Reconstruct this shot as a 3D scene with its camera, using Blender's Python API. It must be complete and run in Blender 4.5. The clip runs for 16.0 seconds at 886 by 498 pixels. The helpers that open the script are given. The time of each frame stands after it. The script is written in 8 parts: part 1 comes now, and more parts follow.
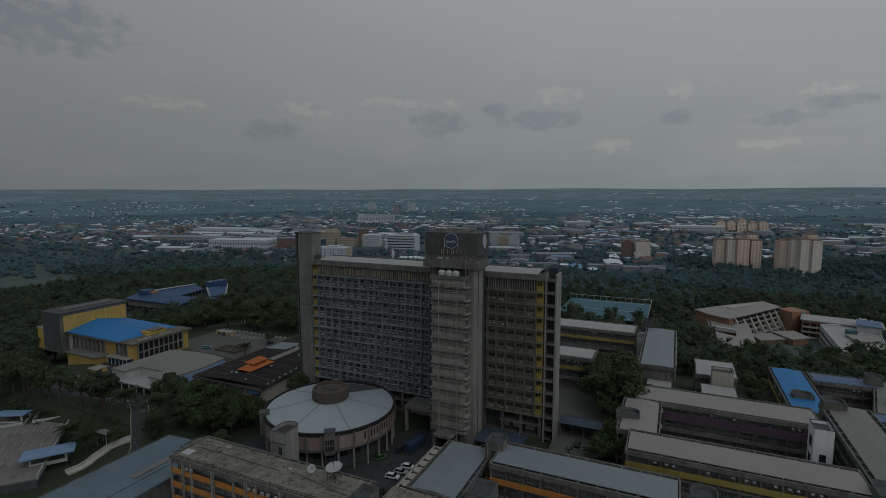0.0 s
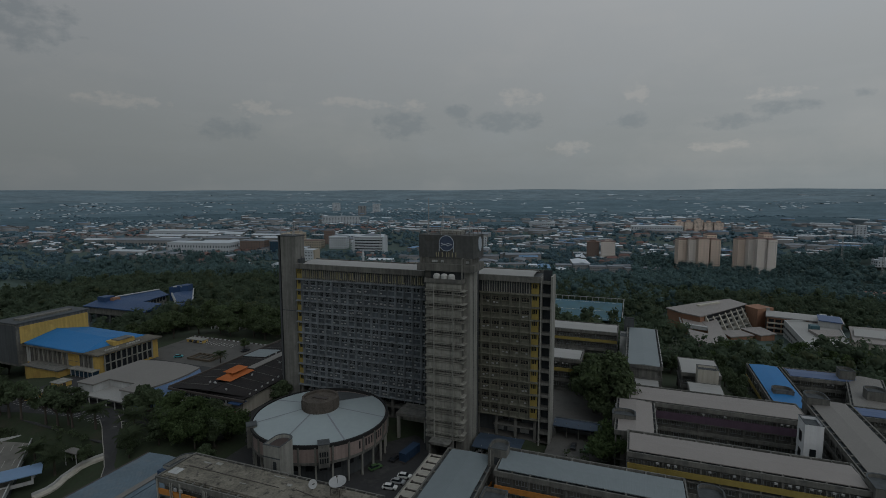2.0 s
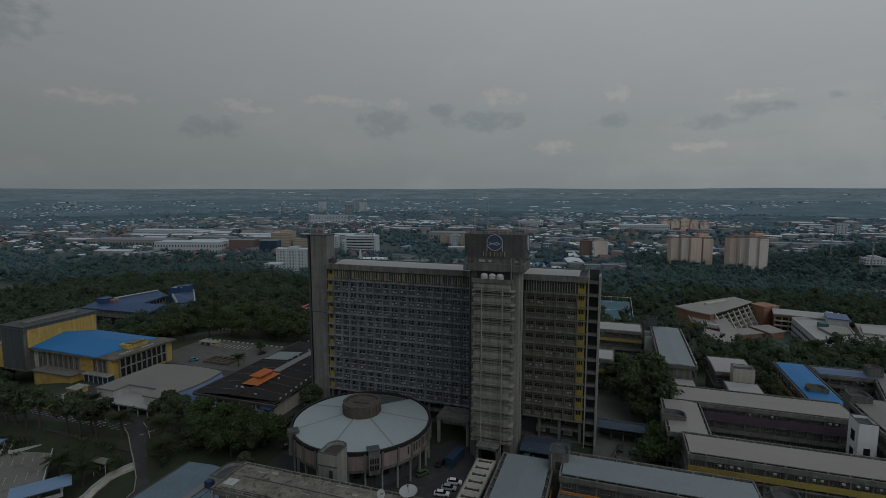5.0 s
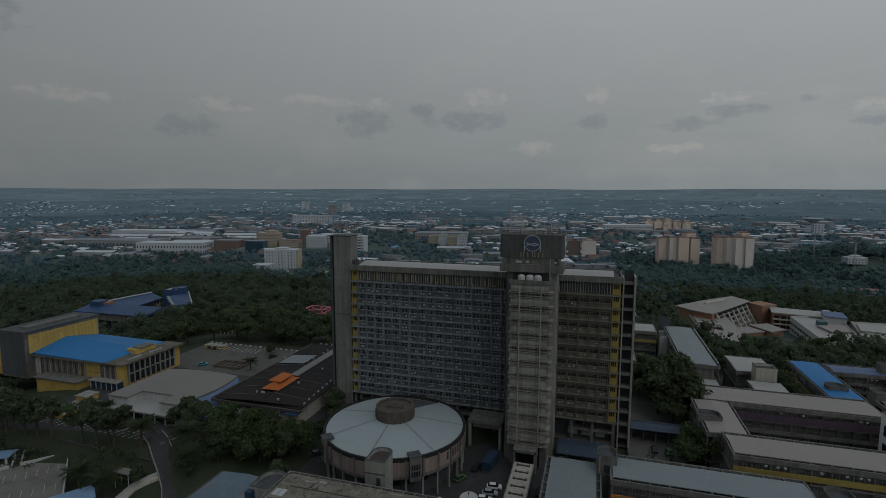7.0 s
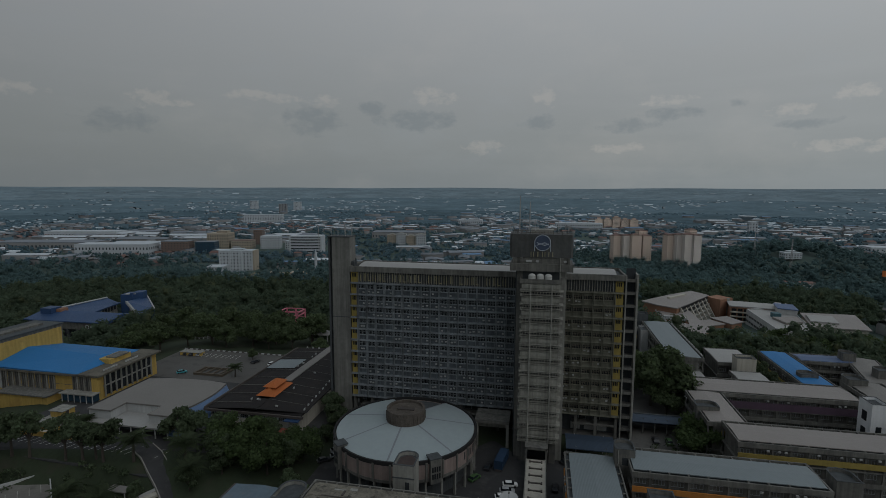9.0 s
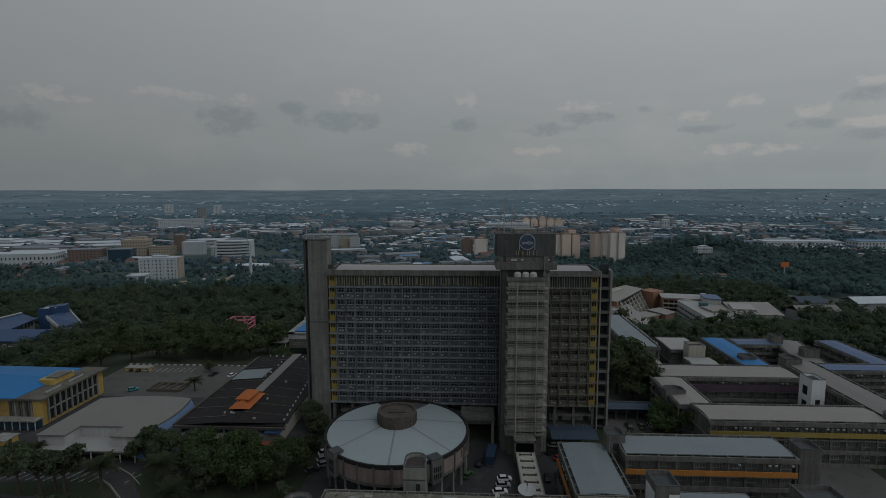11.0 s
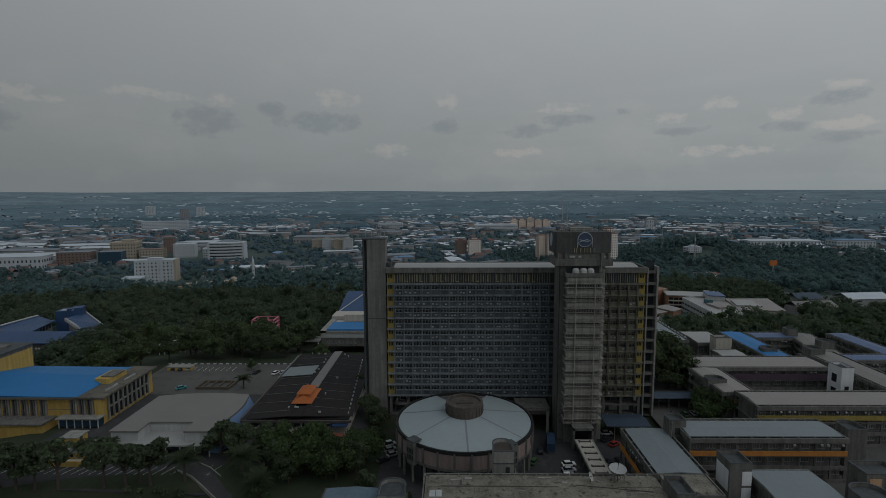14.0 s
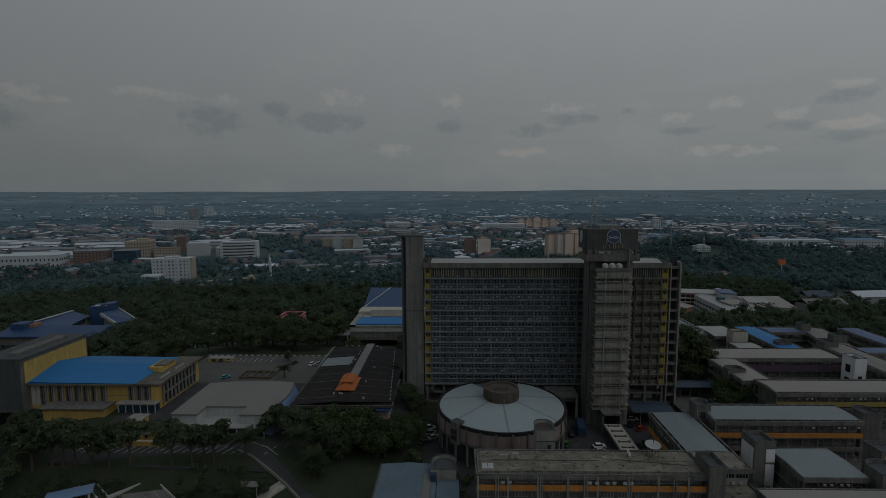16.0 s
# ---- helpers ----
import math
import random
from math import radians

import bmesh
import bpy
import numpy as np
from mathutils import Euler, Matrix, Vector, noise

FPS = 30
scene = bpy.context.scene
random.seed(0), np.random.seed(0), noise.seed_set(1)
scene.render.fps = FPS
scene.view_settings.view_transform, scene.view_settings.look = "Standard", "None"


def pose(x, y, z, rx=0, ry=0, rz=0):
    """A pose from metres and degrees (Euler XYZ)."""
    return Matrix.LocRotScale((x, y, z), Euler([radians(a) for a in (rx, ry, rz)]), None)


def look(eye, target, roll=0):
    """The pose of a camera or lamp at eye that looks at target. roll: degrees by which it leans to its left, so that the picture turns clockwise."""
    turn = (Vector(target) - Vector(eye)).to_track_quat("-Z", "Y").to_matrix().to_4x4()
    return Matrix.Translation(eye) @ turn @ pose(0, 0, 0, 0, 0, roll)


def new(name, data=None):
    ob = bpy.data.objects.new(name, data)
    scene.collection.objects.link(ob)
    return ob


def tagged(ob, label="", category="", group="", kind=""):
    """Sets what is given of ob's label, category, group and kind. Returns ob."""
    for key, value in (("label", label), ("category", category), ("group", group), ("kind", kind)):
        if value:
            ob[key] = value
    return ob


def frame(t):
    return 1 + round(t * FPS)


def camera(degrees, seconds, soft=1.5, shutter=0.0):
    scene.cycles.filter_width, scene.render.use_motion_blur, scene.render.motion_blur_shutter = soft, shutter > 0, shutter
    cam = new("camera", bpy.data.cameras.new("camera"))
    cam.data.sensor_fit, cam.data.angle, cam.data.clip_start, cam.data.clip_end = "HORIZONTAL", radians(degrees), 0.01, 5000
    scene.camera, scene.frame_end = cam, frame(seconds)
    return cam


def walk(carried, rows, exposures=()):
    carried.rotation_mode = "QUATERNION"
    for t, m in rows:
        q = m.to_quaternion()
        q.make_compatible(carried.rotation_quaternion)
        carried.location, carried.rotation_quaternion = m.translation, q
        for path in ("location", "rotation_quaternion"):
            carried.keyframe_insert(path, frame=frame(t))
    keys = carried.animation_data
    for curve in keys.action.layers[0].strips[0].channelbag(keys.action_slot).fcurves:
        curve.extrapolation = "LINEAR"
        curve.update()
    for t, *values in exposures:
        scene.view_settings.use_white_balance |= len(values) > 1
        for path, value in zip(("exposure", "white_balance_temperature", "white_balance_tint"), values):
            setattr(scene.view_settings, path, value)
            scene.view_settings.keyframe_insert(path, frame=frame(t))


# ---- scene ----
cam = camera(82.0, 16.0, soft=0.5)
PATH = [
    (0, (62.065, -140.26, 79.552), (61.237, -138.453, 79.327), -0.1),
    (0.5, (59.677, -140.339, 79.647), (58.885, -138.516, 79.423), -0.1),
    (1, (57.315, -140.524, 79.622), (56.563, -138.684, 79.4), -0.1),
    (1.5, (54.754, -140.672, 79.68), (54.035, -138.819, 79.458), -0.1),
    (2, (52.122, -140.734, 79.793), (51.424, -138.872, 79.571), -0.1),
    (2.5, (49.47, -140.885, 79.706), (48.797, -139.014, 79.486), -0.1),
    (3, (46.55, -141.163, 79.761), (45.89, -139.288, 79.54), -0.1),
    (3.5, (43.238, -141.617, 79.738), (42.584, -139.74, 79.517), -0.0),
    (4, (39.92, -141.942, 79.482), (39.274, -140.062, 79.263), -0.0),
    (4.2, (38.569, -142.19, 79.483), (37.92, -140.311, 79.26), 0.1),
    (6.3, (22.989, -144.72, 79.581), (22.398, -142.823, 79.357), 0.0),
    (6.5, (21.201, -144.853, 79.498), (20.619, -142.953, 79.274), 0.1),
    (7, (17.016, -145.663, 79.397), (16.448, -143.759, 79.172), 0.1),
    (7.5, (13.003, -146.415, 79.315), (12.448, -144.507, 79.09), 0.1),
    (8, (8.675, -147.352, 79.494), (8.185, -145.427, 79.267), 0.1),
    (8.5, (4.392, -148.27, 79.498), (3.966, -146.329, 79.271), 0.1),
    (9, (-0.076, -149.301, 79.729), (-0.458, -147.352, 79.5), 0.2),
    (9.5, (-4.492, -150.341, 79.808), (-4.809, -148.379, 79.579), 0.1),
    (10, (-8.822, -151.303, 79.636), (-9.039, -149.327, 79.411), 0.1),
    (10.2, (-10.43, -151.476, 79.657), (-10.613, -149.497, 79.432), 0.0),
    (12.5, (-32.21, -155.61, 79.353), (-32.263, -153.623, 79.134), 0.0),
    (13, (-36.106, -156.852, 79.335), (-36.148, -154.865, 79.115), -0.1),
    (13.5, (-39.641, -158.582, 79.352), (-39.676, -156.594, 79.134), -0.1),
    (14, (-42.878, -160.5, 79.364), (-42.905, -158.512, 79.147), -0.2),
    (14.5, (-45.944, -162.768, 79.356), (-45.978, -160.781, 79.139), -0.2),
    (15, (-48.742, -165.398, 79.279), (-48.784, -163.41, 79.062), -0.2),
    (15.5, (-51.652, -168.37, 79.37), (-51.696, -166.383, 79.151), -0.2),
    (16, (-54.023, -171.743, 79.383), (-54.066, -169.755, 79.165), -0.2),
]
walk(cam, [(t, look(eye, target, roll)) for t, eye, target, roll in PATH], [(0, -0.39), (0.5, -0.36), (15.5, -0.36), (15.7, -0.46), (16, -0.86)])

# Cloud banks: bearing from the y axis, height, half width, half height in degrees.
CLOUDS_LIGHT = (
    (-40.0, 8.6, 2.2, 0.9), (-37.5, 8.4, 0.9, 0.5), (-30.2, 9.5, 4.1, 0.6), (-24.0, 9.3, 2.0, 0.8), (-12.5, 10.0, 2.8, 1.0), (-6.5, 4.7, 2.8, 0.8), (-0.2, 9.8, 1.4, 1.2), (11.9, 9.0, 2.8, 0.6),
    (7.9, 4.4, 3.1, 0.6), (22.8, 7.2, 2.1, 0.7), (27.0, 8.5, 1.7, 0.8), (32.7, 7.1, 1.9, 0.7), (36.6, 9.3, 1.8, 0.6), (37.2, 5.9, 3.0, 0.7), (27.7, 4.0, 4.8, 0.6), (-52.0, 8.5, 4.0, 0.8),
)
CLOUDS_DARK = (
    (-25.1, 7.3, 3.2, 1.9), (-14.0, 7.6, 5.2, 1.3), (-18.9, 8.7, 1.8, 0.9), (-0.8, 7.3, 2.2, 0.9), (12.6, 7.7, 3.1, 0.7), (8.4, 6.7, 3.1, 0.8), (18.4, 8.3, 0.9, 0.5),
    (23.9, 6.1, 2.6, 0.6), (32.6, 6.0, 2.3, 0.6), (36.7, 8.2, 2.4, 0.9), (36.7, 4.9, 3.1, 0.6), (-43.0, 6.4, 3.6, 1.2), (-61.5, 14.2, 7.0, 2.8),
)

# ---- light ----
world = bpy.data.worlds.new("overcast_sky")
scene.world = world
world.use_nodes = True
wn, wl = world.node_tree.nodes, world.node_tree.links
wn.clear()


def wmath(op, a, b=None, c=None, clamp=False):
    n = wn.new("ShaderNodeMath")
    n.operation, n.use_clamp = op, clamp
    for i, v in enumerate((a, b, c)):
        if v is None:
            continue
        if isinstance(v, (int, float)):
            n.inputs[i].default_value = v
        else:
            wl.new(v, n.inputs[i])
    return n.outputs[0]


def wmix(fac, a, b):
    n = wn.new("ShaderNodeMix")
    n.data_type = "RGBA"
    for s, v in ((n.inputs[0], fac), (n.inputs[6], a), (n.inputs[7], b)):
        if isinstance(v, (int, float)):
            s.default_value = v
        elif isinstance(v, tuple):
            s.default_value = (*v, 1)
        else:
            wl.new(v, s)
    return n.outputs[2]


SUN_EL, SUN_AZ = radians(50), radians(128)
sky = wn.new("ShaderNodeTexSky")
sky.sky_type, sky.sun_disc = "NISHITA", False
sky.sun_elevation, sky.sun_rotation = SUN_EL, SUN_AZ
sky.air_density, sky.dust_density = 1.5, 4.0
tc = wn.new("ShaderNodeTexCoord")
sep = wn.new("ShaderNodeSeparateXYZ")
wl.new(tc.outputs["Generated"], sep.inputs[0])
el = wmath("MULTIPLY", wmath("ARCSINE", sep.outputs[2]), 57.2958)
az = wmath("MULTIPLY", wmath("ARCTAN2", sep.outputs[0], sep.outputs[1]), 57.2958)


def wnoise(sx, sy, scale, detail, rough=0.55, off=0.0):
    comb = wn.new("ShaderNodeCombineXYZ")
    wl.new(wmath("MULTIPLY", az, sx), comb.inputs[0])
    wl.new(wmath("MULTIPLY", el, sy), comb.inputs[1])
    comb.inputs[2].default_value = off
    n = wn.new("ShaderNodeTexNoise")
    n.inputs["Scale"].default_value, n.inputs["Detail"].default_value, n.inputs["Roughness"].default_value = scale, detail, rough
    wl.new(comb.outputs[0], n.inputs["Vector"])
    return n.outputs["Fac"]


puff = wnoise(0.62, 0.95, 1.0, 8, 0.62)
broad = wnoise(0.045, 0.13, 1.0, 7, 0.56, 3.0)
veil = wnoise(0.02, 0.30, 1.0, 4, 0.5, 9.0)
ramp = wn.new("ShaderNodeValToRGB")
wl.new(wmath("DIVIDE", el, 60.0, clamp=True), ramp.inputs[0])
ramp.color_ramp.elements[0].color, ramp.color_ramp.elements[1].color = (0.254, 0.286, 0.298, 1), (0.395, 0.458, 0.510, 1)
for pos, col in ((0.05, (0.270, 0.297, 0.306)), (0.14, (0.306, 0.326, 0.334)), (0.22, (0.352, 0.369, 0.377)), (0.33, (0.412, 0.430, 0.442)), (0.45, (0.405, 0.452, 0.488))):
    ramp.color_ramp.elements.new(pos).color = (*col, 1)
cloud = ramp.outputs[0]
cloud = wmix(wmath("MULTIPLY", wmath("SUBTRACT", broad, 0.42), 0.7, clamp=True), cloud, (0.385, 0.405, 0.42))
cloud = wmix(wmath("MULTIPLY", wmath("SUBTRACT", veil, 0.54), 0.4, clamp=True), cloud, (0.47, 0.485, 0.495))


tint = wnoise(0.06, 0.10, 1.0, 6, 0.6, 21.0)
cloud = wmix(wmath("MULTIPLY", wmath("SUBTRACT", tint, 0.52), 0.9, clamp=True), cloud, (0.505, 0.485, 0.46))
cloud = wmix(wmath("MULTIPLY", wmath("SUBTRACT", 0.46, tint), 1.2, clamp=True), cloud, (0.345, 0.385, 0.425))


def banks(rows, colour, share, under):
    """Cumulus banks: bearing, height, half width and half height in degrees."""
    out = None
    for a0, e0, wa, we in rows:
        da = wmath("DIVIDE", wmath("SUBTRACT", az, a0), wa)
        de = wmath("DIVIDE", wmath("SUBTRACT", el, e0), we)
        r = wmath("ADD", wmath("MULTIPLY", da, da), wmath("MULTIPLY", de, de))
        v = wmath("SUBTRACT", 1.0, r)
        out = v if out is None else wmath("MAXIMUM", out, v)
    edge = wmath("ADD", out, wmath("MULTIPLY", wmath("SUBTRACT", puff, 0.52), under))
    return wmath("MULTIPLY", wmath("MULTIPLY", edge, 1.1, clamp=True), share), colour


for rows, colour, share, under in ((CLOUDS_DARK, (0.205, 0.238, 0.262), 0.55, 3.6), (CLOUDS_LIGHT, (0.53, 0.50, 0.465), 0.30, 5.5)):
    fac, colour = banks(rows, colour, share, under)
    cloud = wmix(fac, cloud, colour)
lean = wmath("MINIMUM", wmath("MAXIMUM", wmath("MULTIPLY", az, 0.0046), -0.30), 0.22)
vm = wn.new("ShaderNodeVectorMath")
vm.operation = "SCALE"
wl.new(cloud, vm.inputs[0])
wl.new(wmath("ADD", lean, 1.0), vm.inputs["Scale"])
cloud = vm.outputs[0]
low = wmath("MULTIPLY", wmath("SUBTRACT", 0.0, el), 0.3, clamp=True)
cloud = wmix(low, cloud, (0.12, 0.14, 0.14))
bg_cloud, bg_clear, both = wn.new("ShaderNodeBackground"), wn.new("ShaderNodeBackground"), wn.new("ShaderNodeAddShader")
wl.new(cloud, bg_cloud.inputs[0])
bg_cloud.inputs[1].default_value = 0.99
wl.new(sky.outputs[0], bg_clear.inputs[0])
bg_clear.inputs[1].default_value = 0.006
wl.new(bg_cloud.outputs[0], both.inputs[0])
wl.new(bg_clear.outputs[0], both.inputs[1])
wout = wn.new("ShaderNodeOutputWorld")
wl.new(both.outputs[0], wout.inputs[0])

sun = new("sun", bpy.data.lights.new("sun", "SUN"))
sun.data.energy, sun.data.angle, sun.data.color = 0.38, radians(40), (1.0, 0.995, 0.985)
sun.matrix_world = look((0, 0, 300), (-300 * math.cos(SUN_EL) * math.sin(SUN_AZ), -300 * math.cos(SUN_EL) * math.cos(SUN_AZ), 300 - 300 * math.sin(SUN_EL)))


# ---- helpers of the scene ----
class Geo:
    """Collects the faces of one mesh."""

    def __init__(self):
        self.v, self.f = [], []

    def add(self, v, f):
        n = len(self.v)
        self.v += [tuple(p) for p in v]
        self.f += [tuple(i + n for i in q) for q in f]
        return self

    def box(self, x0, x1, y0, y1, z0, z1):
        v = [(x, y, z) for z in (z0, z1) for x, y in ((x0, y0), (x1, y0), (x1, y1), (x0, y1))]
        return self.add(v, [(3, 2, 1, 0), (4, 5, 6, 7), (0, 1, 5, 4), (1, 2, 6, 5), (2, 3, 7, 6), (3, 0, 4, 7)])

    def prism(self, pts, z0, z1):
        """pts: a polygon seen from above, anticlockwise. z1 may be a list of heights."""
        n = len(pts)
        top = z1 if isinstance(z1, (list, tuple)) else [z1] * n
        v = [(x, y, z0) for x, y in pts] + [(x, y, h) for (x, y), h in zip(pts, top)]
        f = [tuple(range(n - 1, -1, -1)), tuple(range(n, 2 * n))]
        return self.add(v, f + [(i, (i + 1) % n, n + (i + 1) % n, n + i) for i in range(n)])

    def wallring(self, pts, inner, z0, z1):
        """A wall that follows the polygon pts, with the polygon inner as its inside."""
        n = len(pts)
        v = [(x, y, z) for z in (z0, z1) for ring in (pts, inner) for x, y in ring]
        f = []
        for i in range(n):
            j = (i + 1) % n
            f += [(i, j, 2 * n + j, 2 * n + i), (n + j, n + i, 3 * n + i, 3 * n + j), (2 * n + i, 2 * n + j, 3 * n + j, 3 * n + i), (j, i, n + i, n + j)]
        return self.add(v, f)

    def cyl(self, cx, cy, r, z0, z1, n=12, r1=None):
        r1 = r if r1 is None else r1
        a = [2 * math.pi * i / n for i in range(n)]
        v = [(cx + r * math.cos(t), cy + r * math.sin(t), z0) for t in a] + [(cx + r1 * math.cos(t), cy + r1 * math.sin(t), z1) for t in a]
        f = [tuple(range(n - 1, -1, -1)), tuple(range(n, 2 * n))]
        return self.add(v, f + [(i, (i + 1) % n, n + (i + 1) % n, n + i) for i in range(n)])

    def tube(self, p, q, r, r1=None, n=6):
        p, q = Vector(p), Vector(q)
        r1 = r if r1 is None else r1
        turn = (q - p).to_track_quat("Z", "Y")
        v = []
        for c, rr in ((p, r), (q, r1)):
            v += [c + turn @ Vector((rr * math.cos(2 * math.pi * i / n), rr * math.sin(2 * math.pi * i / n), 0)) for i in range(n)]
        f = [tuple(range(n - 1, -1, -1)), tuple(range(n, 2 * n))]
        return self.add(v, f + [(i, (i + 1) % n, n + (i + 1) % n, n + i) for i in range(n)])

    def gable(self, x0, x1, y0, y1, z0, z1, along="x", over=0.0, thick=0.25):
        """A pitched roof slab over a rectangle, its ridge along x or y."""
        x0, x1, y0, y1 = x0 - over, x1 + over, y0 - over, y1 + over
        if along == "x":
            m = (y0 + y1) / 2
            sec = [(y0, z0), (m, z1), (y1, z0), (y1, z0 - thick), (m, z1 - thick), (y0, z0 - thick)]
            v = [(x, a, b) for x in (x0, x1) for a, b in sec]
        else:
            m = (x0 + x1) / 2
            sec = [(x1, z0), (m, z1), (x0, z0), (x0, z0 - thick), (m, z1 - thick), (x1, z0 - thick)]
            v = [(a, y, b) for y in (y0, y1) for a, b in sec]
        f = [(i, (i + 1) % 6, 6 + (i + 1) % 6, 6 + i) for i in range(6)]
        f = [tuple(reversed(q)) for q in f]
        return self.add(v, f + [(0, 1, 4, 5), (1, 2, 3, 4), (11, 10, 7, 6), (10, 9, 8, 7)])

    def hip(self, x0, x1, y0, y1, z0, z1):
        dx, dy = x1 - x0, y1 - y0
        k = min(dx, dy) / 2
        if dx >= dy:
            a, b = (x0 + k, (y0 + y1) / 2, z1), (x1 - k, (y0 + y1) / 2, z1)
            f = [(0, 1, 5, 4), (1, 2, 5), (2, 3, 4, 5), (3, 0, 4)]
        else:
            a, b = ((x0 + x1) / 2, y0 + k, z1), ((x0 + x1) / 2, y1 - k, z1)
            f = [(0, 1, 4), (1, 2, 5, 4), (2, 3, 5), (3, 0, 4, 5)]
        return self.add([(x0, y0, z0), (x1, y0, z0), (x1, y1, z0), (x0, y1, z0), a, b], f + [(3, 2, 1, 0)])

    def lattice(self, xs, zs, y0, y1):
        """A window frame in one piece: bars between the lines of xs and zs, every second field open."""
        nx, nz, base = len(xs), len(zs), len(self.v)
        v = [(x, y, z) for y in (y0, y1) for z in zs for x in xs]
        f, n = [], nx * nz
        for j in range(nz - 1):
            for i in range(nx - 1):
                q = (j * nx + i, j * nx + i + 1, (j + 1) * nx + i + 1, (j + 1) * nx + i)
                if i % 2 and j % 2:
                    f += [(q[(k + 1) % 4], q[k], q[k] + n, q[(k + 1) % 4] + n) for k in range(4)]
                else:
                    f += [q, tuple(k + n for k in reversed(q))]
        return self.add(v, f)

    def mesh(self, name, material, smooth=False):
        me = bpy.data.meshes.new(name)
        me.from_pydata(self.v, [], self.f)
        me.materials.append(material)
        if smooth:
            me.polygons.foreach_set("use_smooth", [True] * len(me.polygons))
        me.update()
        return me


def thing(name, label, category, x, y, z=0.0, turn=0.0, group="", kind=""):
    ob = new(name)
    ob.empty_display_size = 0.5
    ob.matrix_basis = pose(x, y, z, 0, 0, turn)
    return tagged(ob, label, category, group, kind)


def part(name, geo, material, parent, label="", smooth=False):
    ob = new(name, geo.mesh(name, material, smooth))
    ob.parent = parent
    return tagged(ob, label)


def piece(name, me, parent, x=0.0, y=0.0, z=0.0, turn=0.0, label=""):
    """One more object on a mesh that its like share."""
    ob = new(name, me)
    ob.parent = parent
    ob.matrix_basis = pose(x, y, z, 0, 0, turn)
    return tagged(ob, label)


def single(name, geo, material, label, category, group="", kind="", smooth=False):
    return tagged(new(name, geo.mesh(name, material, smooth)), label, category, group, kind)


def setting(name, geo, material, label="", smooth=False):
    return tagged(new(name, geo.mesh(name, material, smooth)), label, name.split("_")[0], "", "structure")


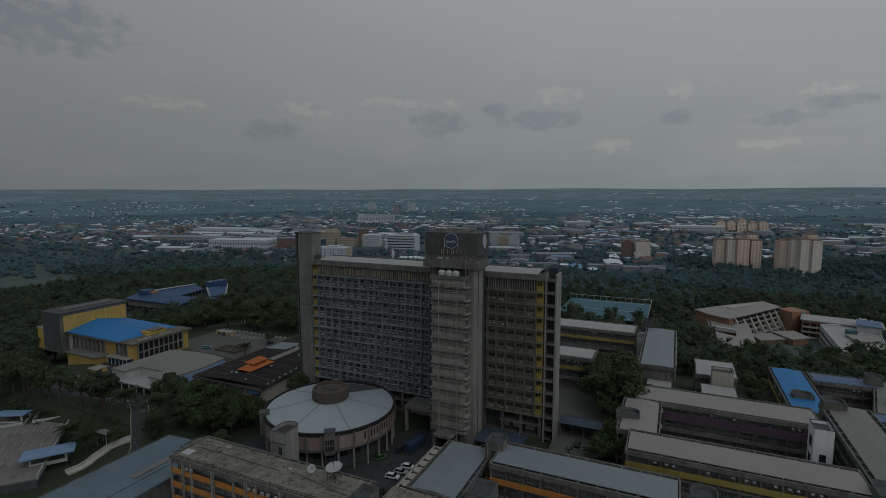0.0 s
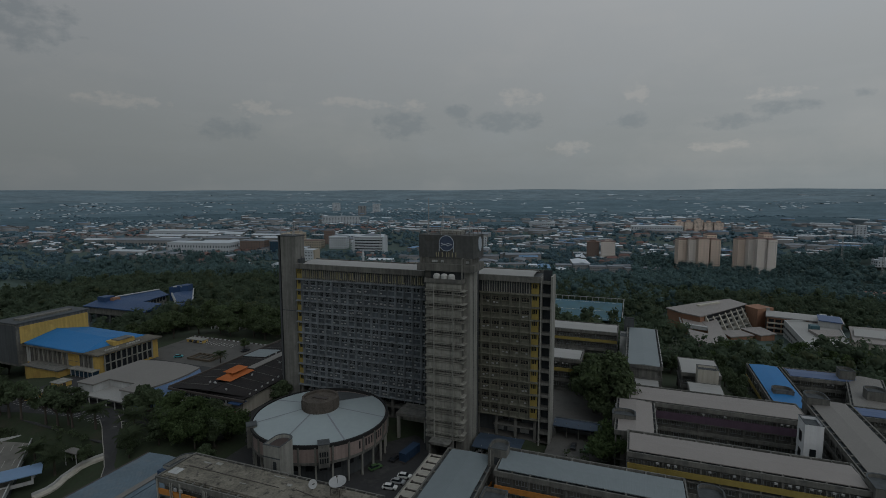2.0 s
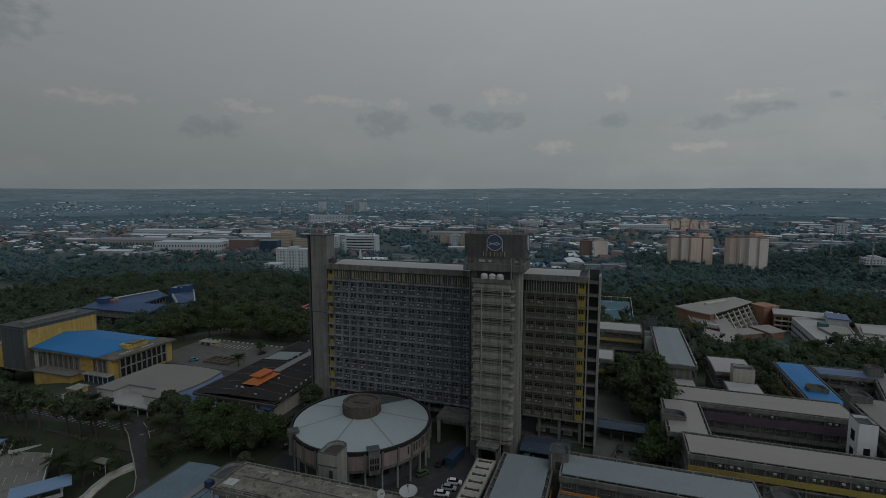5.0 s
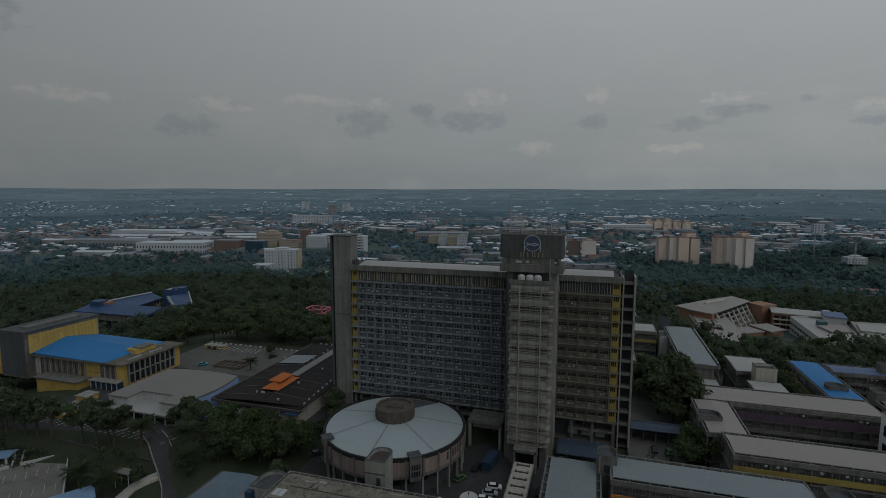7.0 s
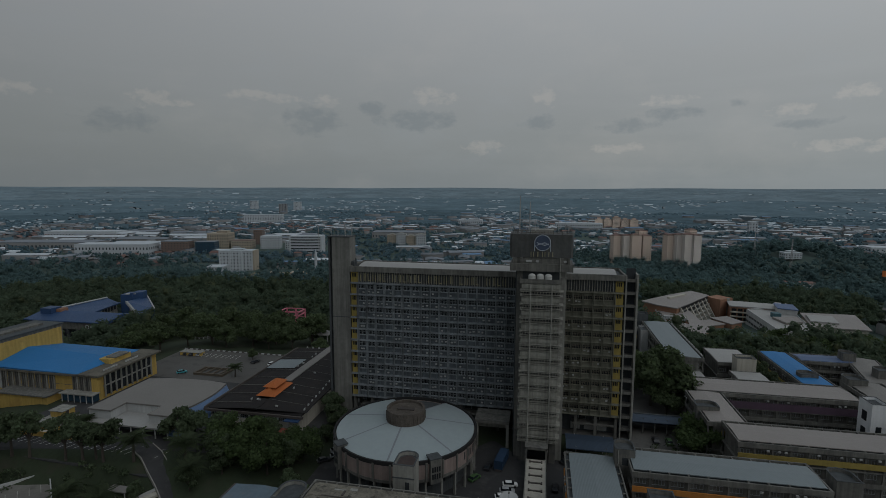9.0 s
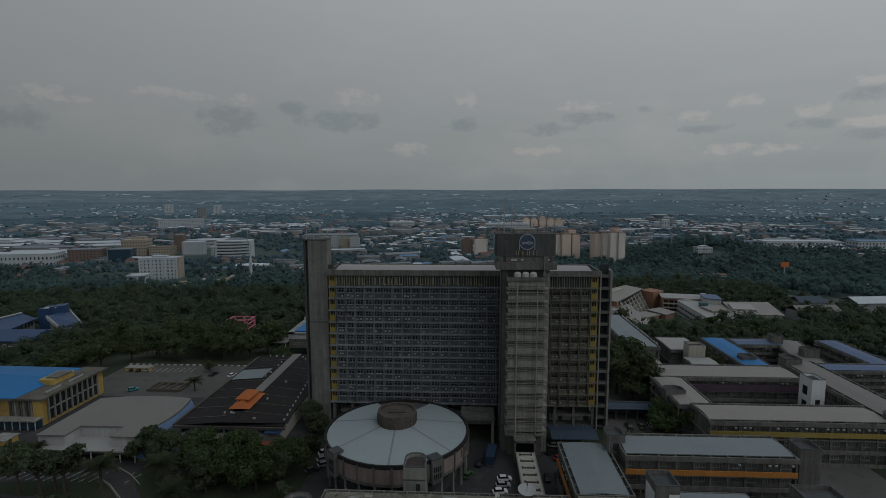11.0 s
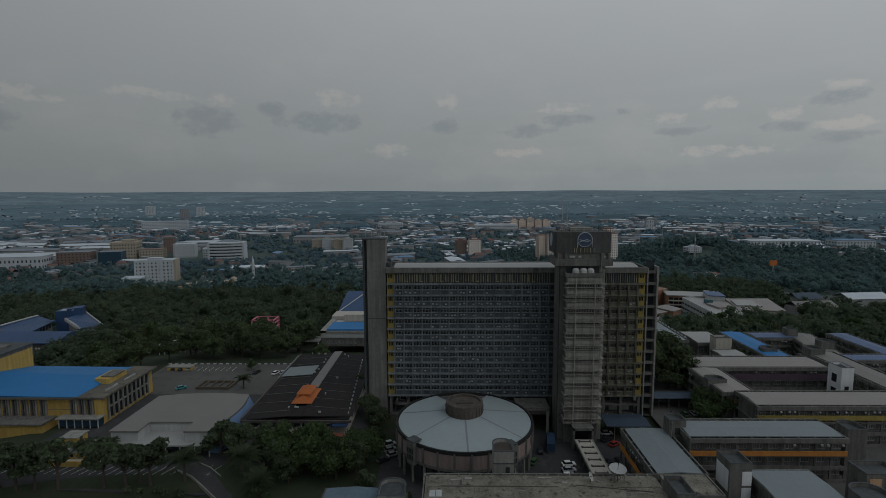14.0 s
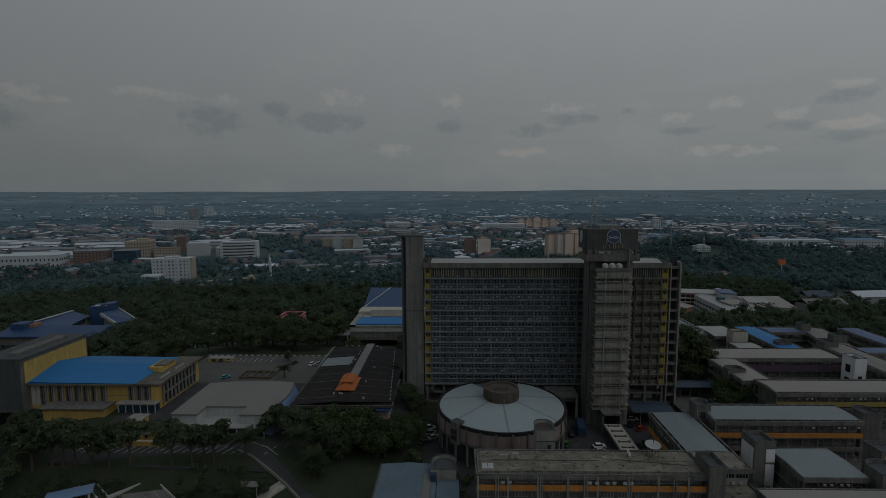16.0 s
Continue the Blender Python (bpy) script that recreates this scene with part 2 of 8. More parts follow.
# ---- materials ----
def surface(name, col, rough=0.8, var=0.25, patch=0.08, grain=1.5, streak=0.0, metal=0.0, bump=0.15, rand=0.0, island=0.0, stain=None, spec=0.3, wave=0.0):
    """Colour with patches and grain in metres; streak: rain marks down a wall; stain: a second colour in blotches."""
    m = bpy.data.materials.new(name)
    m.use_nodes = True
    nt, bsdf = m.node_tree, m.node_tree.nodes["Principled BSDF"]
    geo = nt.nodes.new("ShaderNodeNewGeometry")

    def noise_of(scale, detail, squash=None):
        n = nt.nodes.new("ShaderNodeTexNoise")
        n.inputs["Scale"].default_value, n.inputs["Detail"].default_value, n.inputs["Roughness"].default_value = scale, detail, 0.6
        if squash:
            mp = nt.nodes.new("ShaderNodeMapping")
            mp.inputs["Scale"].default_value = squash
            nt.links.new(geo.outputs["Position"], mp.inputs["Vector"])
            nt.links.new(mp.outputs[0], n.inputs["Vector"])
        else:
            nt.links.new(geo.outputs["Position"], n.inputs["Vector"])
        return n.outputs["Fac"]

    def mth(op, a, b, clamp=False):
        n = nt.nodes.new("ShaderNodeMath")
        n.operation, n.use_clamp = op, clamp
        for i, v in enumerate((a, b)):
            if isinstance(v, (int, float)):
                n.inputs[i].default_value = v
            else:
                nt.links.new(v, n.inputs[i])
        return n.outputs[0]

    big, small = noise_of(patch, 4), noise_of(grain, 5)
    val = mth("ADD", mth("MULTIPLY", mth("SUBTRACT", big, 0.5), 2.4 * var), mth("MULTIPLY", mth("SUBTRACT", small, 0.5), 1.6 * var))
    if streak:
        rain = noise_of(1.0, 4, (0.9, 0.9, 0.05))
        val = mth("SUBTRACT", val, mth("MULTIPLY", mth("SUBTRACT", rain, 0.42), 2.5 * streak))
    if rand:
        info = nt.nodes.new("ShaderNodeObjectInfo")
        val = mth("ADD", val, mth("MULTIPLY", mth("SUBTRACT", info.outputs["Random"], 0.5), 2 * rand))
    if island:
        val = mth("ADD", val, mth("MULTIPLY", mth("SUBTRACT", geo.outputs["Random Per Island"], 0.5), 2 * island))
    hsv = nt.nodes.new("ShaderNodeHueSaturation")
    hsv.inputs["Color"].default_value = (*col, 1)
    nt.links.new(mth("MAXIMUM", mth("ADD", val, 1.0), 0.12), hsv.inputs["Value"])
    out = hsv.outputs[0]
    if stain:
        mx = nt.nodes.new("ShaderNodeMix")
        mx.data_type = "RGBA"
        mx.inputs[7].default_value = (*stain, 1)
        nt.links.new(mth("MULTIPLY", mth("SUBTRACT", noise_of(patch * 2.7, 6), 0.54), 7.0, True), mx.inputs[0])
        nt.links.new(out, mx.inputs[6])
        out = mx.outputs[2]
    nt.links.new(out, bsdf.inputs["Base Color"])
    bsdf.inputs["Roughness"].default_value, bsdf.inputs["Metallic"].default_value = rough, metal
    bsdf.inputs["Specular IOR Level"].default_value = spec
    if bump or wave:
        bp = nt.nodes.new("ShaderNodeBump")
        bp.inputs["Strength"].default_value, bp.inputs["Distance"].default_value = max(bump, 0.25 if wave else 0), 0.08
        h = small
        if wave:
            wv = nt.nodes.new("ShaderNodeTexWave")
            wv.inputs["Scale"].default_value, wv.bands_direction = 0.9, "X" if wave > 0 else "Y"
            nt.links.new(geo.outputs["Position"], wv.inputs["Vector"])
            h = wv.outputs["Fac"]
        nt.links.new(h, bp.inputs["Height"])
        nt.links.new(bp.outputs[0], bsdf.inputs["Normal"])
    return m


def leafy(name, *args, **kw):
    """Leaves: a surface that also lets light through."""
    m = surface(name, *args, **kw)
    nt = m.node_tree
    bsdf, out = nt.nodes["Principled BSDF"], nt.nodes["Material Output"]
    thin, mix = nt.nodes.new("ShaderNodeBsdfTranslucent"), nt.nodes.new("ShaderNodeMixShader")
    nt.links.new(bsdf.inputs["Base Color"].links[0].from_socket, thin.inputs[0])
    mix.inputs[0].default_value = 0.52
    nt.links.new(bsdf.outputs[0], mix.inputs[1])
    nt.links.new(thin.outputs[0], mix.inputs[2])
    nt.links.new(mix.outputs[0], out.inputs[0])
    return m


def glassy(name, col, rough=0.12):
    m = surface(name, col, rough, 0.3, 0.3, 2.0, bump=0.0, rand=0.35, spec=0.25)
    return m


concrete = surface("weathered_concrete", (0.146, 0.143, 0.130), 0.9, 0.3, 0.12, 1.3, streak=0.55, stain=(0.078, 0.08, 0.078))
# Darker streaked concrete for the core, decks, soffits and inner walls.
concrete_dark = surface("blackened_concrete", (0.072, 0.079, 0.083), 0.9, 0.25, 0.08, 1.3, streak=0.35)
concrete_pale = surface("pale_concrete", (0.265, 0.262, 0.238), 0.88, 0.25, 0.1, 1.3, streak=0.45)
yellowed = surface("yellowed_concrete", (0.158, 0.156, 0.124), 0.9, 0.3, 0.12, 1.3, streak=0.5)
white_bright = surface("fresh_white_render", (0.66, 0.67, 0.68), 0.8, 0.1, 0.1, 1.4, streak=0.15)
frame_warm = surface("brownish_window_frame", (0.19, 0.165, 0.12), 0.6, 0.2, 0.3, 2.0, bump=0.0, rand=0.2)
concrete_head = surface("sooty_concrete", (0.082, 0.084, 0.082), 0.9, 0.35, 0.14, 1.2, streak=0.35, stain=(0.06, 0.056, 0.052))
tower_pale = surface("streaked_tower_concrete", (0.262, 0.258, 0.228), 0.9, 0.25, 0.12, 1.3, streak=0.6)
concrete_warm = surface("stained_pinkish_render", (0.26, 0.205, 0.185), 0.88, 0.2, 0.12, 1.3, streak=0.35)
ledge_mat = surface("ledge_concrete", (0.185, 0.205, 0.22), 0.9, 0.3, 0.1, 1.6, streak=0.45, stain=(0.10, 0.108, 0.115))
shaft_grey = surface("board_marked_concrete", (0.170, 0.168, 0.155), 0.9, 0.3, 0.07, 0.9, streak=0.5, stain=(0.122, 0.12, 0.11))
facade_grey = surface("bluish_facade_render", (0.105, 0.122, 0.136), 0.9, 0.35, 0.09, 1.3, streak=0.5, stain=(0.062, 0.07, 0.078))
frame_mat = surface("aluminium_window_frame", (0.31, 0.335, 0.355), 0.5, 0.15, 0.3, 2.0, bump=0.0, rand=0.15)
glass_mat = glassy("dark_window_glass", (0.014, 0.017, 0.020), 0.35)
glass_blue = glassy("blue_tinted_glass", (0.03, 0.06, 0.09))
# Near-black that paints in the shade of slots, doorways and recesses.
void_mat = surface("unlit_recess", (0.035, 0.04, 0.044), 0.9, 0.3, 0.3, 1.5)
yellow_panel = surface("yellow_panel", (0.28, 0.215, 0.06), 0.7, 0.18, 0.12, 1.5, streak=0.2)
yellow_wall = surface("yellow_painted_wall", (0.46, 0.315, 0.09), 0.8, 0.2, 0.07, 1.2, streak=0.35, stain=(0.36, 0.23, 0.07))
orange_band = surface("orange_painted_band", (0.46, 0.19, 0.045), 0.75, 0.15, 0.1, 1.4, streak=0.2)
gold_mat = surface("gilt_letter", (0.31, 0.285, 0.185), 0.45, 0.15, 0.5, 2.0, metal=0.3, bump=0.0)
white_paint = surface("white_paint", (0.40, 0.405, 0.40), 0.7, 0.12, 0.1, 1.5, streak=0.22)
cream_wall = surface("cream_wall", (0.42, 0.395, 0.34), 0.8, 0.12, 0.1, 1.5, streak=0.25)
roof_white = surface("white_metal_roof", (0.285, 0.28, 0.268), 0.5, 0.1, 0.05, 0.8, bump=0.05, wave=1)
roof_bluegrey = surface("bluegrey_metal_roof", (0.172, 0.200, 0.210), 0.55, 0.12, 0.05, 0.8, bump=0.05, wave=1)
roof_pink = surface("pinkish_metal_roof", (0.232, 0.210, 0.196), 0.55, 0.12, 0.06, 0.8, bump=0.05, wave=-1)
roof_taupe = surface("taupe_metal_roof", (0.170, 0.160, 0.148), 0.6, 0.12, 0.06, 0.8, bump=0.05, wave=-1)
roof_round = surface("pale_blue_roof_sheet", (0.29, 0.335, 0.345), 0.5, 0.1, 0.05, 0.7, bump=0.05)
roof_slate = surface("dark_slate_blue_sheet", (0.040, 0.058, 0.085), 0.6, 0.2, 0.1, 0.9, wave=1)
roof_blue = surface("bright_blue_metal_roof", (0.020, 0.150, 0.36), 0.6, 0.09, 0.05, 0.8, bump=0.05, wave=1)
roof_navy = surface("faded_navy_metal_roof", (0.026, 0.060, 0.138), 0.5, 0.15, 0.06, 0.8, bump=0.05, wave=1)
roof_slateblue = surface("slate_blue_metal_roof", (0.085, 0.125, 0.22), 0.6, 0.15, 0.06, 0.8, bump=0.05, wave=1)
roof_dark = surface("dark_brown_roof_sheet", (0.024, 0.022, 0.022), 0.75, 0.3, 0.1, 1.0, bump=0.1, wave=1, spec=0.08, stain=(0.034, 0.029, 0.027))
roof_orange = surface("orange_roof_tiles", (0.38, 0.11, 0.03), 0.75, 0.2, 0.2, 2.0, wave=1)
roof_old = surface("stained_old_roof_slab", (0.158, 0.145, 0.118), 0.92, 0.75, 0.3, 2.2, stain=(0.045, 0.042, 0.037))
roof_nearblue = surface("weathered_blue_roof_sheet", (0.10, 0.140, 0.172), 0.6, 0.3, 0.1, 0.9, wave=-1, stain=(0.13, 0.155, 0.175))
brick_red = surface("terracotta_wall", (0.285, 0.155, 0.10), 0.85, 0.18, 0.1, 1.5, streak=0.25)
purple_band = surface("plum_painted_band", (0.085, 0.055, 0.08), 0.8, 0.2, 0.1, 1.5, streak=0.2)
asphalt = surface("asphalt", (0.042, 0.042, 0.043), 0.92, 0.25, 0.07, 1.5, stain=(0.066, 0.064, 0.062))
paving = surface("pale_paving", (0.094, 0.090, 0.084), 0.92, 0.22, 0.07, 1.4, stain=(0.066, 0.064, 0.06))
kerb_mat = surface("kerb_concrete", (0.25, 0.24, 0.215), 0.9, 0.2, 0.2, 1.5)
concrete_rust = surface("browned_concrete", (0.094, 0.081, 0.069), 0.92, 0.5, 0.25, 2.0, stain=(0.060, 0.050, 0.043), streak=0.35)
worn_line = surface("worn_bay_marking", (0.34, 0.33, 0.30), 0.85, 0.5, 0.4, 2.0, bump=0.0)
line_mat = surface("road_marking", (0.60, 0.59, 0.55), 0.8, 0.3, 0.4, 2.0, bump=0.0)
blue_paint = surface("blue_paint", (0.022, 0.045, 0.085), 0.6, 0.2, 0.2, 1.5)
metal_grey = surface("galvanised_steel", (0.36, 0.36, 0.36), 0.5, 0.15, 0.4, 2.0, metal=0.5, bump=0.0)
metal_dark = surface("rusty_dark_steel", (0.07, 0.06, 0.055), 0.7, 0.3, 0.4, 2.0, bump=0.0)
unit_mat = surface("appliance_white", (0.33, 0.335, 0.33), 0.6, 0.12, 0.6, 3.0, bump=0.0, rand=0.12)
tank_mat = surface("pale_plastic_tank", (0.42, 0.42, 0.40), 0.6, 0.1, 0.5, 2.0, bump=0.0)
rubber = surface("black_rubber", (0.02, 0.02, 0.02), 0.8, 0.2, 1.0, 4.0, bump=0.0)
car_glass = glassy("car_window", (0.02, 0.024, 0.028), 0.08)
bark = surface("tree_bark", (0.066, 0.056, 0.047), 0.95, 0.3, 0.5, 3.0)
leaf_mid = leafy("mid_green_leaves", (0.092, 0.122, 0.062), 0.7, 0.3, 0.12, 0.6, stain=(0.082, 0.118, 0.044), bump=0.0, island=0.4, rand=0.2, spec=0.15)
leaf_dark = leafy("dark_green_leaves", (0.084, 0.112, 0.062), 0.7, 0.3, 0.12, 0.6, bump=0.0, island=0.4, rand=0.2, spec=0.15)
leaf_light = leafy("fresh_green_leaves", (0.074, 0.108, 0.044), 0.7, 0.3, 0.12, 0.6, bump=0.0, island=0.4, rand=0.2, spec=0.15)
leaf_palm = leafy("dusty_palm_fronds", (0.060, 0.080, 0.042), 0.7, 0.25, 0.3, 1.0, bump=0.0, rand=0.25, spec=0.2)
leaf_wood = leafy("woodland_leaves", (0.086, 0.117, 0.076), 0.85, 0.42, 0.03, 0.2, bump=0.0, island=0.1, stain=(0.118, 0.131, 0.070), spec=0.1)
# Leaves from hill to distance: haze is painted in, bluer and paler farther out.
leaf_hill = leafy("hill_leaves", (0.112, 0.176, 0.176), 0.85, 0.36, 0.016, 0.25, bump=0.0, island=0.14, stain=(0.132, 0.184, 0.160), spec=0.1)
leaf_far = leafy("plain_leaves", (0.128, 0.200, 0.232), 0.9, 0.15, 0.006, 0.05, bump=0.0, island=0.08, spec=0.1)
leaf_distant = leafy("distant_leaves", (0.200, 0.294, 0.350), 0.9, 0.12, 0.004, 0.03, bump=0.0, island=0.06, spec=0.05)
# Far ground: haze is put into the base colour, paler ring by ring.
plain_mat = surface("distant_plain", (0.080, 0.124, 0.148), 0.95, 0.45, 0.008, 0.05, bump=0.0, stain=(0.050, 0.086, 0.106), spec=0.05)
rise_mat = surface("distant_hills", (0.118, 0.172, 0.202), 0.95, 0.4, 0.006, 0.04, bump=0.0, stain=(0.088, 0.136, 0.162), spec=0.05)
rim_mat = surface("horizon_hills", (0.160, 0.212, 0.240), 0.95, 0.45, 0.005, 0.03, bump=0.0, stain=(0.112, 0.160, 0.190), spec=0.05)
grass = surface("grass", (0.029, 0.040, 0.021), 0.95, 0.4, 0.05, 0.9, stain=(0.042, 0.041, 0.028))
ground_mat = surface("ground_cover", (0.056, 0.084, 0.072), 0.95, 0.3, 0.006, 0.05, bump=0.0, stain=(0.056, 0.078, 0.074))

# ---- main block: high-rise slab with three shafts ----
BAY, PITCH, FLOORS, Z0, FACE = 3.2, 4.05, 10, 7.4, 15.5
tower_block = thing("office_high_rise", "tall weathered concrete office slab with ribbed facade and lift towers", "building", 0, 0, 0)
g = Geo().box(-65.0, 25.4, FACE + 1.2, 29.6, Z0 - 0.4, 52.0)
part("core", g, concrete_dark, tower_block, "dark concrete slab behind the facade grid")
for i in range(FLOORS + 1):
    z = Z0 + PITCH * i
    part("ledge", Geo().box(-65.2, 0, FACE - 0.3, FACE + 1.25, z - 0.34, z - 0.1).box(-65.2, 0, FACE + 0.2, FACE + 1.22, z - 0.06, z + 0.12), ledge_mat, tower_block)
    part("ledge", Geo().box(0, 25.6, FACE - 0.3, FACE + 1.25, z - 0.34, z - 0.1).box(0, 25.6, FACE + 0.3, FACE + 1.22, z - 0.08, z + 0.12), yellowed, tower_block)
    if i < FLOORS:
        part("spandrel", Geo().box(-62.5, 0, FACE + 0.62, FACE + 1.25, z + 0.1, z + 1.66), facade_grey, tower_block)
        part("sill", Geo().box(-62.5, 0, FACE + 0.12, FACE + 1.0, z + 1.66, z + 1.84), ledge_mat, tower_block)
        part("lintel", Geo().box(-62.5, 0, FACE + 0.5, FACE + 1.25, z + 3.42, z + 3.72), facade_grey, tower_block)
        part("lintel", Geo().box(0, 22.7, FACE + 0.5, FACE + 1.25, z + 2.74, z + 3.62), yellowed, tower_block)
        part("spandrel", Geo().box(0, 22.7, FACE + 0.45, FACE + 1.25, z + 0.1, z + 1.25).box(0, 22.7, FACE + 0.1, FACE + 1.0, z + 1.24, z + 1.42), yellowed, tower_block)
left_lines = [-62.5 + BAY * i for i in range(18)]
right_lines = [6.7 + BAY * i for i in range(6)]
fin = Geo().box(-0.09, 0.09, FACE - 0.16, FACE + 1.25, Z0 - 0.4, Z0 + PITCH * FLOORS).mesh("fin", ledge_mat)
fin_right = Geo().box(-0.1, 0.1, FACE - 0.16, FACE + 1.25, Z0 - 0.4, Z0 + PITCH * FLOORS).mesh("fin", yellowed)
for x in left_lines + right_lines:
    for dx in (-0.22, 0.22):
        piece("fin", fin if x < 0 else fin_right, tower_block, x + dx)
frame_x = [q for k in range(6) for q in (-1.33 + 0.516 * k, -1.25 + 0.516 * k)]
win = Geo().lattice(frame_x, [0, 0.12, 1.28, 1.37, 1.98, 2.1], 0, 0.14)
win_me = win.mesh("window_frame", frame_mat)
win_me_right = win.mesh("window_frame", frame_warm)
pane_me = Geo().box(-1.22, 1.22, 0.06, 0.09, 0.1, 2.0).mesh("pane", glass_mat)
ac_geo = Geo().box(-0.42, 0.42, -0.32, 0, 0, 0.62).box(-0.36, 0.36, -0.34, -0.32, 0.06, 0.56)
ac_me = ac_geo.mesh("cooling_unit", unit_mat)
ac_small = Geo().box(-0.32, 0.32, -0.3, 0, 0, 0.46).box(-0.27, 0.27, -0.32, -0.3, 0.05, 0.41).mesh("cooling_unit", unit_mat)
rnd = random.Random(5)
for lines in (left_lines, right_lines):
    for i in range(FLOORS):
        for x in lines[:-1]:
            xc, z = x + BAY / 2, Z0 + PITCH * i
            w = piece("window", win_me if xc < 0 else win_me_right, tower_block, xc, FACE + 0.62, z + (1.84 if xc < 0 else 1.46))
            w.scale = (1, 1, 0.75 if xc < 0 else 0.6)
            piece("pane", pane_me, w)
            if rnd.random() < 0.62:
                for dx in ((-0.6, 0.55) if rnd.random() < 0.4 else (rnd.choice((-0.7, 0.6)),)):
                    piece("cooling_unit", ac_small, tower_block, xc + dx + rnd.uniform(-0.25, 0.25), FACE + 0.5, z + rnd.choice((0.5, 0.62, 0.8)))
# yellow end strips
louvre = Geo()
for k in range(3):
    louvre.box(-0.75 + 0.52 * k, -0.4 + 0.52 * k, -0.02, 0.1, 0.0, 1.3)
louvre_me = louvre.mesh("vent_window", glass_mat)
panel_me = Geo().box(-1.2, 1.2, 0, 0.3, 0, PITCH - 0.6).mesh("yellow_panel", yellow_panel)
for x in (-63.8, 24.1):
    for i in range(FLOORS + 1):
        z = Z0 + PITCH * i
        piece("yellow_panel", panel_me, tower_block, x, FACE + 0.55, z + 0.13)
        piece("vent_window", louvre_me, tower_block, x, FACE + 0.5, z + (1.95 if i % 2 == 0 else 2.2))
# letter band and parapet
zb = Z0 + PITCH * FLOORS
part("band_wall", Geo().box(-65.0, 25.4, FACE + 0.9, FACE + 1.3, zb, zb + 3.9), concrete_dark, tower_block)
slat = Geo().box(-0.09, 0.09, FACE + 0.25, FACE + 0.9, zb + 0.1, zb + 3.75).mesh("slat", concrete_pale)
for n in range(64):
    piece("slat", slat, tower_block, -62.2 + n * 0.86)
for n in range(20):
    piece("slat", slat, tower_block, 7.0 + n * 0.8)
part("parapet", Geo().box(-65.4, 25.8, FACE - 0.3, FACE + 0.5, zb + 3.8, zb + 5.7).box(-65.4, -64.9, FACE + 0.5, 29.8, zb + 3.8, zb + 5.7).box(25.3, 25.8, FACE + 0.5, 29.8, zb + 3.8, zb + 5.7).box(-65.4, 25.8, 29.3, 29.8, zb + 3.8, zb + 5.9), concrete, tower_block)
# the lettering names a person: plain gilt bars stand for it
bars = [(-61.8 + 1.78 * k) for k in range(29) if k not in (6, 13, 19, 24)]
bar_kinds = [
    Geo().box(-0.55, -0.33, 0, 0.2, 0, 2.6).box(0.33, 0.55, 0, 0.2, 0, 2.3),
    Geo().box(-0.5, -0.28, 0, 0.2, 0, 2.6).box(-0.28, 0.5, 0, 0.2, 0, 0.3),
    Geo().box(-0.12, 0.12, 0, 0.2, 0, 2.6).box(0.4, 0.6, 0, 0.2, 0, 2.6),
]
bar_kinds = [q.mesh("letter_bar", gold_mat) for q in bar_kinds]
for k, x in enumerate(bars):
    piece("letter_bar", bar_kinds[(k * 5) % 3], tower_block, x, FACE - 0.05, zb + 0.7)
# low vaulted roof sheets
def vault(x0, x1, y0, y1, z, rise, n=10):
    """A thin curved sheet in one piece."""
    v, f = [], []
    for k in range(n + 1):
        y, h = y0 + (y1 - y0) * k / n, z + rise * math.sin(math.pi * (0.12 + 0.76 * k / n))
        v += [(x0, y, h), (x1, y, h), (x0, y, h - 0.2), (x1, y, h - 0.2)]
    for k in range(n):
        i, j = 4 * k, 4 * k + 4
        f += [(i, i + 1, j + 1, j), (i + 2, j + 2, j + 3, i + 3), (i, j, j + 2, i + 2), (i + 1, i + 3, j + 3, j + 1)]
    return Geo().add(v, f + [(0, 2, 3, 1), (4 * n, 4 * n + 1, 4 * n + 3, 4 * n + 2)])


part("roof", vault(-62.6, 23.2, FACE + 1.2, 28.9, zb + 5.0, 1.3), roof_white, tower_block, "low vaulted white metal roof")
part("roof_deck", Geo().box(-64.9, 25.3, FACE + 0.5, 29.3, zb + 4.2, zb + 4.9), concrete_dark, tower_block)
# ground storeys
col_me = Geo().box(-0.45, 0.45, -0.45, 0.45, 0, Z0 - 0.4).mesh("column", concrete)
for k in range(15):
    for y in (16.6, 23.0, 28.6):
        piece("column", col_me, tower_block, -64.2 + 6.35 * k, y)
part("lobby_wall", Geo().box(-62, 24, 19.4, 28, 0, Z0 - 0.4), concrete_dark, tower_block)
part("mezzanine_beam", Geo().box(-62, -10, 16.2, 19.3, 3.4, 4.0).box(11, 25, 16.2, 19.3, 3.4, 4.0), concrete, tower_block)
for x in (12.2, 16.6, 20.8):
    part("white_panel", Geo().box(x - 1.5, x + 1.5, 19.1, 19.35, 0.6, 3.0), white_paint, tower_block)
for x in (-60, -54, -48, -30, -24, -18, 14.4, 18.8):
    w = part("lobby_window", Geo().box(x - 1.2, x + 1.2, 19.2, 19.38, 4.2, 6.2), frame_mat, tower_block)
    part("pane", Geo().box(x - 1.1, x + 1.1, 19.12, 19.19, 4.3, 6.1), glass_mat, w)

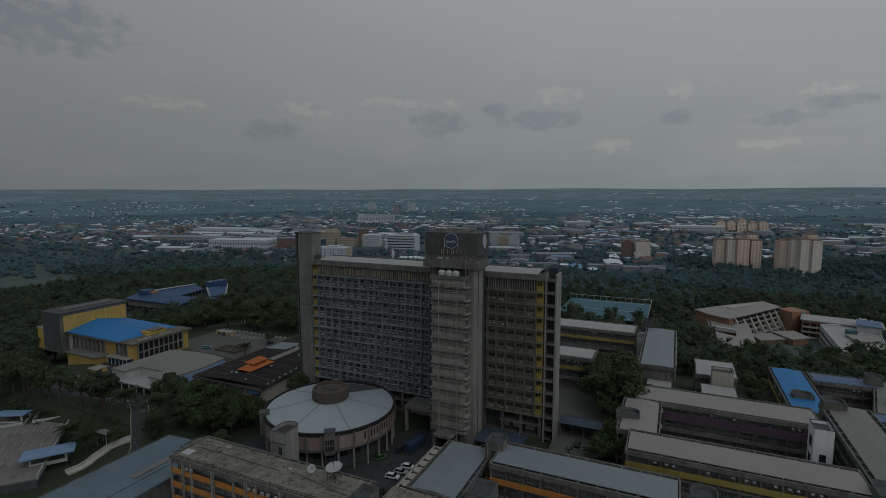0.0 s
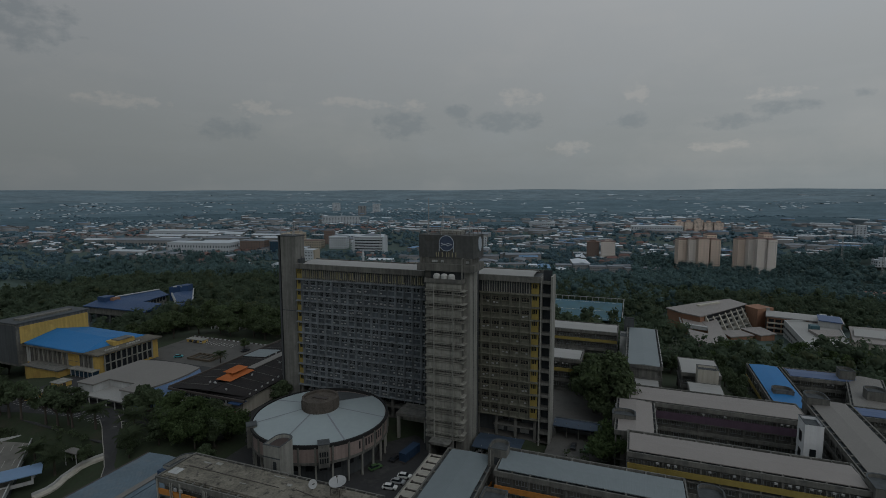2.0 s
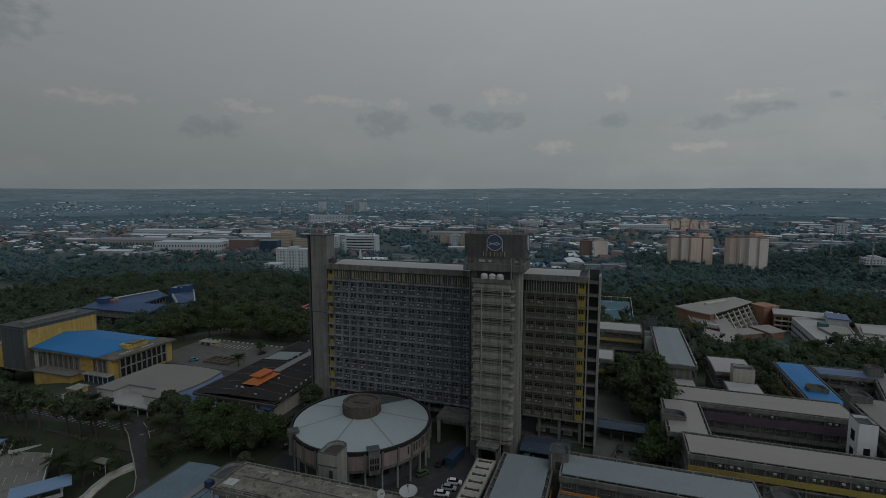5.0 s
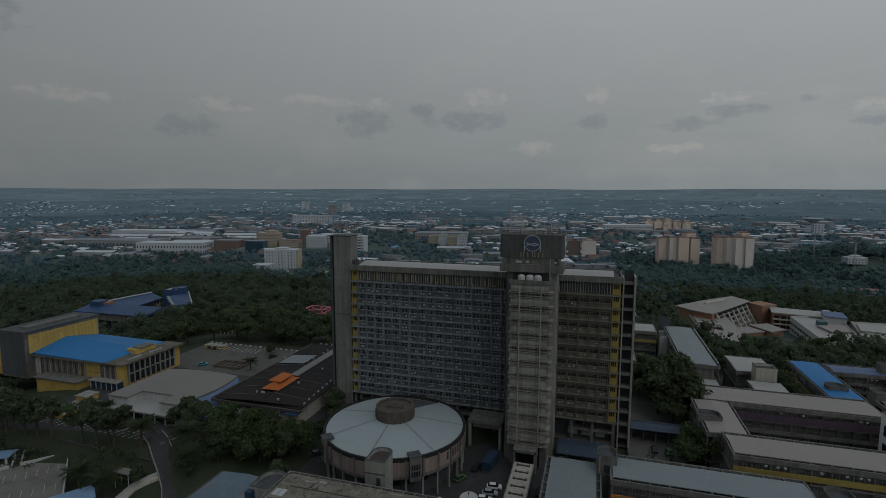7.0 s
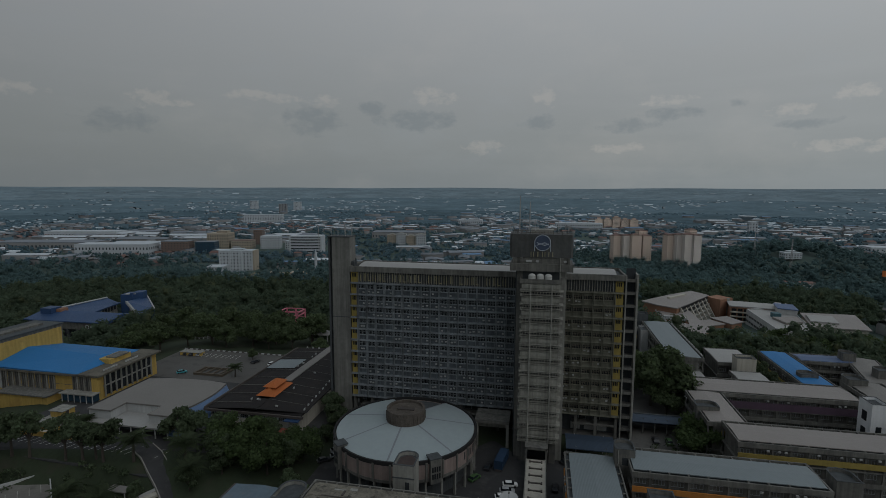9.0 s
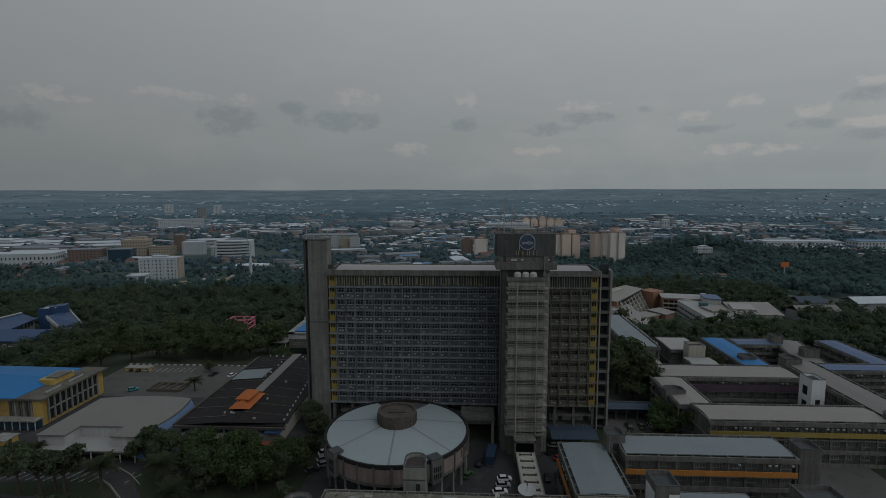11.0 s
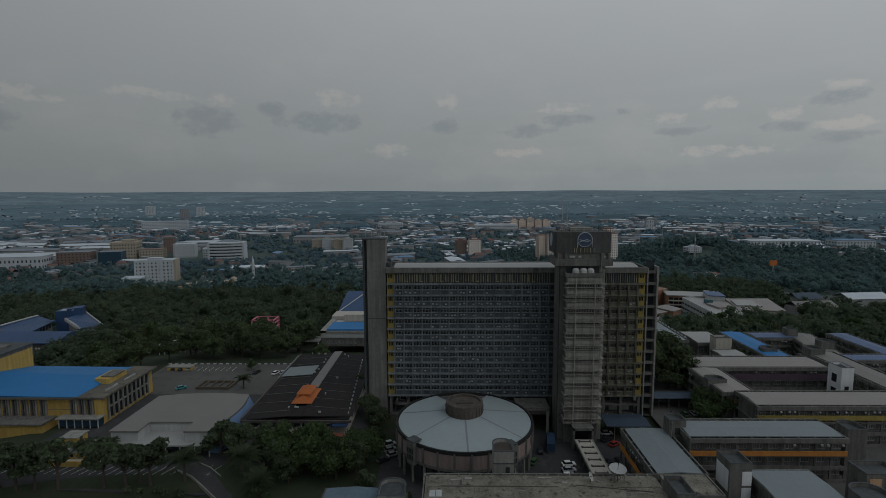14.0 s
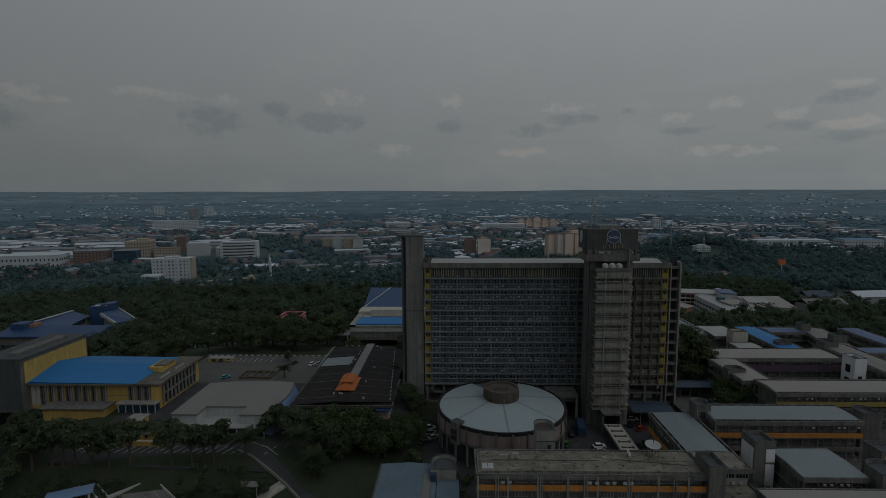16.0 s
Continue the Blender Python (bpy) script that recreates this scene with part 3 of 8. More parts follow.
# left lift shaft
part("lift_shaft", Geo().box(-72.0, -65.5, 16.3, 22.0, 0, 63.4), shaft_grey, tower_block, "blank grey concrete lift shaft")
part("shaft_wing", Geo().box(-73.6, -72.9, 16.8, 22.2, 0, 63.4).box(-72.9, -72.0, 17.6, 21.6, 0, 62.6), concrete_dark, tower_block)
part("shaft_coping", Geo().box(-73.7, -65.4, 16.2, 22.3, 63.4, 63.8), concrete_dark, tower_block)
part("shaft_joint", Geo().box(-72.02, -65.48, 16.25, 16.31, 35.2, 35.5), concrete_dark, tower_block)
for x, y, h in ((-72.6, 17.4, 3.4), (-70.4, 18.2, 2.2), (-69.0, 21.0, 4.6), (-67.3, 17.4, 3.6), (-66.2, 20.5, 3.0), (-68.0, 19.0, 1.8)):
    part("antenna", Geo().tube((x, y, 63.7), (x, y, 63.7 + h), 0.09).box(x - 0.16, x + 0.16, y - 0.1, y + 0.1, 63.7 + h * 0.45, 63.7 + h * 0.95), metal_grey, tower_block)
part("service_stack", Geo().box(-65.4, -64.3, 17.5, 20.5, 52, 55.0).tube((-64.0, 18.2, 53), (-64.0, 18.2, 56), 0.2), concrete_dark, tower_block)

# central tower: two shafts, banded stair front, sooty head with emblem
part("lift_shaft", Geo().box(-7.6, -5.6, 2.4, 9.8, 0, 56.2), concrete, tower_block, "stained concrete shaft")
part("lift_shaft", Geo().box(5.2, 7.1, 2.4, 9.8, 0, 56.2), concrete_pale, tower_block, "pale smooth concrete shaft")
# Dark strips laid on the shafts stand for shaded slots.
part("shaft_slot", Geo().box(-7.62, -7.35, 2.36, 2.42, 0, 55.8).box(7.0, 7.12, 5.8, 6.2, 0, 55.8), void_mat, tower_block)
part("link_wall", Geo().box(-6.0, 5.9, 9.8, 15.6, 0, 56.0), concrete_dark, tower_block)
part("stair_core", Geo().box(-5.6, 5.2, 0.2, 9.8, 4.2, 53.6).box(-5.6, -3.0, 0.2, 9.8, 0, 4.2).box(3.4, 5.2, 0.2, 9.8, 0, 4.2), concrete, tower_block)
# A near-black panel gives the entrance its shade.
part("entrance", Geo().box(-3.0, 3.4, 2.5, 2.8, 0, 4.2), void_mat, tower_block, "entrance opening closed by a shade-dark panel")
for i in range(12):
    z = 50.0 - PITCH * i
    band = Geo()
    # convex spandrel between two pairs of thin ledges
    for a, b, y in ((0.95, 1.5, -0.75), (1.5, 2.6, -1.0), (2.6, 3.1, -0.75)):
        if z + b < 54:
            band.box(-5.7, 5.2, y, 0.3, z + a, z + b)
    part("spandrel", band, tower_pale, tower_block, "stained concrete spandrel")
    for dz in (-0.92, -0.45, 0.42, 0.82):
        part("ledge", Geo().box(-6.0, 5.5, -1.25, 0.4, z + dz, z + dz + 0.13), tower_pale, tower_block)
    for dz in (-0.33, 0.0):
        v0, v1 = z + dz - 0.46 + (0.1 if dz < -0.1 else 0.05), z + dz + (0.0 if dz < -0.1 else 0.36)
        vent = Geo().lattice([q for k in range(13) for q in (-5.35 + 0.83 * k, -5.05 + 0.83 * k)], [v0, v0 + 0.03, v1 - 0.03, v1], -0.5, 0.2)
        part("vent_grille", vent, tower_pale, tower_block)
    # Dark sheet paints the shade behind the grilles.
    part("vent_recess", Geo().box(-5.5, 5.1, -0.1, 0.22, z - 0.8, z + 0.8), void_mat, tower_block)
    part("side_ledge", Geo().box(5.25, 6.4, -0.9, 2.3, z + 0.5, z + 0.75).box(5.25, 6.1, -0.9, 2.3, z - 0.9, z - 0.7), tower_pale, tower_block)
    part("side_ledge", Geo().box(-6.25, -5.65, -0.9, 2.3, z + 0.5, z + 0.75).box(-6.15, -5.65, -0.9, 2.3, z - 0.9, z - 0.7), tower_pale, tower_block)
for x in (-3.1, 3.0):
    part("downpipe", Geo().tube((x, -1.45, 2.0), (x, -1.45, 52.6), 0.17, n=8), concrete_pale, tower_block, "pale painted downpipe")
part("tank_deck", Geo().box(-6.2, 5.8, -1.2, 3.0, 53.0, 53.6), concrete, tower_block)
part("deck_parapet", Geo().box(-6.2, 5.8, -1.2, -1.0, 53.6, 54.2).box(-6.2, -6.0, -1.0, 2.4, 53.6, 54.2).box(5.6, 5.8, -1.0, 2.4, 53.6, 54.2), concrete, tower_block)
part("head_ledge", Geo().box(-9.3, 8.9, 0.6, 11.0, 56.2, 58.4), concrete, tower_block, "projecting concrete ledge under the tower head")
part("head_recess", Geo().box(-8.0, 7.6, 1.6, 10.2, 58.4, 60.4), concrete, tower_block)
part("neck", Geo().box(-5.6, 5.2, 2.4, 9.8, 53.6, 56.2), concrete_dark, tower_block)
head_poly = [(-8.9, 1.4), (8.2, 1.4), (8.8, 2.6), (8.8, 10.6), (-9.5, 10.6), (-9.5, 2.6)]
part("tower_head", Geo().prism(head_poly, 60.2, 67.0), concrete_head, tower_block, "sooty dark concrete tower head")
for x in (-8.2, -6.0, 5.8, 7.6):
    part("bracket", Geo().box(x - 0.35, x + 0.35, 0.9, 1.7, 58.4, 60.2), concrete, tower_block)
for x in (-4.3, -3.4, -1.4, 6.6):
    piece("cooling_unit", ac_me, tower_block, x, 1.6, 58.8)
# roundel and mark: plain shapes
disc = Geo()
N = 28
v = [(2.3 * math.cos(2 * math.pi * i / N), y, 2.3 * math.sin(2 * math.pi * i / N)) for y in (0, -0.25) for i in range(N)]
disc.add(v, [tuple(range(N)), tuple(range(2 * N - 1, N - 1, -1))] + [((i + 1) % N, i, N + i, N + (i + 1) % N) for i in range(N)])
emblem_blue = surface("slate_blue_enamel", (0.055, 0.075, 0.12), 0.5, 0.2, 0.4, 2.0, bump=0.0)
emblem_pale = surface("pale_enamel", (0.34, 0.38, 0.43), 0.5, 0.15, 0.5, 2.0, bump=0.0)
o = part("roundel", disc, emblem_blue, tower_block, "round slate-blue emblem disc")
o.matrix_basis = pose(0.0, 1.38, 64.6)
for s in (-1, 1):
    for k in range(3):
        a, b = (-1.7 + 1.13 * k, 0.28 * s * (-1) ** k), (-0.57 + 1.13 * k, -0.28 * s * (-1) ** k)
        part("wave_bar", Geo().tube((a[0], -0.32, -0.35 + a[1] + 0.15 * s), (b[0], -0.32, -0.35 + b[1] + 0.15 * s), 0.13), emblem_pale, o)
rim = Geo()
for i in range(N):
    a0, a1 = 2 * math.pi * i / N, 2 * math.pi * (i + 1) / N
    rim.tube((2.3 * math.cos(a0), -0.25, 2.3 * math.sin(a0)), (2.3 * math.cos(a1), -0.25, 2.3 * math.sin(a1)), 0.12, n=5)
part("rim", rim, emblem_pale, o)
for x, w in ((-2.9, 0.9), (-1.3, 0.35), (0.4, 0.9), (2.4, 1.3)):
    part("mark_bar", Geo().box(x - w / 2, x - w / 2 + 0.2, 1.15, 1.4, 60.5, 61.9).box(x + w / 2 - 0.2, x + w / 2, 1.15, 1.4, 60.5, 61.9), gold_mat, tower_block)
# side roundels
side = Geo()
v = [(0.25 * q, 1.5 * math.cos(2 * math.pi * i / N), 2.2 * math.sin(2 * math.pi * i / N)) for q in (0, 1) for i in range(N)]
side.add(v, [tuple(range(N - 1, -1, -1)), tuple(range(N, 2 * N))] + [(i, (i + 1) % N, N + (i + 1) % N, N + i) for i in range(N)])
side_me = side.mesh("side_roundel", emblem_pale)
piece("side_roundel", side_me, tower_block, 8.82, 6.2, 64.3)
piece("side_roundel", side_me, tower_block, -9.75, 6.2, 64.3)
rail = Geo()
for k in range(14):
    x = -8.7 + 1.3 * k
    rail.tube((x, 1.7, 67.0), (x, 1.7, 68.1), 0.06).tube((x, 10.2, 67.0), (x, 10.2, 68.1), 0.06)
rail.tube((-8.7, 1.7, 68.05), (8.2, 1.7, 68.05), 0.06).tube((-8.7, 1.7, 67.55), (8.2, 1.7, 67.55), 0.05).tube((-8.7, 10.2, 68.05), (8.2, 10.2, 68.05), 0.06)
part("roof_rail", rail, metal_dark, tower_block)
for x, y, h in ((-6.8, 4.0, 11.0), (-4.0, 9.0, 9.2), (2.6, 8.0, 3.0), (6.4, 5.0, 3.4), (7.6, 9.0, 2.6), (-8.4, 7.0, 3.0), (-2.2, 3.0, 4.2), (4.6, 9.4, 4.0), (0.6, 5.0, 2.2)):
    part("antenna", Geo().tube((x, y, 66.9), (x, y, 67.0 + h), 0.2 if h > 8 else 0.11, 0.12 if h > 8 else 0.06).tube((x - 0.5, y, 67.4 + h * 0.7), (x + 0.5, y, 67.4 + h * 0.7), 0.05), metal_grey, tower_block)
part("water_tank", Geo().box(-3.5, 3.2, 5.0, 9.0, 67.0, 68.2), concrete_pale, tower_block)
for x in (-2.8, -0.4, 1.9):
    part("water_tank", Geo().cyl(x, 0.4, 1.08, 53.6, 55.0, 16).cyl(x, 0.4, 1.08, 55.0, 55.4, 16, 0.8).cyl(x, 0.4, 0.8, 55.4, 55.6, 16, 0.3), tank_mat, tower_block, "squat pale plastic water tank", smooth=False)
part("overflow_pipe", Geo().tube((5.2, 0.3, 53.6), (5.2, 0.3, 60.2), 0.17).tube((5.2, 0.3, 60.2), (5.2, 1.6, 60.2), 0.17), concrete_pale, tower_block)

# right escape stair: open ladder of landings between two fins
part("stair_fin", Geo().box(29.0, 29.6, 15.2, 21.5, 0, 53.9).box(25.8, 26.2, 15.6, 21.5, 0, 53.4), concrete_pale, tower_block, "pale concrete fin of the escape stair")
# Near-black back, cell sheets and side strip put the stair's shade in as colour.
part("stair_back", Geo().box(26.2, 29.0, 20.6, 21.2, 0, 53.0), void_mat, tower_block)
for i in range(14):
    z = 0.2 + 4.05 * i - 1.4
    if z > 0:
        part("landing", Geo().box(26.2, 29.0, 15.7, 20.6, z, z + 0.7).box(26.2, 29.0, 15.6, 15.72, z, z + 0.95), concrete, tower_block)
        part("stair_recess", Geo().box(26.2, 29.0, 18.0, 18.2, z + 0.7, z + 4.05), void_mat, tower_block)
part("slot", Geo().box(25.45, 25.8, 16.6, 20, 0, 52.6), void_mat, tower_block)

# ---- rotunda ----
RX, RY, RR = -38.5, -9.5, 21.0
rotunda = thing("rotunda_hall", "round hall with pale blue sheet roof and pinkish drum wall", "building", RX, RY, 0)
SEG = 48


def ring_pts(r, n=SEG, a0=0.0, a1=2 * math.pi):
    return [(r * math.cos(a0 + (a1 - a0) * i / n), r * math.sin(a0 + (a1 - a0) * i / n)) for i in range(n)]


ro, ri = ring_pts(RR - 0.4), ring_pts(5.4)
seam_mat = surface("grey_seam_strip", (0.20, 0.215, 0.235), 0.6, 0.15)
SEAMS = [117 + 360 / 7 * k for k in range(7)]
for a0, a1 in zip(SEAMS[:-1], SEAMS[1:]):
    n = 8
    v, f = [], []
    for zo, zi in ((10.0, 12.4), (9.8, 12.2)):
        for r, z in ((RR - 0.7, zo), (5.4, zi)):
            v += [(r * math.cos(radians(a0 + (a1 - a0) * i / n)), r * math.sin(radians(a0 + (a1 - a0) * i / n)), z) for i in range(n + 1)]
    m1 = n + 1
    for i in range(n):
        f += [(i, i + 1, m1 + i + 1, m1 + i), (2 * m1 + i + 1, 2 * m1 + i, 3 * m1 + i, 3 * m1 + i + 1), (i + 1, i, 2 * m1 + i, 2 * m1 + i + 1), (m1 + i, m1 + i + 1, 3 * m1 + i + 1, 3 * m1 + i)]
    f += [(0, m1, 3 * m1, 2 * m1), (n, 2 * m1 + n, 3 * m1 + n, m1 + n)]
    part("roof_sheet", Geo().add(v, f), roof_round, rotunda)
under = Geo()
for i in range(SEG):
    j = (i + 1) % SEG
    under.add([(*ro[i], 9.2), (*ro[j], 9.2), (*ri[j], 11.0), (*ri[i], 11.0)], [(0, 1, 2, 3)])
part("roof_deck", under, concrete_dark, rotunda)
for deg in SEAMS:
    a = radians(deg)
    c, s = math.cos(a), math.sin(a)
    part("roof_seam", Geo().add([(5.4 * c - 0.25 * -s, 5.4 * s - 0.25 * c, 12.46), (5.4 * c + 0.25 * -s, 5.4 * s + 0.25 * c, 12.46), (20.2 * c + 0.25 * -s, 20.2 * s + 0.25 * c, 10.08), (20.2 * c - 0.25 * -s, 20.2 * s - 0.25 * c, 10.08)], [(0, 3, 2, 1)]), seam_mat, rotunda)
part("gutter", Geo().wallring(ring_pts(RR + 0.15), ring_pts(RR - 0.4), 9.2, 10.25), rubber, rotunda, "dark gutter rim")
part("drum", Geo().wallring(ring_pts(RR), ring_pts(RR - 0.6), 5.2, 9.3), concrete_warm, rotunda, "stained pinkish drum wall")
part("drum_base", Geo().wallring(ring_pts(RR + 0.1), ring_pts(RR - 0.8), 4.4, 5.2), concrete, rotunda)
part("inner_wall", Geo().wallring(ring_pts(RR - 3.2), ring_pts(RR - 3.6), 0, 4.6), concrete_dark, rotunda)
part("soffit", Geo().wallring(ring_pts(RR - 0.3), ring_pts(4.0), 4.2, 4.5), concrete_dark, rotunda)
rib = Geo().box(RR - 0.1, RR + 0.3, -0.28, 0.28, 4.4, 9.6).mesh("rib", concrete)
post = Geo().box(RR - 0.9, RR - 0.3, -0.22, 0.22, 0, 4.5).mesh("column", concrete_pale)
slit = Geo().box(RR - 0.02, RR + 0.03, -0.25, 0.25, 6.4, 8.6).mesh("slit_window", glass_mat)
low_win = Geo().box(RR - 3.25, RR - 3.15, -1.0, 1.0, 1.0, 3.4).mesh("low_window", glass_mat)
for k in range(28):
    piece("rib", rib, rotunda, turn=k * 360 / 28 + 4)
    piece("column", post, rotunda, turn=k * 360 / 28 + 4)
    piece("low_window", low_win, rotunda, turn=k * 360 / 28 + 10)
for k in range(12):
    piece("slit_window", slit, rotunda, turn=-25 + k * 3.2)
lantern = part("lantern", Geo().cyl(0, 0, 5.7, 11.4, 15.2, 28).wallring(ring_pts(5.7, 28), ring_pts(5.0, 28), 15.2, 15.9), concrete_rust, rotunda, "brown concrete drum lantern")
lrib = Geo().box(5.65, 5.85, -0.12, 0.12, 12.6, 15.0).mesh("lantern_rib", concrete_rust)
for k in range(28):
    piece("lantern_rib", lrib, lantern, turn=k * 360 / 28)
part("hatch", Geo().box(-2.6, 2.6, -0.6, 0.6, 15.2, 15.5), metal_dark, lantern)


def rot_bay(a, kind):
    """A stair or window bay that breaks the rim, at a bearing in degrees."""
    e = part(kind, Geo().box(RR - 1.8, RR + 1.1, -1.5, 1.5, 4.0 if kind == "window_bay" else 0, 10.6), concrete, rotunda, "raw concrete bay breaking the roof rim")
    e.matrix_basis = pose(0, 0, 0, 0, 0, a)
    part("cap", Geo().box(RR - 1.9, RR + 1.2, -1.65, 1.65, 10.6, 10.9), concrete_dark, e)
    if kind == "window_bay":
        for z in (5.3, 7.2):
            for y in (-1.0, -0.35, 0.3, 0.95):
                part("pane", Geo().box(RR + 1.08, RR + 1.14, y - 0.22, y + 0.22, z, z + 1.4), glass_mat, e)


rot_bay(-54, "window_bay")
rot_bay(-135, "window_bay")
rust = surface("rusty_sheet", (0.060, 0.044, 0.040), 0.8, 0.3, 0.3, 2.0)
# ---- long low wings of the campus ----
wing_win = Geo().lattice([q for k in range(5) for q in (-1.5 + 0.73 * k, -1.42 + 0.73 * k)], [0, 0.1, 1.3, 1.4], 0, 0.12)
wing_win = wing_win.mesh("window_frame", frame_mat)
wing_pane = Geo().box(-1.42, 1.42, 0.05, 0.09, 0.1, 1.3).mesh("pane", glass_mat)
wing_rnd = random.Random(11)


def wing(label, x, y, length, depth, top, roof, band, turn=0, storeys=3, band_at=1, rib_gap=4.2, base=0.0, sides=(0, 1), units=0.35, roof_in=1.5, back_units=False, band_up=0.0, band_h=1.35):
    """A teaching wing with outside corridors: roof sheet in a ribbed concrete gutter, coloured parapet band, windows. Local x runs along it."""
    b = thing("teaching_wing", label, "building", x, y, base, turn, "teaching wings of the campus")
    h = top - base
    s = (h - 1.2) / storeys
    part("wall", Geo().box(0.6, length - 0.6, 1.9, depth - 1.9, 0, h - 0.9), concrete, b)
    n = max(2, round(length / rib_gap))
    step = length / n
    sheet = Geo().gable(roof_in * 0.4, length - roof_in * 0.4, roof_in, depth - roof_in, h, h + 0.35, "x", thick=0.22)
    part("roof", sheet, roof, b)
    part("gutter_beam", Geo().box(0, length, 0, 0.35, h - 1.3, h + 0.05).box(0, length, depth - 0.35, depth, h - 1.3, h + 0.05).box(0, 0.35, 0.35, depth - 0.35, h - 1.3, h + 0.05).box(length - 0.35, length, 0.35, depth - 0.35, h - 1.3, h + 0.05), concrete, b)
    part("gutter_floor", Geo().box(0.35, length - 0.35, 0.35, depth - 0.35, h - 1.0, h - 0.7), concrete_dark, b)
    rib_me = Geo().box(-0.14, 0.14, 0.3, roof_in + 0.2, h - 0.35, h - 0.02).mesh("gutter_rib", concrete)
    rib_me2 = Geo().box(-0.14, 0.14, depth - roof_in - 0.2, depth - 0.3, h - 0.35, h - 0.02).mesh("gutter_rib", concrete)
    for k in range(n + 1):
        xx = min(max(k * step, 0.4), length - 0.4)
        piece("gutter_rib", rib_me, b, xx)
        piece("gutter_rib", rib_me2, b, xx)
    for k in range(storeys):
        z = k * s
        if k:
            part("floor_slab", Geo().box(0, length, 0.1, depth - 0.1, z - 0.3, z), concrete, b)
        for q in sides:
            y0, y1 = (0.1, 0.3) if q == 0 else (depth - 0.3, depth - 0.1)
            coloured = band is not None and k == storeys - band_at
            part("parapet_band", Geo().box(0.2, length - 0.2, y0 - (0.05 if coloured else 0), y1 + (0.05 if coloured else 0), z + (band_up if coloured else 0), z + (band_up + band_h if coloured else 0.95)), band if coloured else concrete, b)
    column_me = Geo().box(-0.2, 0.2, 0.3, 0.7, 0, h - 1.2).mesh("column", concrete)
    for q in sides:
        for k in range(n + 1):
            xx = min(max(k * step, 0.5), length - 0.5)
            piece("column", column_me, b, xx, 0 if q == 0 else depth - 1.0)
        for k in range(n):
            for f in range(storeys):
                xx, zz = (k + 0.5) * step, f * s + 1.25
                yy, tt = (1.86, 0) if q == 0 else (depth - 1.86, 180)
                w = piece("window", wing_win, b, xx, yy, zz, tt)
                piece("pane", wing_pane, w)
                if f == storeys - 1 and wing_rnd.random() < units:
                    for d in ((-0.9, 0.7) if wing_rnd.random() < 0.4 else (wing_rnd.uniform(-1.2, 1.2),)):
                        piece("cooling_unit", ac_small, b, xx + d, 0.0 if q == 0 else depth, h - 2.0, tt)
    if back_units:
        for k in range(n):
            for d in (0.8, 1.9, 3.0):
                if wing_rnd.random() < 0.8:
                    piece("cooling_unit", ac_me, b, k * step + d, 1.2, h - 0.68, 0)
    return b


def stair_block(label, x, y, w, d, h, material=None, rounded="back", turn=0, base=0.0, door=False):
    """A concrete stair block: one end of its plan is rounded, the top is a sunk deck inside a parapet."""
    material = material or concrete
    b = thing("stair_block", label, "stair tower", x, y, base, turn, "stair blocks of the campus")
    pts = [(0, 0), (w, 0)]
    r = min(w, d) * 0.45
    for k in range(9):
        a = math.pi * k / 8 / 2
        pts.append((w - r + r * math.cos(a), d - r + r * math.sin(a)))
    for k in range(9):
        a = math.pi / 2 + math.pi * k / 8 / 2
        pts.append((r + r * math.cos(a), d - r + r * math.sin(a)))
    if rounded == "none":
        pts = [(0, 0), (w, 0), (w, d), (0, d)]
    inner = [(w / 2 + (px - w / 2) * 0.9, d / 2 + (py - d / 2) * 0.9) for px, py in pts]
    part("shaft", Geo().prism(pts, 0, h - 0.9), material, b)
    part("parapet", Geo().wallring(pts, inner, h - 0.9, h), material, b)
    part("coping", Geo().wallring([(w / 2 + (px - w / 2) * 1.02, d / 2 + (py - d / 2) * 1.02) for px, py in pts], inner, h, h + 0.12), concrete_dark, b)
    part("deck", Geo().prism(inner, h - 0.9, h - 0.82), concrete_dark, b)
    if door:
        # No hole is cut: a near-black plate shows the opening's shade.
        part("opening", Geo().box(w * 0.35, w * 0.65, -0.04, 0.06, h - 4.2, h - 2.2), void_mat, b)
        part("downpipe", Geo().tube((w * 0.15, -0.12, h - 6), (w * 0.15, -0.12, h - 0.4), 0.12), concrete_pale, b)
    return b


# stair turret in front of the rotunda
turret = stair_block("weathered stair turret with rounded back and rusty sunk top", -32.4, -43.4, 5.0, 6.6, 17.4, concrete_pale)
part("rusty_deck", Geo().prism([(0.6, 0.6), (4.4, 0.6), (4.4, 4.4), (3.2, 5.8), (1.8, 5.8), (0.6, 4.4)], 16.59, 16.68), rust, turret, "rust-brown sheet on the sunk top")
# The doorway's shade is a near-black plate on the uncut wall.
part("doorway", Geo().box(2.9, 3.9, -0.06, 0.05, 11.2, 13.4), void_mat, turret)
part("string_course", Geo().box(-0.1, 5.1, -0.1, 0.02, 14.2, 14.5), concrete_dark, turret)
# wings right of the tower
wing("three-storey wing with bluegrey roof sheet and orange band", 22.5, -27.0, 43.2, 12.6, 12.6, roof_bluegrey, orange_band, back_units=False)
wing("short wing with bluegrey roof sheet and stained gutters", 20.6, -41.5, 25.0, 13.6, 10.6, roof_bluegrey, orange_band, turn=90, rib_gap=4.0, storeys=2, roof_in=1.2)
stair_block("concrete stair block beside the short wing with small door", 19.4, -21.0, 4.8, 5.6, 15.0, door=True)
stair_block("tall plain concrete stair block at a wing end", 67.6, -24.0, 5.4, 6.4, 13.8)
wing("long wing with pale pinkish roof and yellow band", 52.6, -7.2, 52.0, 13.2, 13.2, roof_pink, yellow_panel, units=0.8, band_up=0.7, band_h=1.5)
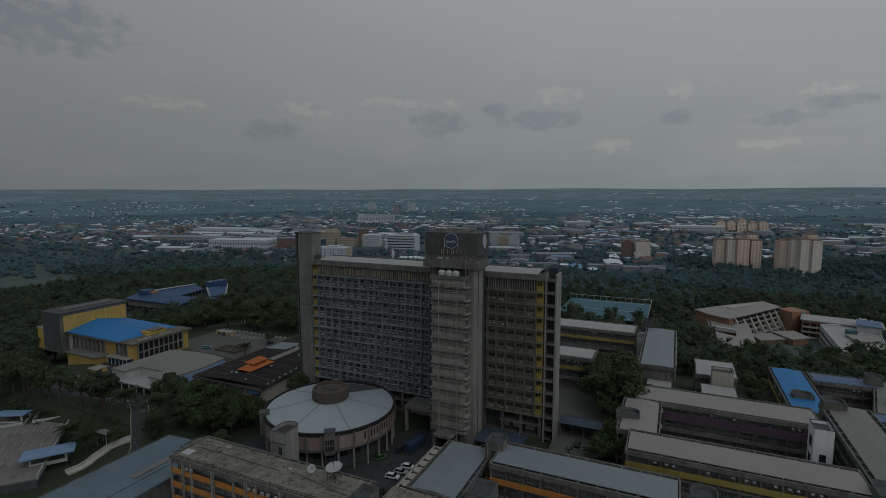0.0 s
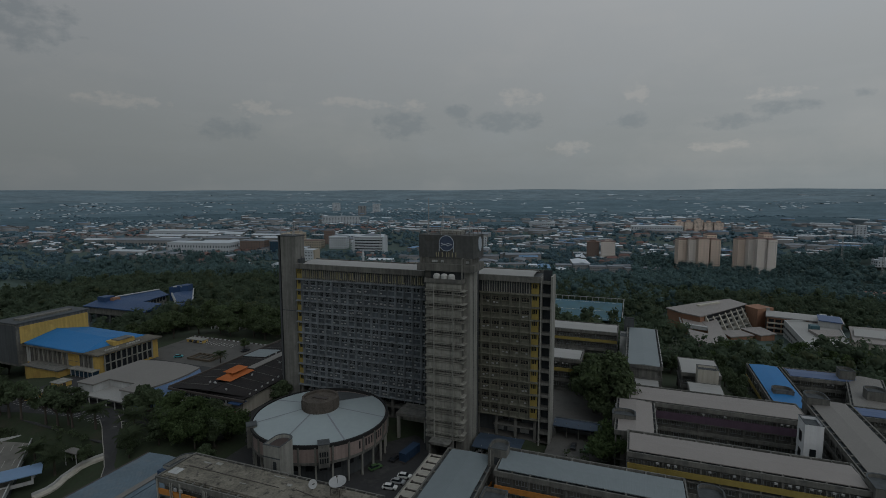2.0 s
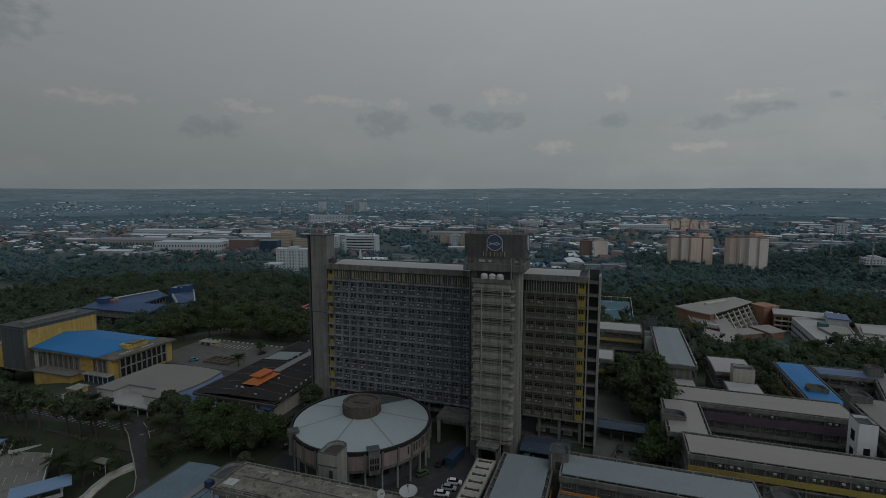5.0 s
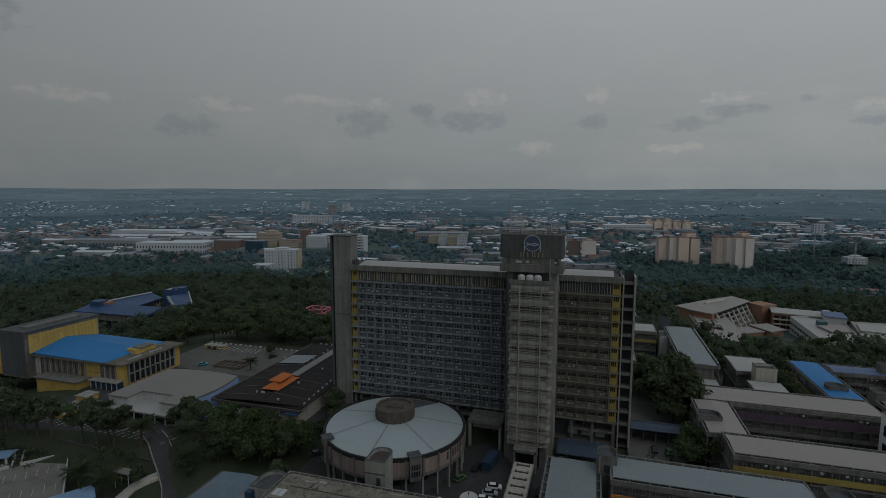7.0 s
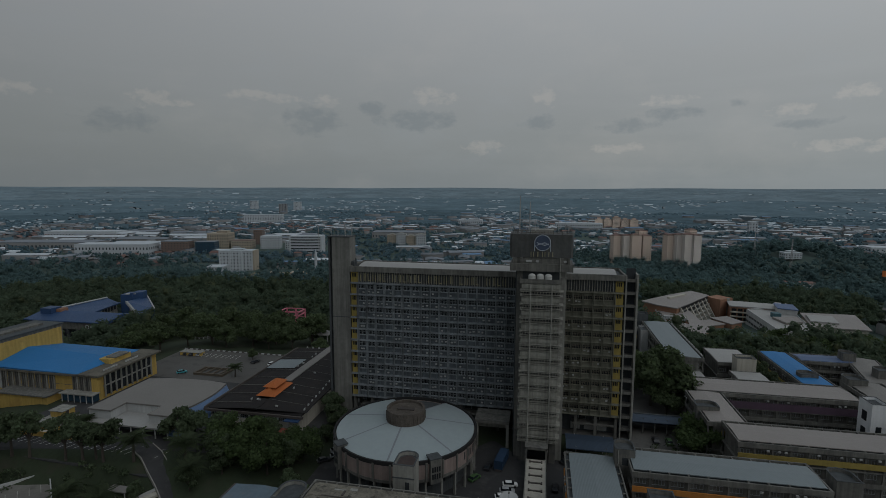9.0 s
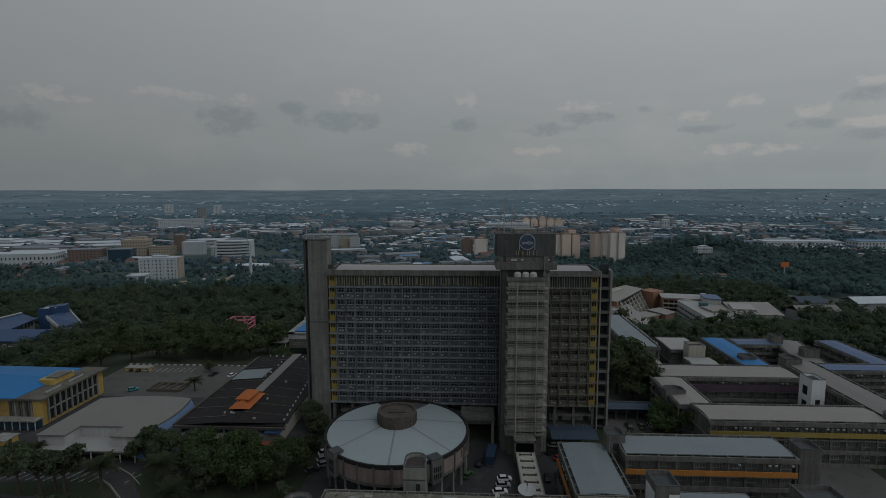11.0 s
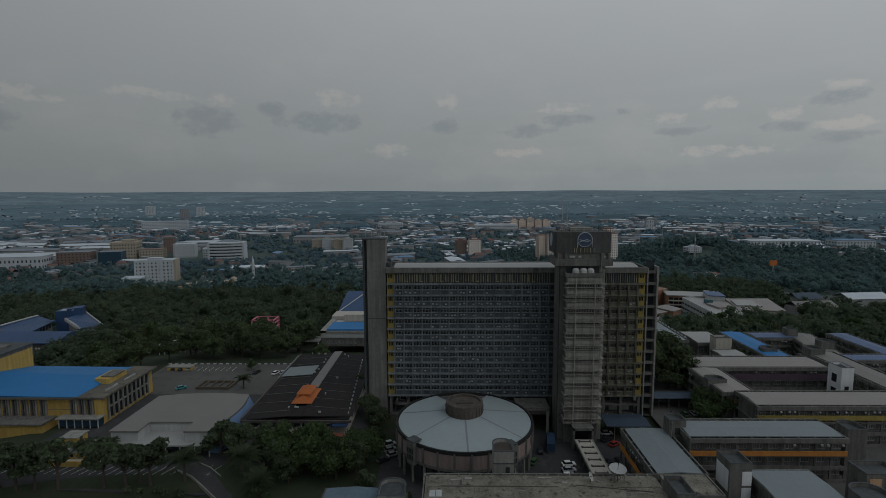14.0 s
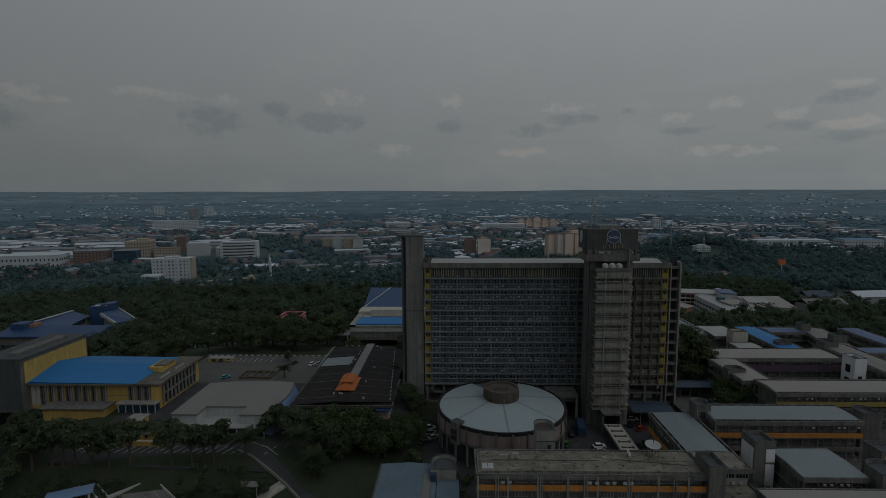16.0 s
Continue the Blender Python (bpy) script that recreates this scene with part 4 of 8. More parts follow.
wing("link wing with pale roof between two courtyards", 60.6, 6.6, 24.5, 11.6, 12.2, roof_pink, None, turn=90, storeys=3, roof_in=0.9)
wing("long courtyard wing with pale roof and plum band", 52.8, 30.6, 50.0, 14.6, 12.4, roof_pink, purple_band, units=0.25, band_h=2.3)
stair_block("dark concrete stair block by a tree", 48.2, 14.5, 6.6, 5.0, 13.6)
w1 = stair_block("white painted stair block with dark sunk top", 98.2, 19.0, 4.4, 6.6, 16.4, white_bright, "none")
part("corner_window", Geo().box(-0.06, 0.05, 2.2, 4.6, 10.2, 13.2).box(-0.06, 0.05, 2.2, 4.6, 5.0, 8.0), glass_mat, w1)
part("corner_window", Geo().box(1.4, 2.9, -0.06, 0.05, 6.5, 9.5), glass_mat, w1)
wing("wide taupe-roofed wing running away from the road", 119.0, -9.0, 60.0, 13.2, 12.4, roof_taupe, None, turn=90, storeys=3, units=0.1)
stair_block("concrete stair block with rounded sunk top", 104.2, -8.5, 5.6, 7.5, 14.8)
stair_block("concrete stair block with rounded sunk top", 106.0, 46.0, 6.0, 7.0, 14.6)
wing("grey-roofed wing with a row of cooling units", 64.6, 64.0, 57.5, 13.6, 13.4, roof_bluegrey, None, turn=90, storeys=3, roof_in=1.0)
for k in range(15):
    for d in (0.0, 1.3):
        u = tagged(piece("cooling_unit", ac_me, None, 64.2, 67.0 + 3.5 * k + d, 13.5, 90), "boxy pale outdoor cooling unit on a gutter", "cooling unit", "cooling units on the gutter")
wing("low pale annex below the grey-roofed wing", 54.6, 55.0, 8.6, 9.0, 8.2, roof_white, None, storeys=2, roof_in=0.6)
wing("rear wing with pale roof and yellow band", 6.0, 108.5, 41.0, 16.5, 13.2, roof_white, yellow_panel, units=0.3)
wing("rear wing with pale roof seen past the slab", 14.0, 62.0, 20.5, 15.0, 13.2, roof_white, yellow_panel, units=0.3)
stair_block("white rendered stair block", 48.0, 105.0, 4.6, 9.0, 13.0, white_paint, "none")
stair_block("small dark stair block", 49.5, 122.0, 4.6, 5.0, 17.0, concrete_dark, "none")
wing("pale roofed block behind the courtyard wing", 71.4, 70.0, 14.0, 20.0, 10.4, roof_white, None, storeys=2, roof_in=0.8)
stair_block("pale stair block with dark sunk top", 76.4, 63.8, 7.0, 5.4, 14.4, cream_wall, "none")
wing("low pale roofed annex", 72.6, 49.5, 11.0, 11.5, 10.2, roof_white, None, storeys=2, roof_in=0.6)
# blue-roofed court on the right
wing("blue-roofed wing with yellow wall", 112.6, 60.0, 47.0, 12.4, 5.4, roof_blue, yellow_panel, turn=90, storeys=2, base=-5.0, roof_in=1.0)
wing("slate-blue roofed wing with open galleries", 113.5, 95.0, 24.0, 12.0, 5.4, roof_slateblue, None, storeys=3, base=-6.0)
wing("slate-blue roofed wing with open galleries", 168.0, 66.0, 40.0, 12.0, 5.0, roof_slateblue, None, turn=90, storeys=3, base=-6.0)
wing("pale roofed wing slanting along the court", 137.0, 66.0, 38.0, 12.0, 5.4, roof_taupe, None, turn=75, storeys=3, base=-5.0, roof_in=0.9)
wing("slate-blue roofed wing along the court", 116.0, 58.0, 46.0, 10.0, 6.0, roof_slateblue, None, storeys=3, base=-4.0)
stair_block("dark concrete stair block on the blue roof", 102.8, 72.0, 6.6, 5.5, 10.9, base=-4.0)
stair_block("concrete stair block at the court corner", 132.4, 76.0, 6.4, 6.5, 13.0, base=-4.0)
stair_block("concrete stair block over the galleries", 131.0, 98.0, 5.2, 6.0, 15.0, base=-6.0)
# near right roofs
wing("small wing with bluegrey roof sheet", 29.8, -54.4, 15.8, 14.4, 11.2, roof_bluegrey, None, storeys=3, roof_in=0.5)
wing("wide pinkish-roofed wing close by", 16.0, -76.0, 60.0, 17.5, 11.0, roof_pink, orange_band, storeys=3, roof_in=0.7)
ww = stair_block("white and grey stair block with dark sunk top", 23.6, -45.0, 5.2, 6.4, 15.4, concrete, "none")
part("white_panel", Geo().box(2.9, 5.15, -0.07, 0.0, 0.5, 9.3).box(2.9, 5.15, -0.07, 0.0, 9.9, 13.4).box(-0.07, 0.0, 0.6, 6.0, 8.0, 13.4), white_bright, ww)
ob_ = stair_block("stained stair block with orange-buff panels", 56.3, -44.5, 9.0, 6.0, 12.6, concrete, "none")
part("buff_panel", Geo().box(0.8, 3.6, -0.07, 0, 7.5, 11.4).box(4.6, 8.4, -0.07, 0, 7.5, 11.4), surface("buff_paint", (0.52, 0.33, 0.19), 0.8, 0.15, 0.1, 1.4, streak=0.25), ob_)
stair_block("grey stair block with rounded top", 46.6, -56.6, 7.6, 7.6, 13.2)

# ---- covered bridge to the tower ----
bridge = thing("covered_bridge", "cream flat-roofed covered walkway with dark roof slots", "walkway", -0.35, -30.0, -2.4)
part("roof", Geo().box(-2.6, 2.6, 0, 25.2, 3.0, 3.5), cream_wall, bridge)
part("edge_beam", Geo().box(-2.9, -2.6, 0, 25.2, 2.9, 3.65).box(2.6, 2.9, 0, 25.2, 2.9, 3.65), concrete_pale, bridge)
for k in range(7):
    part("roof_slot", Geo().box(-1.5, 1.5, 23.4 - 3.65 * k, 23.9 - 3.65 * k, 3.5, 3.72).box(-1.9, -1.5, 23.2 - 3.65 * k, 24.2 - 3.65 * k, 3.5, 3.8).box(1.5, 1.9, 23.2 - 3.65 * k, 24.2 - 3.65 * k, 3.5, 3.8), metal_dark, bridge)
for k in range(6):
    for xx in (-2.5, 2.5):
        part("post", Geo().box(xx - 0.2, xx + 0.2, 0.4 + 4.6 * k, 0.8 + 4.6 * k, 0, 3.0), concrete, bridge)
part("portal", Geo().box(-3.3, -2.7, 25.2, 30, 0, 7.0).box(2.7, 3.3, 25.2, 30, 0, 7.0).box(-3.3, 3.3, 25.2, 30, 6.4, 7.2), concrete, bridge)
entrance_porch = thing("entrance_porch", "concrete porch beam between rotunda and tower", "porch", -14.0, 9.0, 0)
part("porch_roof", Geo().box(-6.0, 5.0, -2.5, 6.2, 5.6, 6.6), concrete, entrance_porch)
part("porch_wall", Geo().box(-5.0, 4.4, 1.0, 1.3, 2.8, 5.6), concrete_pale, entrance_porch)
part("porch_post", Geo().box(4.0, 4.9, -2.3, -1.4, 0, 5.6), concrete_pale, entrance_porch)
part("porch_post", Geo().box(-5.8, -4.9, -2.3, -1.4, 0, 5.6), concrete_pale, entrance_porch)
shed = thing("blue_canopy", "dark blue metal canopy beside the tower foot", "canopy", 16.0, 5.0, 0)
part("canopy_roof", Geo().gable(-7.5, 7.0, -5.0, 4.5, 3.2, 3.8, "x"), roof_slate, shed)
for xx in (-4.6, 4.1):
    for yy in (-4.1, 4.1):
        part("post", Geo().tube((xx, yy, 0), (xx, yy, 3.6), 0.1), metal_grey, shed)
link = thing("covered_walkway", "long walkway with faded blue sheet roof", "walkway", 30.0, 23.0, 0)
part("roof", Geo().gable(0, 23, -3.2, 3.2, 4.6, 5.4, "x"), roof_slate, link)
part("gallery", Geo().box(0, 23, -1.2, 3.0, 2.6, 3.0).box(0, 23, 2.4, 3.0, 0, 5.0), concrete_dark, link)
for k in range(7):
    part("post", Geo().box(0.3 + 3.7 * k, 0.6 + 3.7 * k, -1.7, -1.4, 0, 5.2), concrete, link)

# ---- near block with old stained roof ----
near_block = thing("near_teaching_block", "teaching block with stained old slab roof, ribbed gutters and orange band", "building", -49.0, -60.2, 0)
L2, D2, H2 = 53.2, 11.6, 15.0
part("wall", Geo().box(0.8, L2 - 0.2, 1.6, D2 - 1.4, 0, H2 - 1.0), concrete, near_block)
slab_me = {}
for k in range(5):
    for j in range(2):
        wv = 10.2
        key = j
        if key not in slab_me:
            slab_me[key] = Geo().box(0.01, wv - 0.01, 1.25 + 4.6 * j, 5.8 + 4.6 * j, H2 - 0.25, H2 + 0.0).mesh("roof_panel", roof_old)
        piece("roof_panel", slab_me[key], near_block, 1.2 + wv * k, 0, 0.02 * ((k * 7 + j * 3) % 4))
part("roof_deck", Geo().box(0.5, L2 - 0.3, 1.0, D2 - 1.0, H2 - 0.7, H2 - 0.3), roof_old, near_block)
part("gutter_beam", Geo().box(0, L2, 0, 0.3, H2 - 1.4, H2 - 0.1).box(0, L2, D2 - 0.3, D2, H2 - 1.4, H2 - 0.1).box(0, 0.3, 0.3, D2 - 0.3, H2 - 1.4, H2 - 0.1), concrete, near_block)
part("gutter_floor", Geo().box(0.3, L2, 0.3, D2 - 0.3, H2 - 1.3, H2 - 1.1), concrete_dark, near_block)
r_me = Geo().box(-0.12, 0.12, 0.25, 1.3, H2 - 0.5, H2 - 0.1).mesh("gutter_rib", concrete)
for k in range(21):
    piece("gutter_rib", r_me, near_block, 0.4 + 2.55 * k)
    piece("gutter_rib", r_me, near_block, 0.4 + 2.55 * k, D2 - 1.55)
for k, z in enumerate((3.6, 7.2, 10.8)):
    part("floor_slab", Geo().box(0, L2, 0.1, 1.7, z - 0.3, z), concrete, near_block)
    part("parapet_band", Geo().box(0.2, L2 - 0.2, 0.05, 0.3, z, z + 1.3), orange_band, near_block)
c_me = Geo().box(-0.2, 0.2, -0.12, 0.35, 0, H2 - 0.6).mesh("column", concrete_pale)
for k in range(8):
    piece("column", c_me, near_block, 0.5 + 6.9 * k)
p_me = Geo().tube((0, -0.2, 0), (0, -0.2, H2 - 0.7), 0.13).mesh("downpipe", concrete_pale)
for k in range(5):
    for d in (0.0, 0.55):
        piece("downpipe", p_me, near_block, 4.6 + 10.2 * k + d)
for x, y, w_, d_ in ((6.0, 8.2, 2.6, 0.5), (8.2, 6.6, 0.5, 1.8), (9.4, 8.6, 1.6, 0.9), (20.4, 4.2, 2.2, 0.25), (31.0, 7.0, 1.2, 0.8), (26.0, 9.2, 3.0, 0.3), (44.0, 3.4, 4.6, 0.2)):
    part("roof_debris", Geo().box(x, x + w_, y, y + d_, H2, H2 + 0.18), concrete_pale if w_ > 1 else metal_dark, near_block)
for x in (1.6, 3.0):
    part("pale_board", Geo().box(x, x + 1.25, 2.0, 4.4, H2 + 0.04, H2 + 0.14), white_paint, near_block)
part("roof_pipe", Geo().tube((4.0, 6.0, H2 + 0.12), (30.0, 5.8, H2 + 0.12), 0.09).tube((34.0, 6.5, H2 + 0.12), (50.0, 4.0, H2 + 0.12), 0.08), metal_dark, near_block)
for k in range(13):
    w = piece("window", wing_win, near_block, 2.8 + 4.0 * k, 1.56, 11.9)
    piece("pane", wing_pane, w)
    w = piece("window", wing_win, near_block, 2.8 + 4.0 * k, 1.56, 8.3)
    piece("pane", wing_pane, w)
    if k in (1, 6, 7, 8):
        piece("cooling_unit", ac_me, near_block, 2.2 + 4.0 * k, 0.0, 12.6)
        piece("cooling_unit", ac_me, near_block, 3.8 + 4.0 * k, 0.0, 12.6)
annex = thing("stained_annex", "low annex with stained flat roof beside the near block", "building", 6.4, -60.6, 0)
part("wall", Geo().box(0.3, 10.4, 6.6, 14.2, 0, 12.6), concrete_pale, annex)
part("lower_wall", Geo().box(0.3, 10.6, 0.6, 6.6, 0, 8.6), concrete, annex)
part("lower_roof", Geo().box(0, 10.9, 0.2, 6.6, 8.6, 8.9), roof_old, annex)
part("lower_parapet", Geo().box(0, 10.9, 0.0, 0.2, 8.3, 9.5).box(10.7, 10.9, 0.2, 6.6, 8.9, 9.5), concrete, annex)
for x in (1.6, 3.2, 6.8, 8.6):
    piece("cooling_unit", ac_me, annex, x, 6.5, 9.3)
part("roof_slab", Geo().box(0, 10.8, 6.0, 14.6, 12.6, 13.2), roof_old, annex)
part("gutter_beam", Geo().box(0, 10.8, 5.8, 6.1, 12.2, 13.5).box(10.7, 11.0, 5.8, 14.6, 12.2, 13.5), concrete, annex)
for k in range(5):
    part("gutter_rib", Geo().box(0.6 + 2.3 * k, 0.8 + 2.3 * k, 6.1, 7.4, 13.2, 13.4), concrete, annex)
part("roof_debris", Geo().box(1.2, 1.5, 7.6, 13.5, 13.2, 13.35).box(2.2, 2.4, 8.0, 13.0, 13.2, 13.3).box(4.0, 6.5, 11.0, 11.3, 13.2, 13.4), concrete_pale, annex)
for k in range(3):
    w = piece("window", wing_win, annex, 2.4 + 3.3 * k, 6.5, 10.6)
    piece("pane", wing_pane, w)
stair_block("tall weathered stair block with sunk top", 3.9, -61.2, 3.8, 7.0, 17.6, rounded="none")


def dish(label, x, y, z, r, tilt, turn, stand=True, material=None):
    """A satellite dish on a steel stand; it looks along its turned y axis."""
    d = thing("satellite_dish", label, "satellite dish", x, y, z, turn, "dishes on the stained roof")
    bowl = Geo()
    n, rings = 20, 5
    for k in range(rings):
        for i in range(n):
            q = []
            for kk, ii in ((k, i), (k + 1, i), (k + 1, i + 1), (k, i + 1)):
                rr, a = r * kk / rings, 2 * math.pi * ii / n
                q.append((rr * math.cos(a), rr * math.sin(a), 0.2 * r * (kk / rings) ** 2))
            bowl.add(q, [(0, 1, 2, 3)])
    o2 = part("bowl", bowl, material or unit_mat, d, "", True)
    o2.matrix_basis = pose(0, 0, 2.7 if stand else 1.3, tilt, 0, 0)
    part("feed", Geo().tube((0, 0, 0.05), (0, 0, r * 0.8), 0.05).box(-0.12, 0.12, -0.12, 0.12, r * 0.75, r * 0.95), metal_dark, o2)
    if stand:
        fr = Geo()
        for xx in (-1.1, 1.1):
            for yy in (-1.1, 1.1):
                fr.tube((xx, yy, 0), (xx, yy, 1.9), 0.06)
        for a, b2 in (((-1.1, -1.1), (1.1, -1.1)), ((1.1, -1.1), (1.1, 1.1)), ((1.1, 1.1), (-1.1, 1.1)), ((-1.1, 1.1), (-1.1, -1.1))):
            fr.tube((*a, 1.9), (*b2, 1.9), 0.06).tube((*a, 0.3), (*b2, 1.8), 0.04)
        part("stand", fr, metal_dark, d)
    part("mast", Geo().tube((0, 0, 0), (0, 0, 2.7 if stand else 1.3), 0.1), metal_dark, d)
    return d


dish("large white satellite dish on a steel stand", -5.4, -52.0, 15.05, 1.9, 10, 0)
dish("smaller satellite dish on a short mast", -11.6, -52.4, 15.05, 1.0, 62, 62, False)

# ---- blue roofed block near the path ----
nb = thing("low_blue_block", "low block with weathered blue sheet roof and pale patch", "building", -73.4, -84.0, 0)
part("wall", Geo().box(0.5, 20.0, 0.5, 41.2, -9, 6.4), concrete, nb)
part("roof", Geo().gable(0, 14.8, 0, 42.0, 7.0, 7.5, "y"), roof_nearblue, nb)
part("roof", Geo().box(15.0, 20.6, 0, 34.5, 6.4, 6.9), roof_nearblue, nb)
part("roof_patch", Geo().box(11.6, 13.4, 22, 36.5, 7.2, 7.36), roof_taupe, nb)
part("eaves_beam", Geo().box(-0.4, 0.0, 0, 42, 6.2, 7.1), metal_dark, nb)
sb = stair_block("concrete block with rounded corner and sunk roof", -60.0, -49.0, 6.4, 7.6, 9.4, concrete_pale)
part("blue_tank", Geo().box(-0.2, 1.5, -1.6, -0.2, 6.8, 8.8), blue_paint, sb)

# ---- auditorium ----
foyer_slab = surface("rain_stained_slab", (0.115, 0.105, 0.085), 0.92, 0.5, 0.15, 1.4, stain=(0.06, 0.056, 0.048))
aud = thing("auditorium", "yellow auditorium with bright blue roof and tall fly tower", "building", -163.3, 7.0, 0)
part("hall_wall", Geo().box(-48, 0, 0.6, 30.0, 0, 9.4), yellow_wall, aud)
part("roof", Geo().add([(-48, -0.6, 10.6), (-8.0, -0.6, 10.2), (-8.0, 30, 10.2), (-48, 30, 10.6), (-48, 14.5, 13.8), (-12.5, 14.5, 12.6)],
                       [(0, 1, 5, 4), (4, 5, 2, 3), (1, 2, 5)]).box(-48, -8.0, -0.5, 29.9, 9.8, 10.15), roof_blue, aud, "bright blue metal roof")
part("foyer_roof", Geo().box(-9.0, 1.4, -0.8, 31.6, 9.4, 10.1).box(-48.4, -9.0, -1.0, 0.2, 9.3, 10.0), foyer_slab, aud)
part("roof_box", Geo().box(-10.5, -5.0, 12.0, 22.0, 10.1, 12.0), yellow_wall, aud)
part("roof_box", Geo().box(-9.0, -4.5, 13.5, 20.5, 12.0, 12.5), concrete, aud)
for k in range(6):
    piece("cooling_unit", ac_me, aud, -1.6, 5.0 + 1.15 * k, 10.12, 90)
    piece("cooling_unit", ac_me, aud, -1.6, 15.5 + 1.15 * k, 10.12, 90)
fly = part("fly_tower", Geo().box(-63, -48, -3.0, 30.5, 0, 19.6), concrete, aud, "grey fly tower")
part("yellow_face", Geo().box(-48.0, -47.8, -1.6, 29.8, 10.5, 18.4), yellow_wall, fly, "yellow painted wall above the roof")
part("coping", Geo().box(-63.4, -47.5, -3.4, 30.9, 19.6, 20.2), concrete_dark, fly)
part("roof_vent", Geo().box(-56.0, -52.0, 1.0, 25.0, 20.2, 21.0), concrete, fly)
part("ribbing", Geo().box(-62.5, -48.5, -3.12, -3.0, 1, 19), concrete_dark, fly)
side_hall = part("side_hall", Geo().box(-70, -63, -2.0, 14, 0, 10.5), yellow_wall, aud)
part("coping", Geo().box(-70.3, -62.8, -2.3, 14.3, 10.5, 11.0), concrete_pale, side_hall)
fin_a = Geo().box(-0.16, 0.16, -0.15, 0.7, 1.6, 9.4).mesh("fin", concrete)
fin_wide = Geo().box(-0.3, 0.3, 0.2, 0.7, 1.6, 9.4).mesh("fin", concrete_pale)
# Shade between paired fins is laid in as near-black strips.
slot_a = Geo().box(-0.42, 0.42, 0.42, 0.64, 1.8, 9.2).mesh("slot_window", void_mat)
for x in (-43.4, -40.2, -37.0, -33.8, -30.6, -27.4, -24.2, -20.8, -10.2, -7.2, -4.4):
    piece("slot_window", slot_a, aud, x)
    piece("fin", fin_a, aud, x - 0.55)
    piece("fin", fin_a, aud, x + 0.55)
    piece("fin", fin_wide, aud, x + 1.1)
for x in (-46.9, -44.9):
    part("white_panel", Geo().box(x - 0.75, x + 0.75, 0.3, 0.62, 1.6, 9.2), white_paint, aud)
part("panel_joint", Geo().box(-19.4, -11.2, 0.54, 0.62, 5.2, 5.35), concrete, aud)
part("end_panel", Geo().box(-2.4, 0.1, -0.1, 0.55, 1.0, 9.4), yellow_wall, aud)
fin_b = Geo().box(-0.1, 0.5, -0.18, 0.18, 0.8, 9.4).mesh("fin", concrete_pale)
pane_b = Geo().box(-0.05, 0.12, -1.2, 1.2, 1.2, 8.8).mesh("tall_window", glass_mat)
for k in range(10):
    piece("fin", fin_b, aud, 0.3, 3.0 + 2.6 * k)
    if k < 9:
        piece("tall_window", pane_b, aud, 0.05, 4.3 + 2.6 * k)
part("transom", Geo().box(0.1, 0.5, 2.6, 27.0, 4.8, 5.3), concrete_pale, aud)
part("plinth_roof", Geo().box(-40, -16, -6.5, 0.4, 2.6, 3.1), concrete, aud)
part("glazed_porch", Geo().box(-13.5, 0.2, -2.6, 0.4, 0.4, 3.2), glass_blue, aud)
part("porch_roof", Geo().box(-14, 0.8, -3.4, 0.4, 3.2, 3.6), concrete_pale, aud)
for k in range(6):
    part("porch_post", Geo().box(-13.4 + 2.7 * k, -13.1 + 2.7 * k, -2.8, -2.6, 0, 3.2), white_paint, aud)
part("plinth_wall", Geo().box(-39, -16.5, -5.8, 0.6, -3.5, 2.6), yellow_wall, aud, "yellow plinth wall under a pale roof slab")
yb = thing("yellow_gatehouse", "small yellow walled gatehouse and ramp by the parking", "building", -158.0, -16.5, 0)
part("wall", Geo().box(-6, 6, 0, 4.2, 0, 2.4), yellow_wall, yb)
part("roof", Geo().box(-6.5, 6.5, -0.5, 8, 2.4, 2.65), concrete_pale, yb)
part("upper_wall", Geo().box(-5, 0, 4.4, 9, 2.65, 4.7), yellow_wall, yb)
part("upper_roof", Geo().box(-5.4, 0.4, 4.0, 9.4, 4.7, 4.95), concrete_pale, yb)
for x in (-4.6, -1.6, 1.4, 4.4):
    w = part("window", Geo().box(x - 0.6, x + 0.6, -0.06, 0.1, 0.9, 2.0), frame_mat, yb)
    part("pane", Geo().box(x - 0.52, x + 0.52, -0.09, -0.065, 0.98, 1.92), glass_mat, w)
part("doorway", Geo().box(0.01, 0.08, 5.6, 6.7, 2.65, 4.5), metal_dark, yb)
part("ramp_wall", Geo().box(-8, 12, -3.9, -3.65, 0, 1.7), yellow_wall, yb)
part("ramp", Geo().box(-8, 12, -3.6, -1.2, 0, 0.9), cream_wall, yb)

# ---- curved roof hall ----
cafe = thing("curved_roof_hall", "low hall with curved taupe roof and recessed white front", "hall", -148.0, -12.0, 0)
cr = Geo()
cpts = [(0, 0), (9, 0), (9, 6.5), (23, 6.5), (23, 0), (30.6, 0)]
arc = [(30.6 + 3.2 * math.sin(math.pi * k / 10 * 0.85), 2.9 * k) for k in range(11)] + [(25.0, 30.0), (17.0, 30.2), (8.0, 29.4)]
cpts = cpts + arc[1:] + [(0, 27.5)]
part("roof", Geo().prism(cpts, 6.5, 7.0), roof_taupe, cafe, "flat taupe roof with a curved edge")
part("fascia", Geo().prism([(0.3, 0.3), (8.7, 0.3), (8.7, 6.8), (23.3, 6.8), (23.3, 0.3), (30.2, 0.3)] + [(px - 0.4, py - 0.2) for px, py in arc[1:]] + [(0.3, 27.2)], 3.6, 6.5), white_paint, cafe)
part("lower_roof", Geo().box(-0.5, 33.5, -2.5, 7.5, 3.2, 3.7), roof_white, cafe)
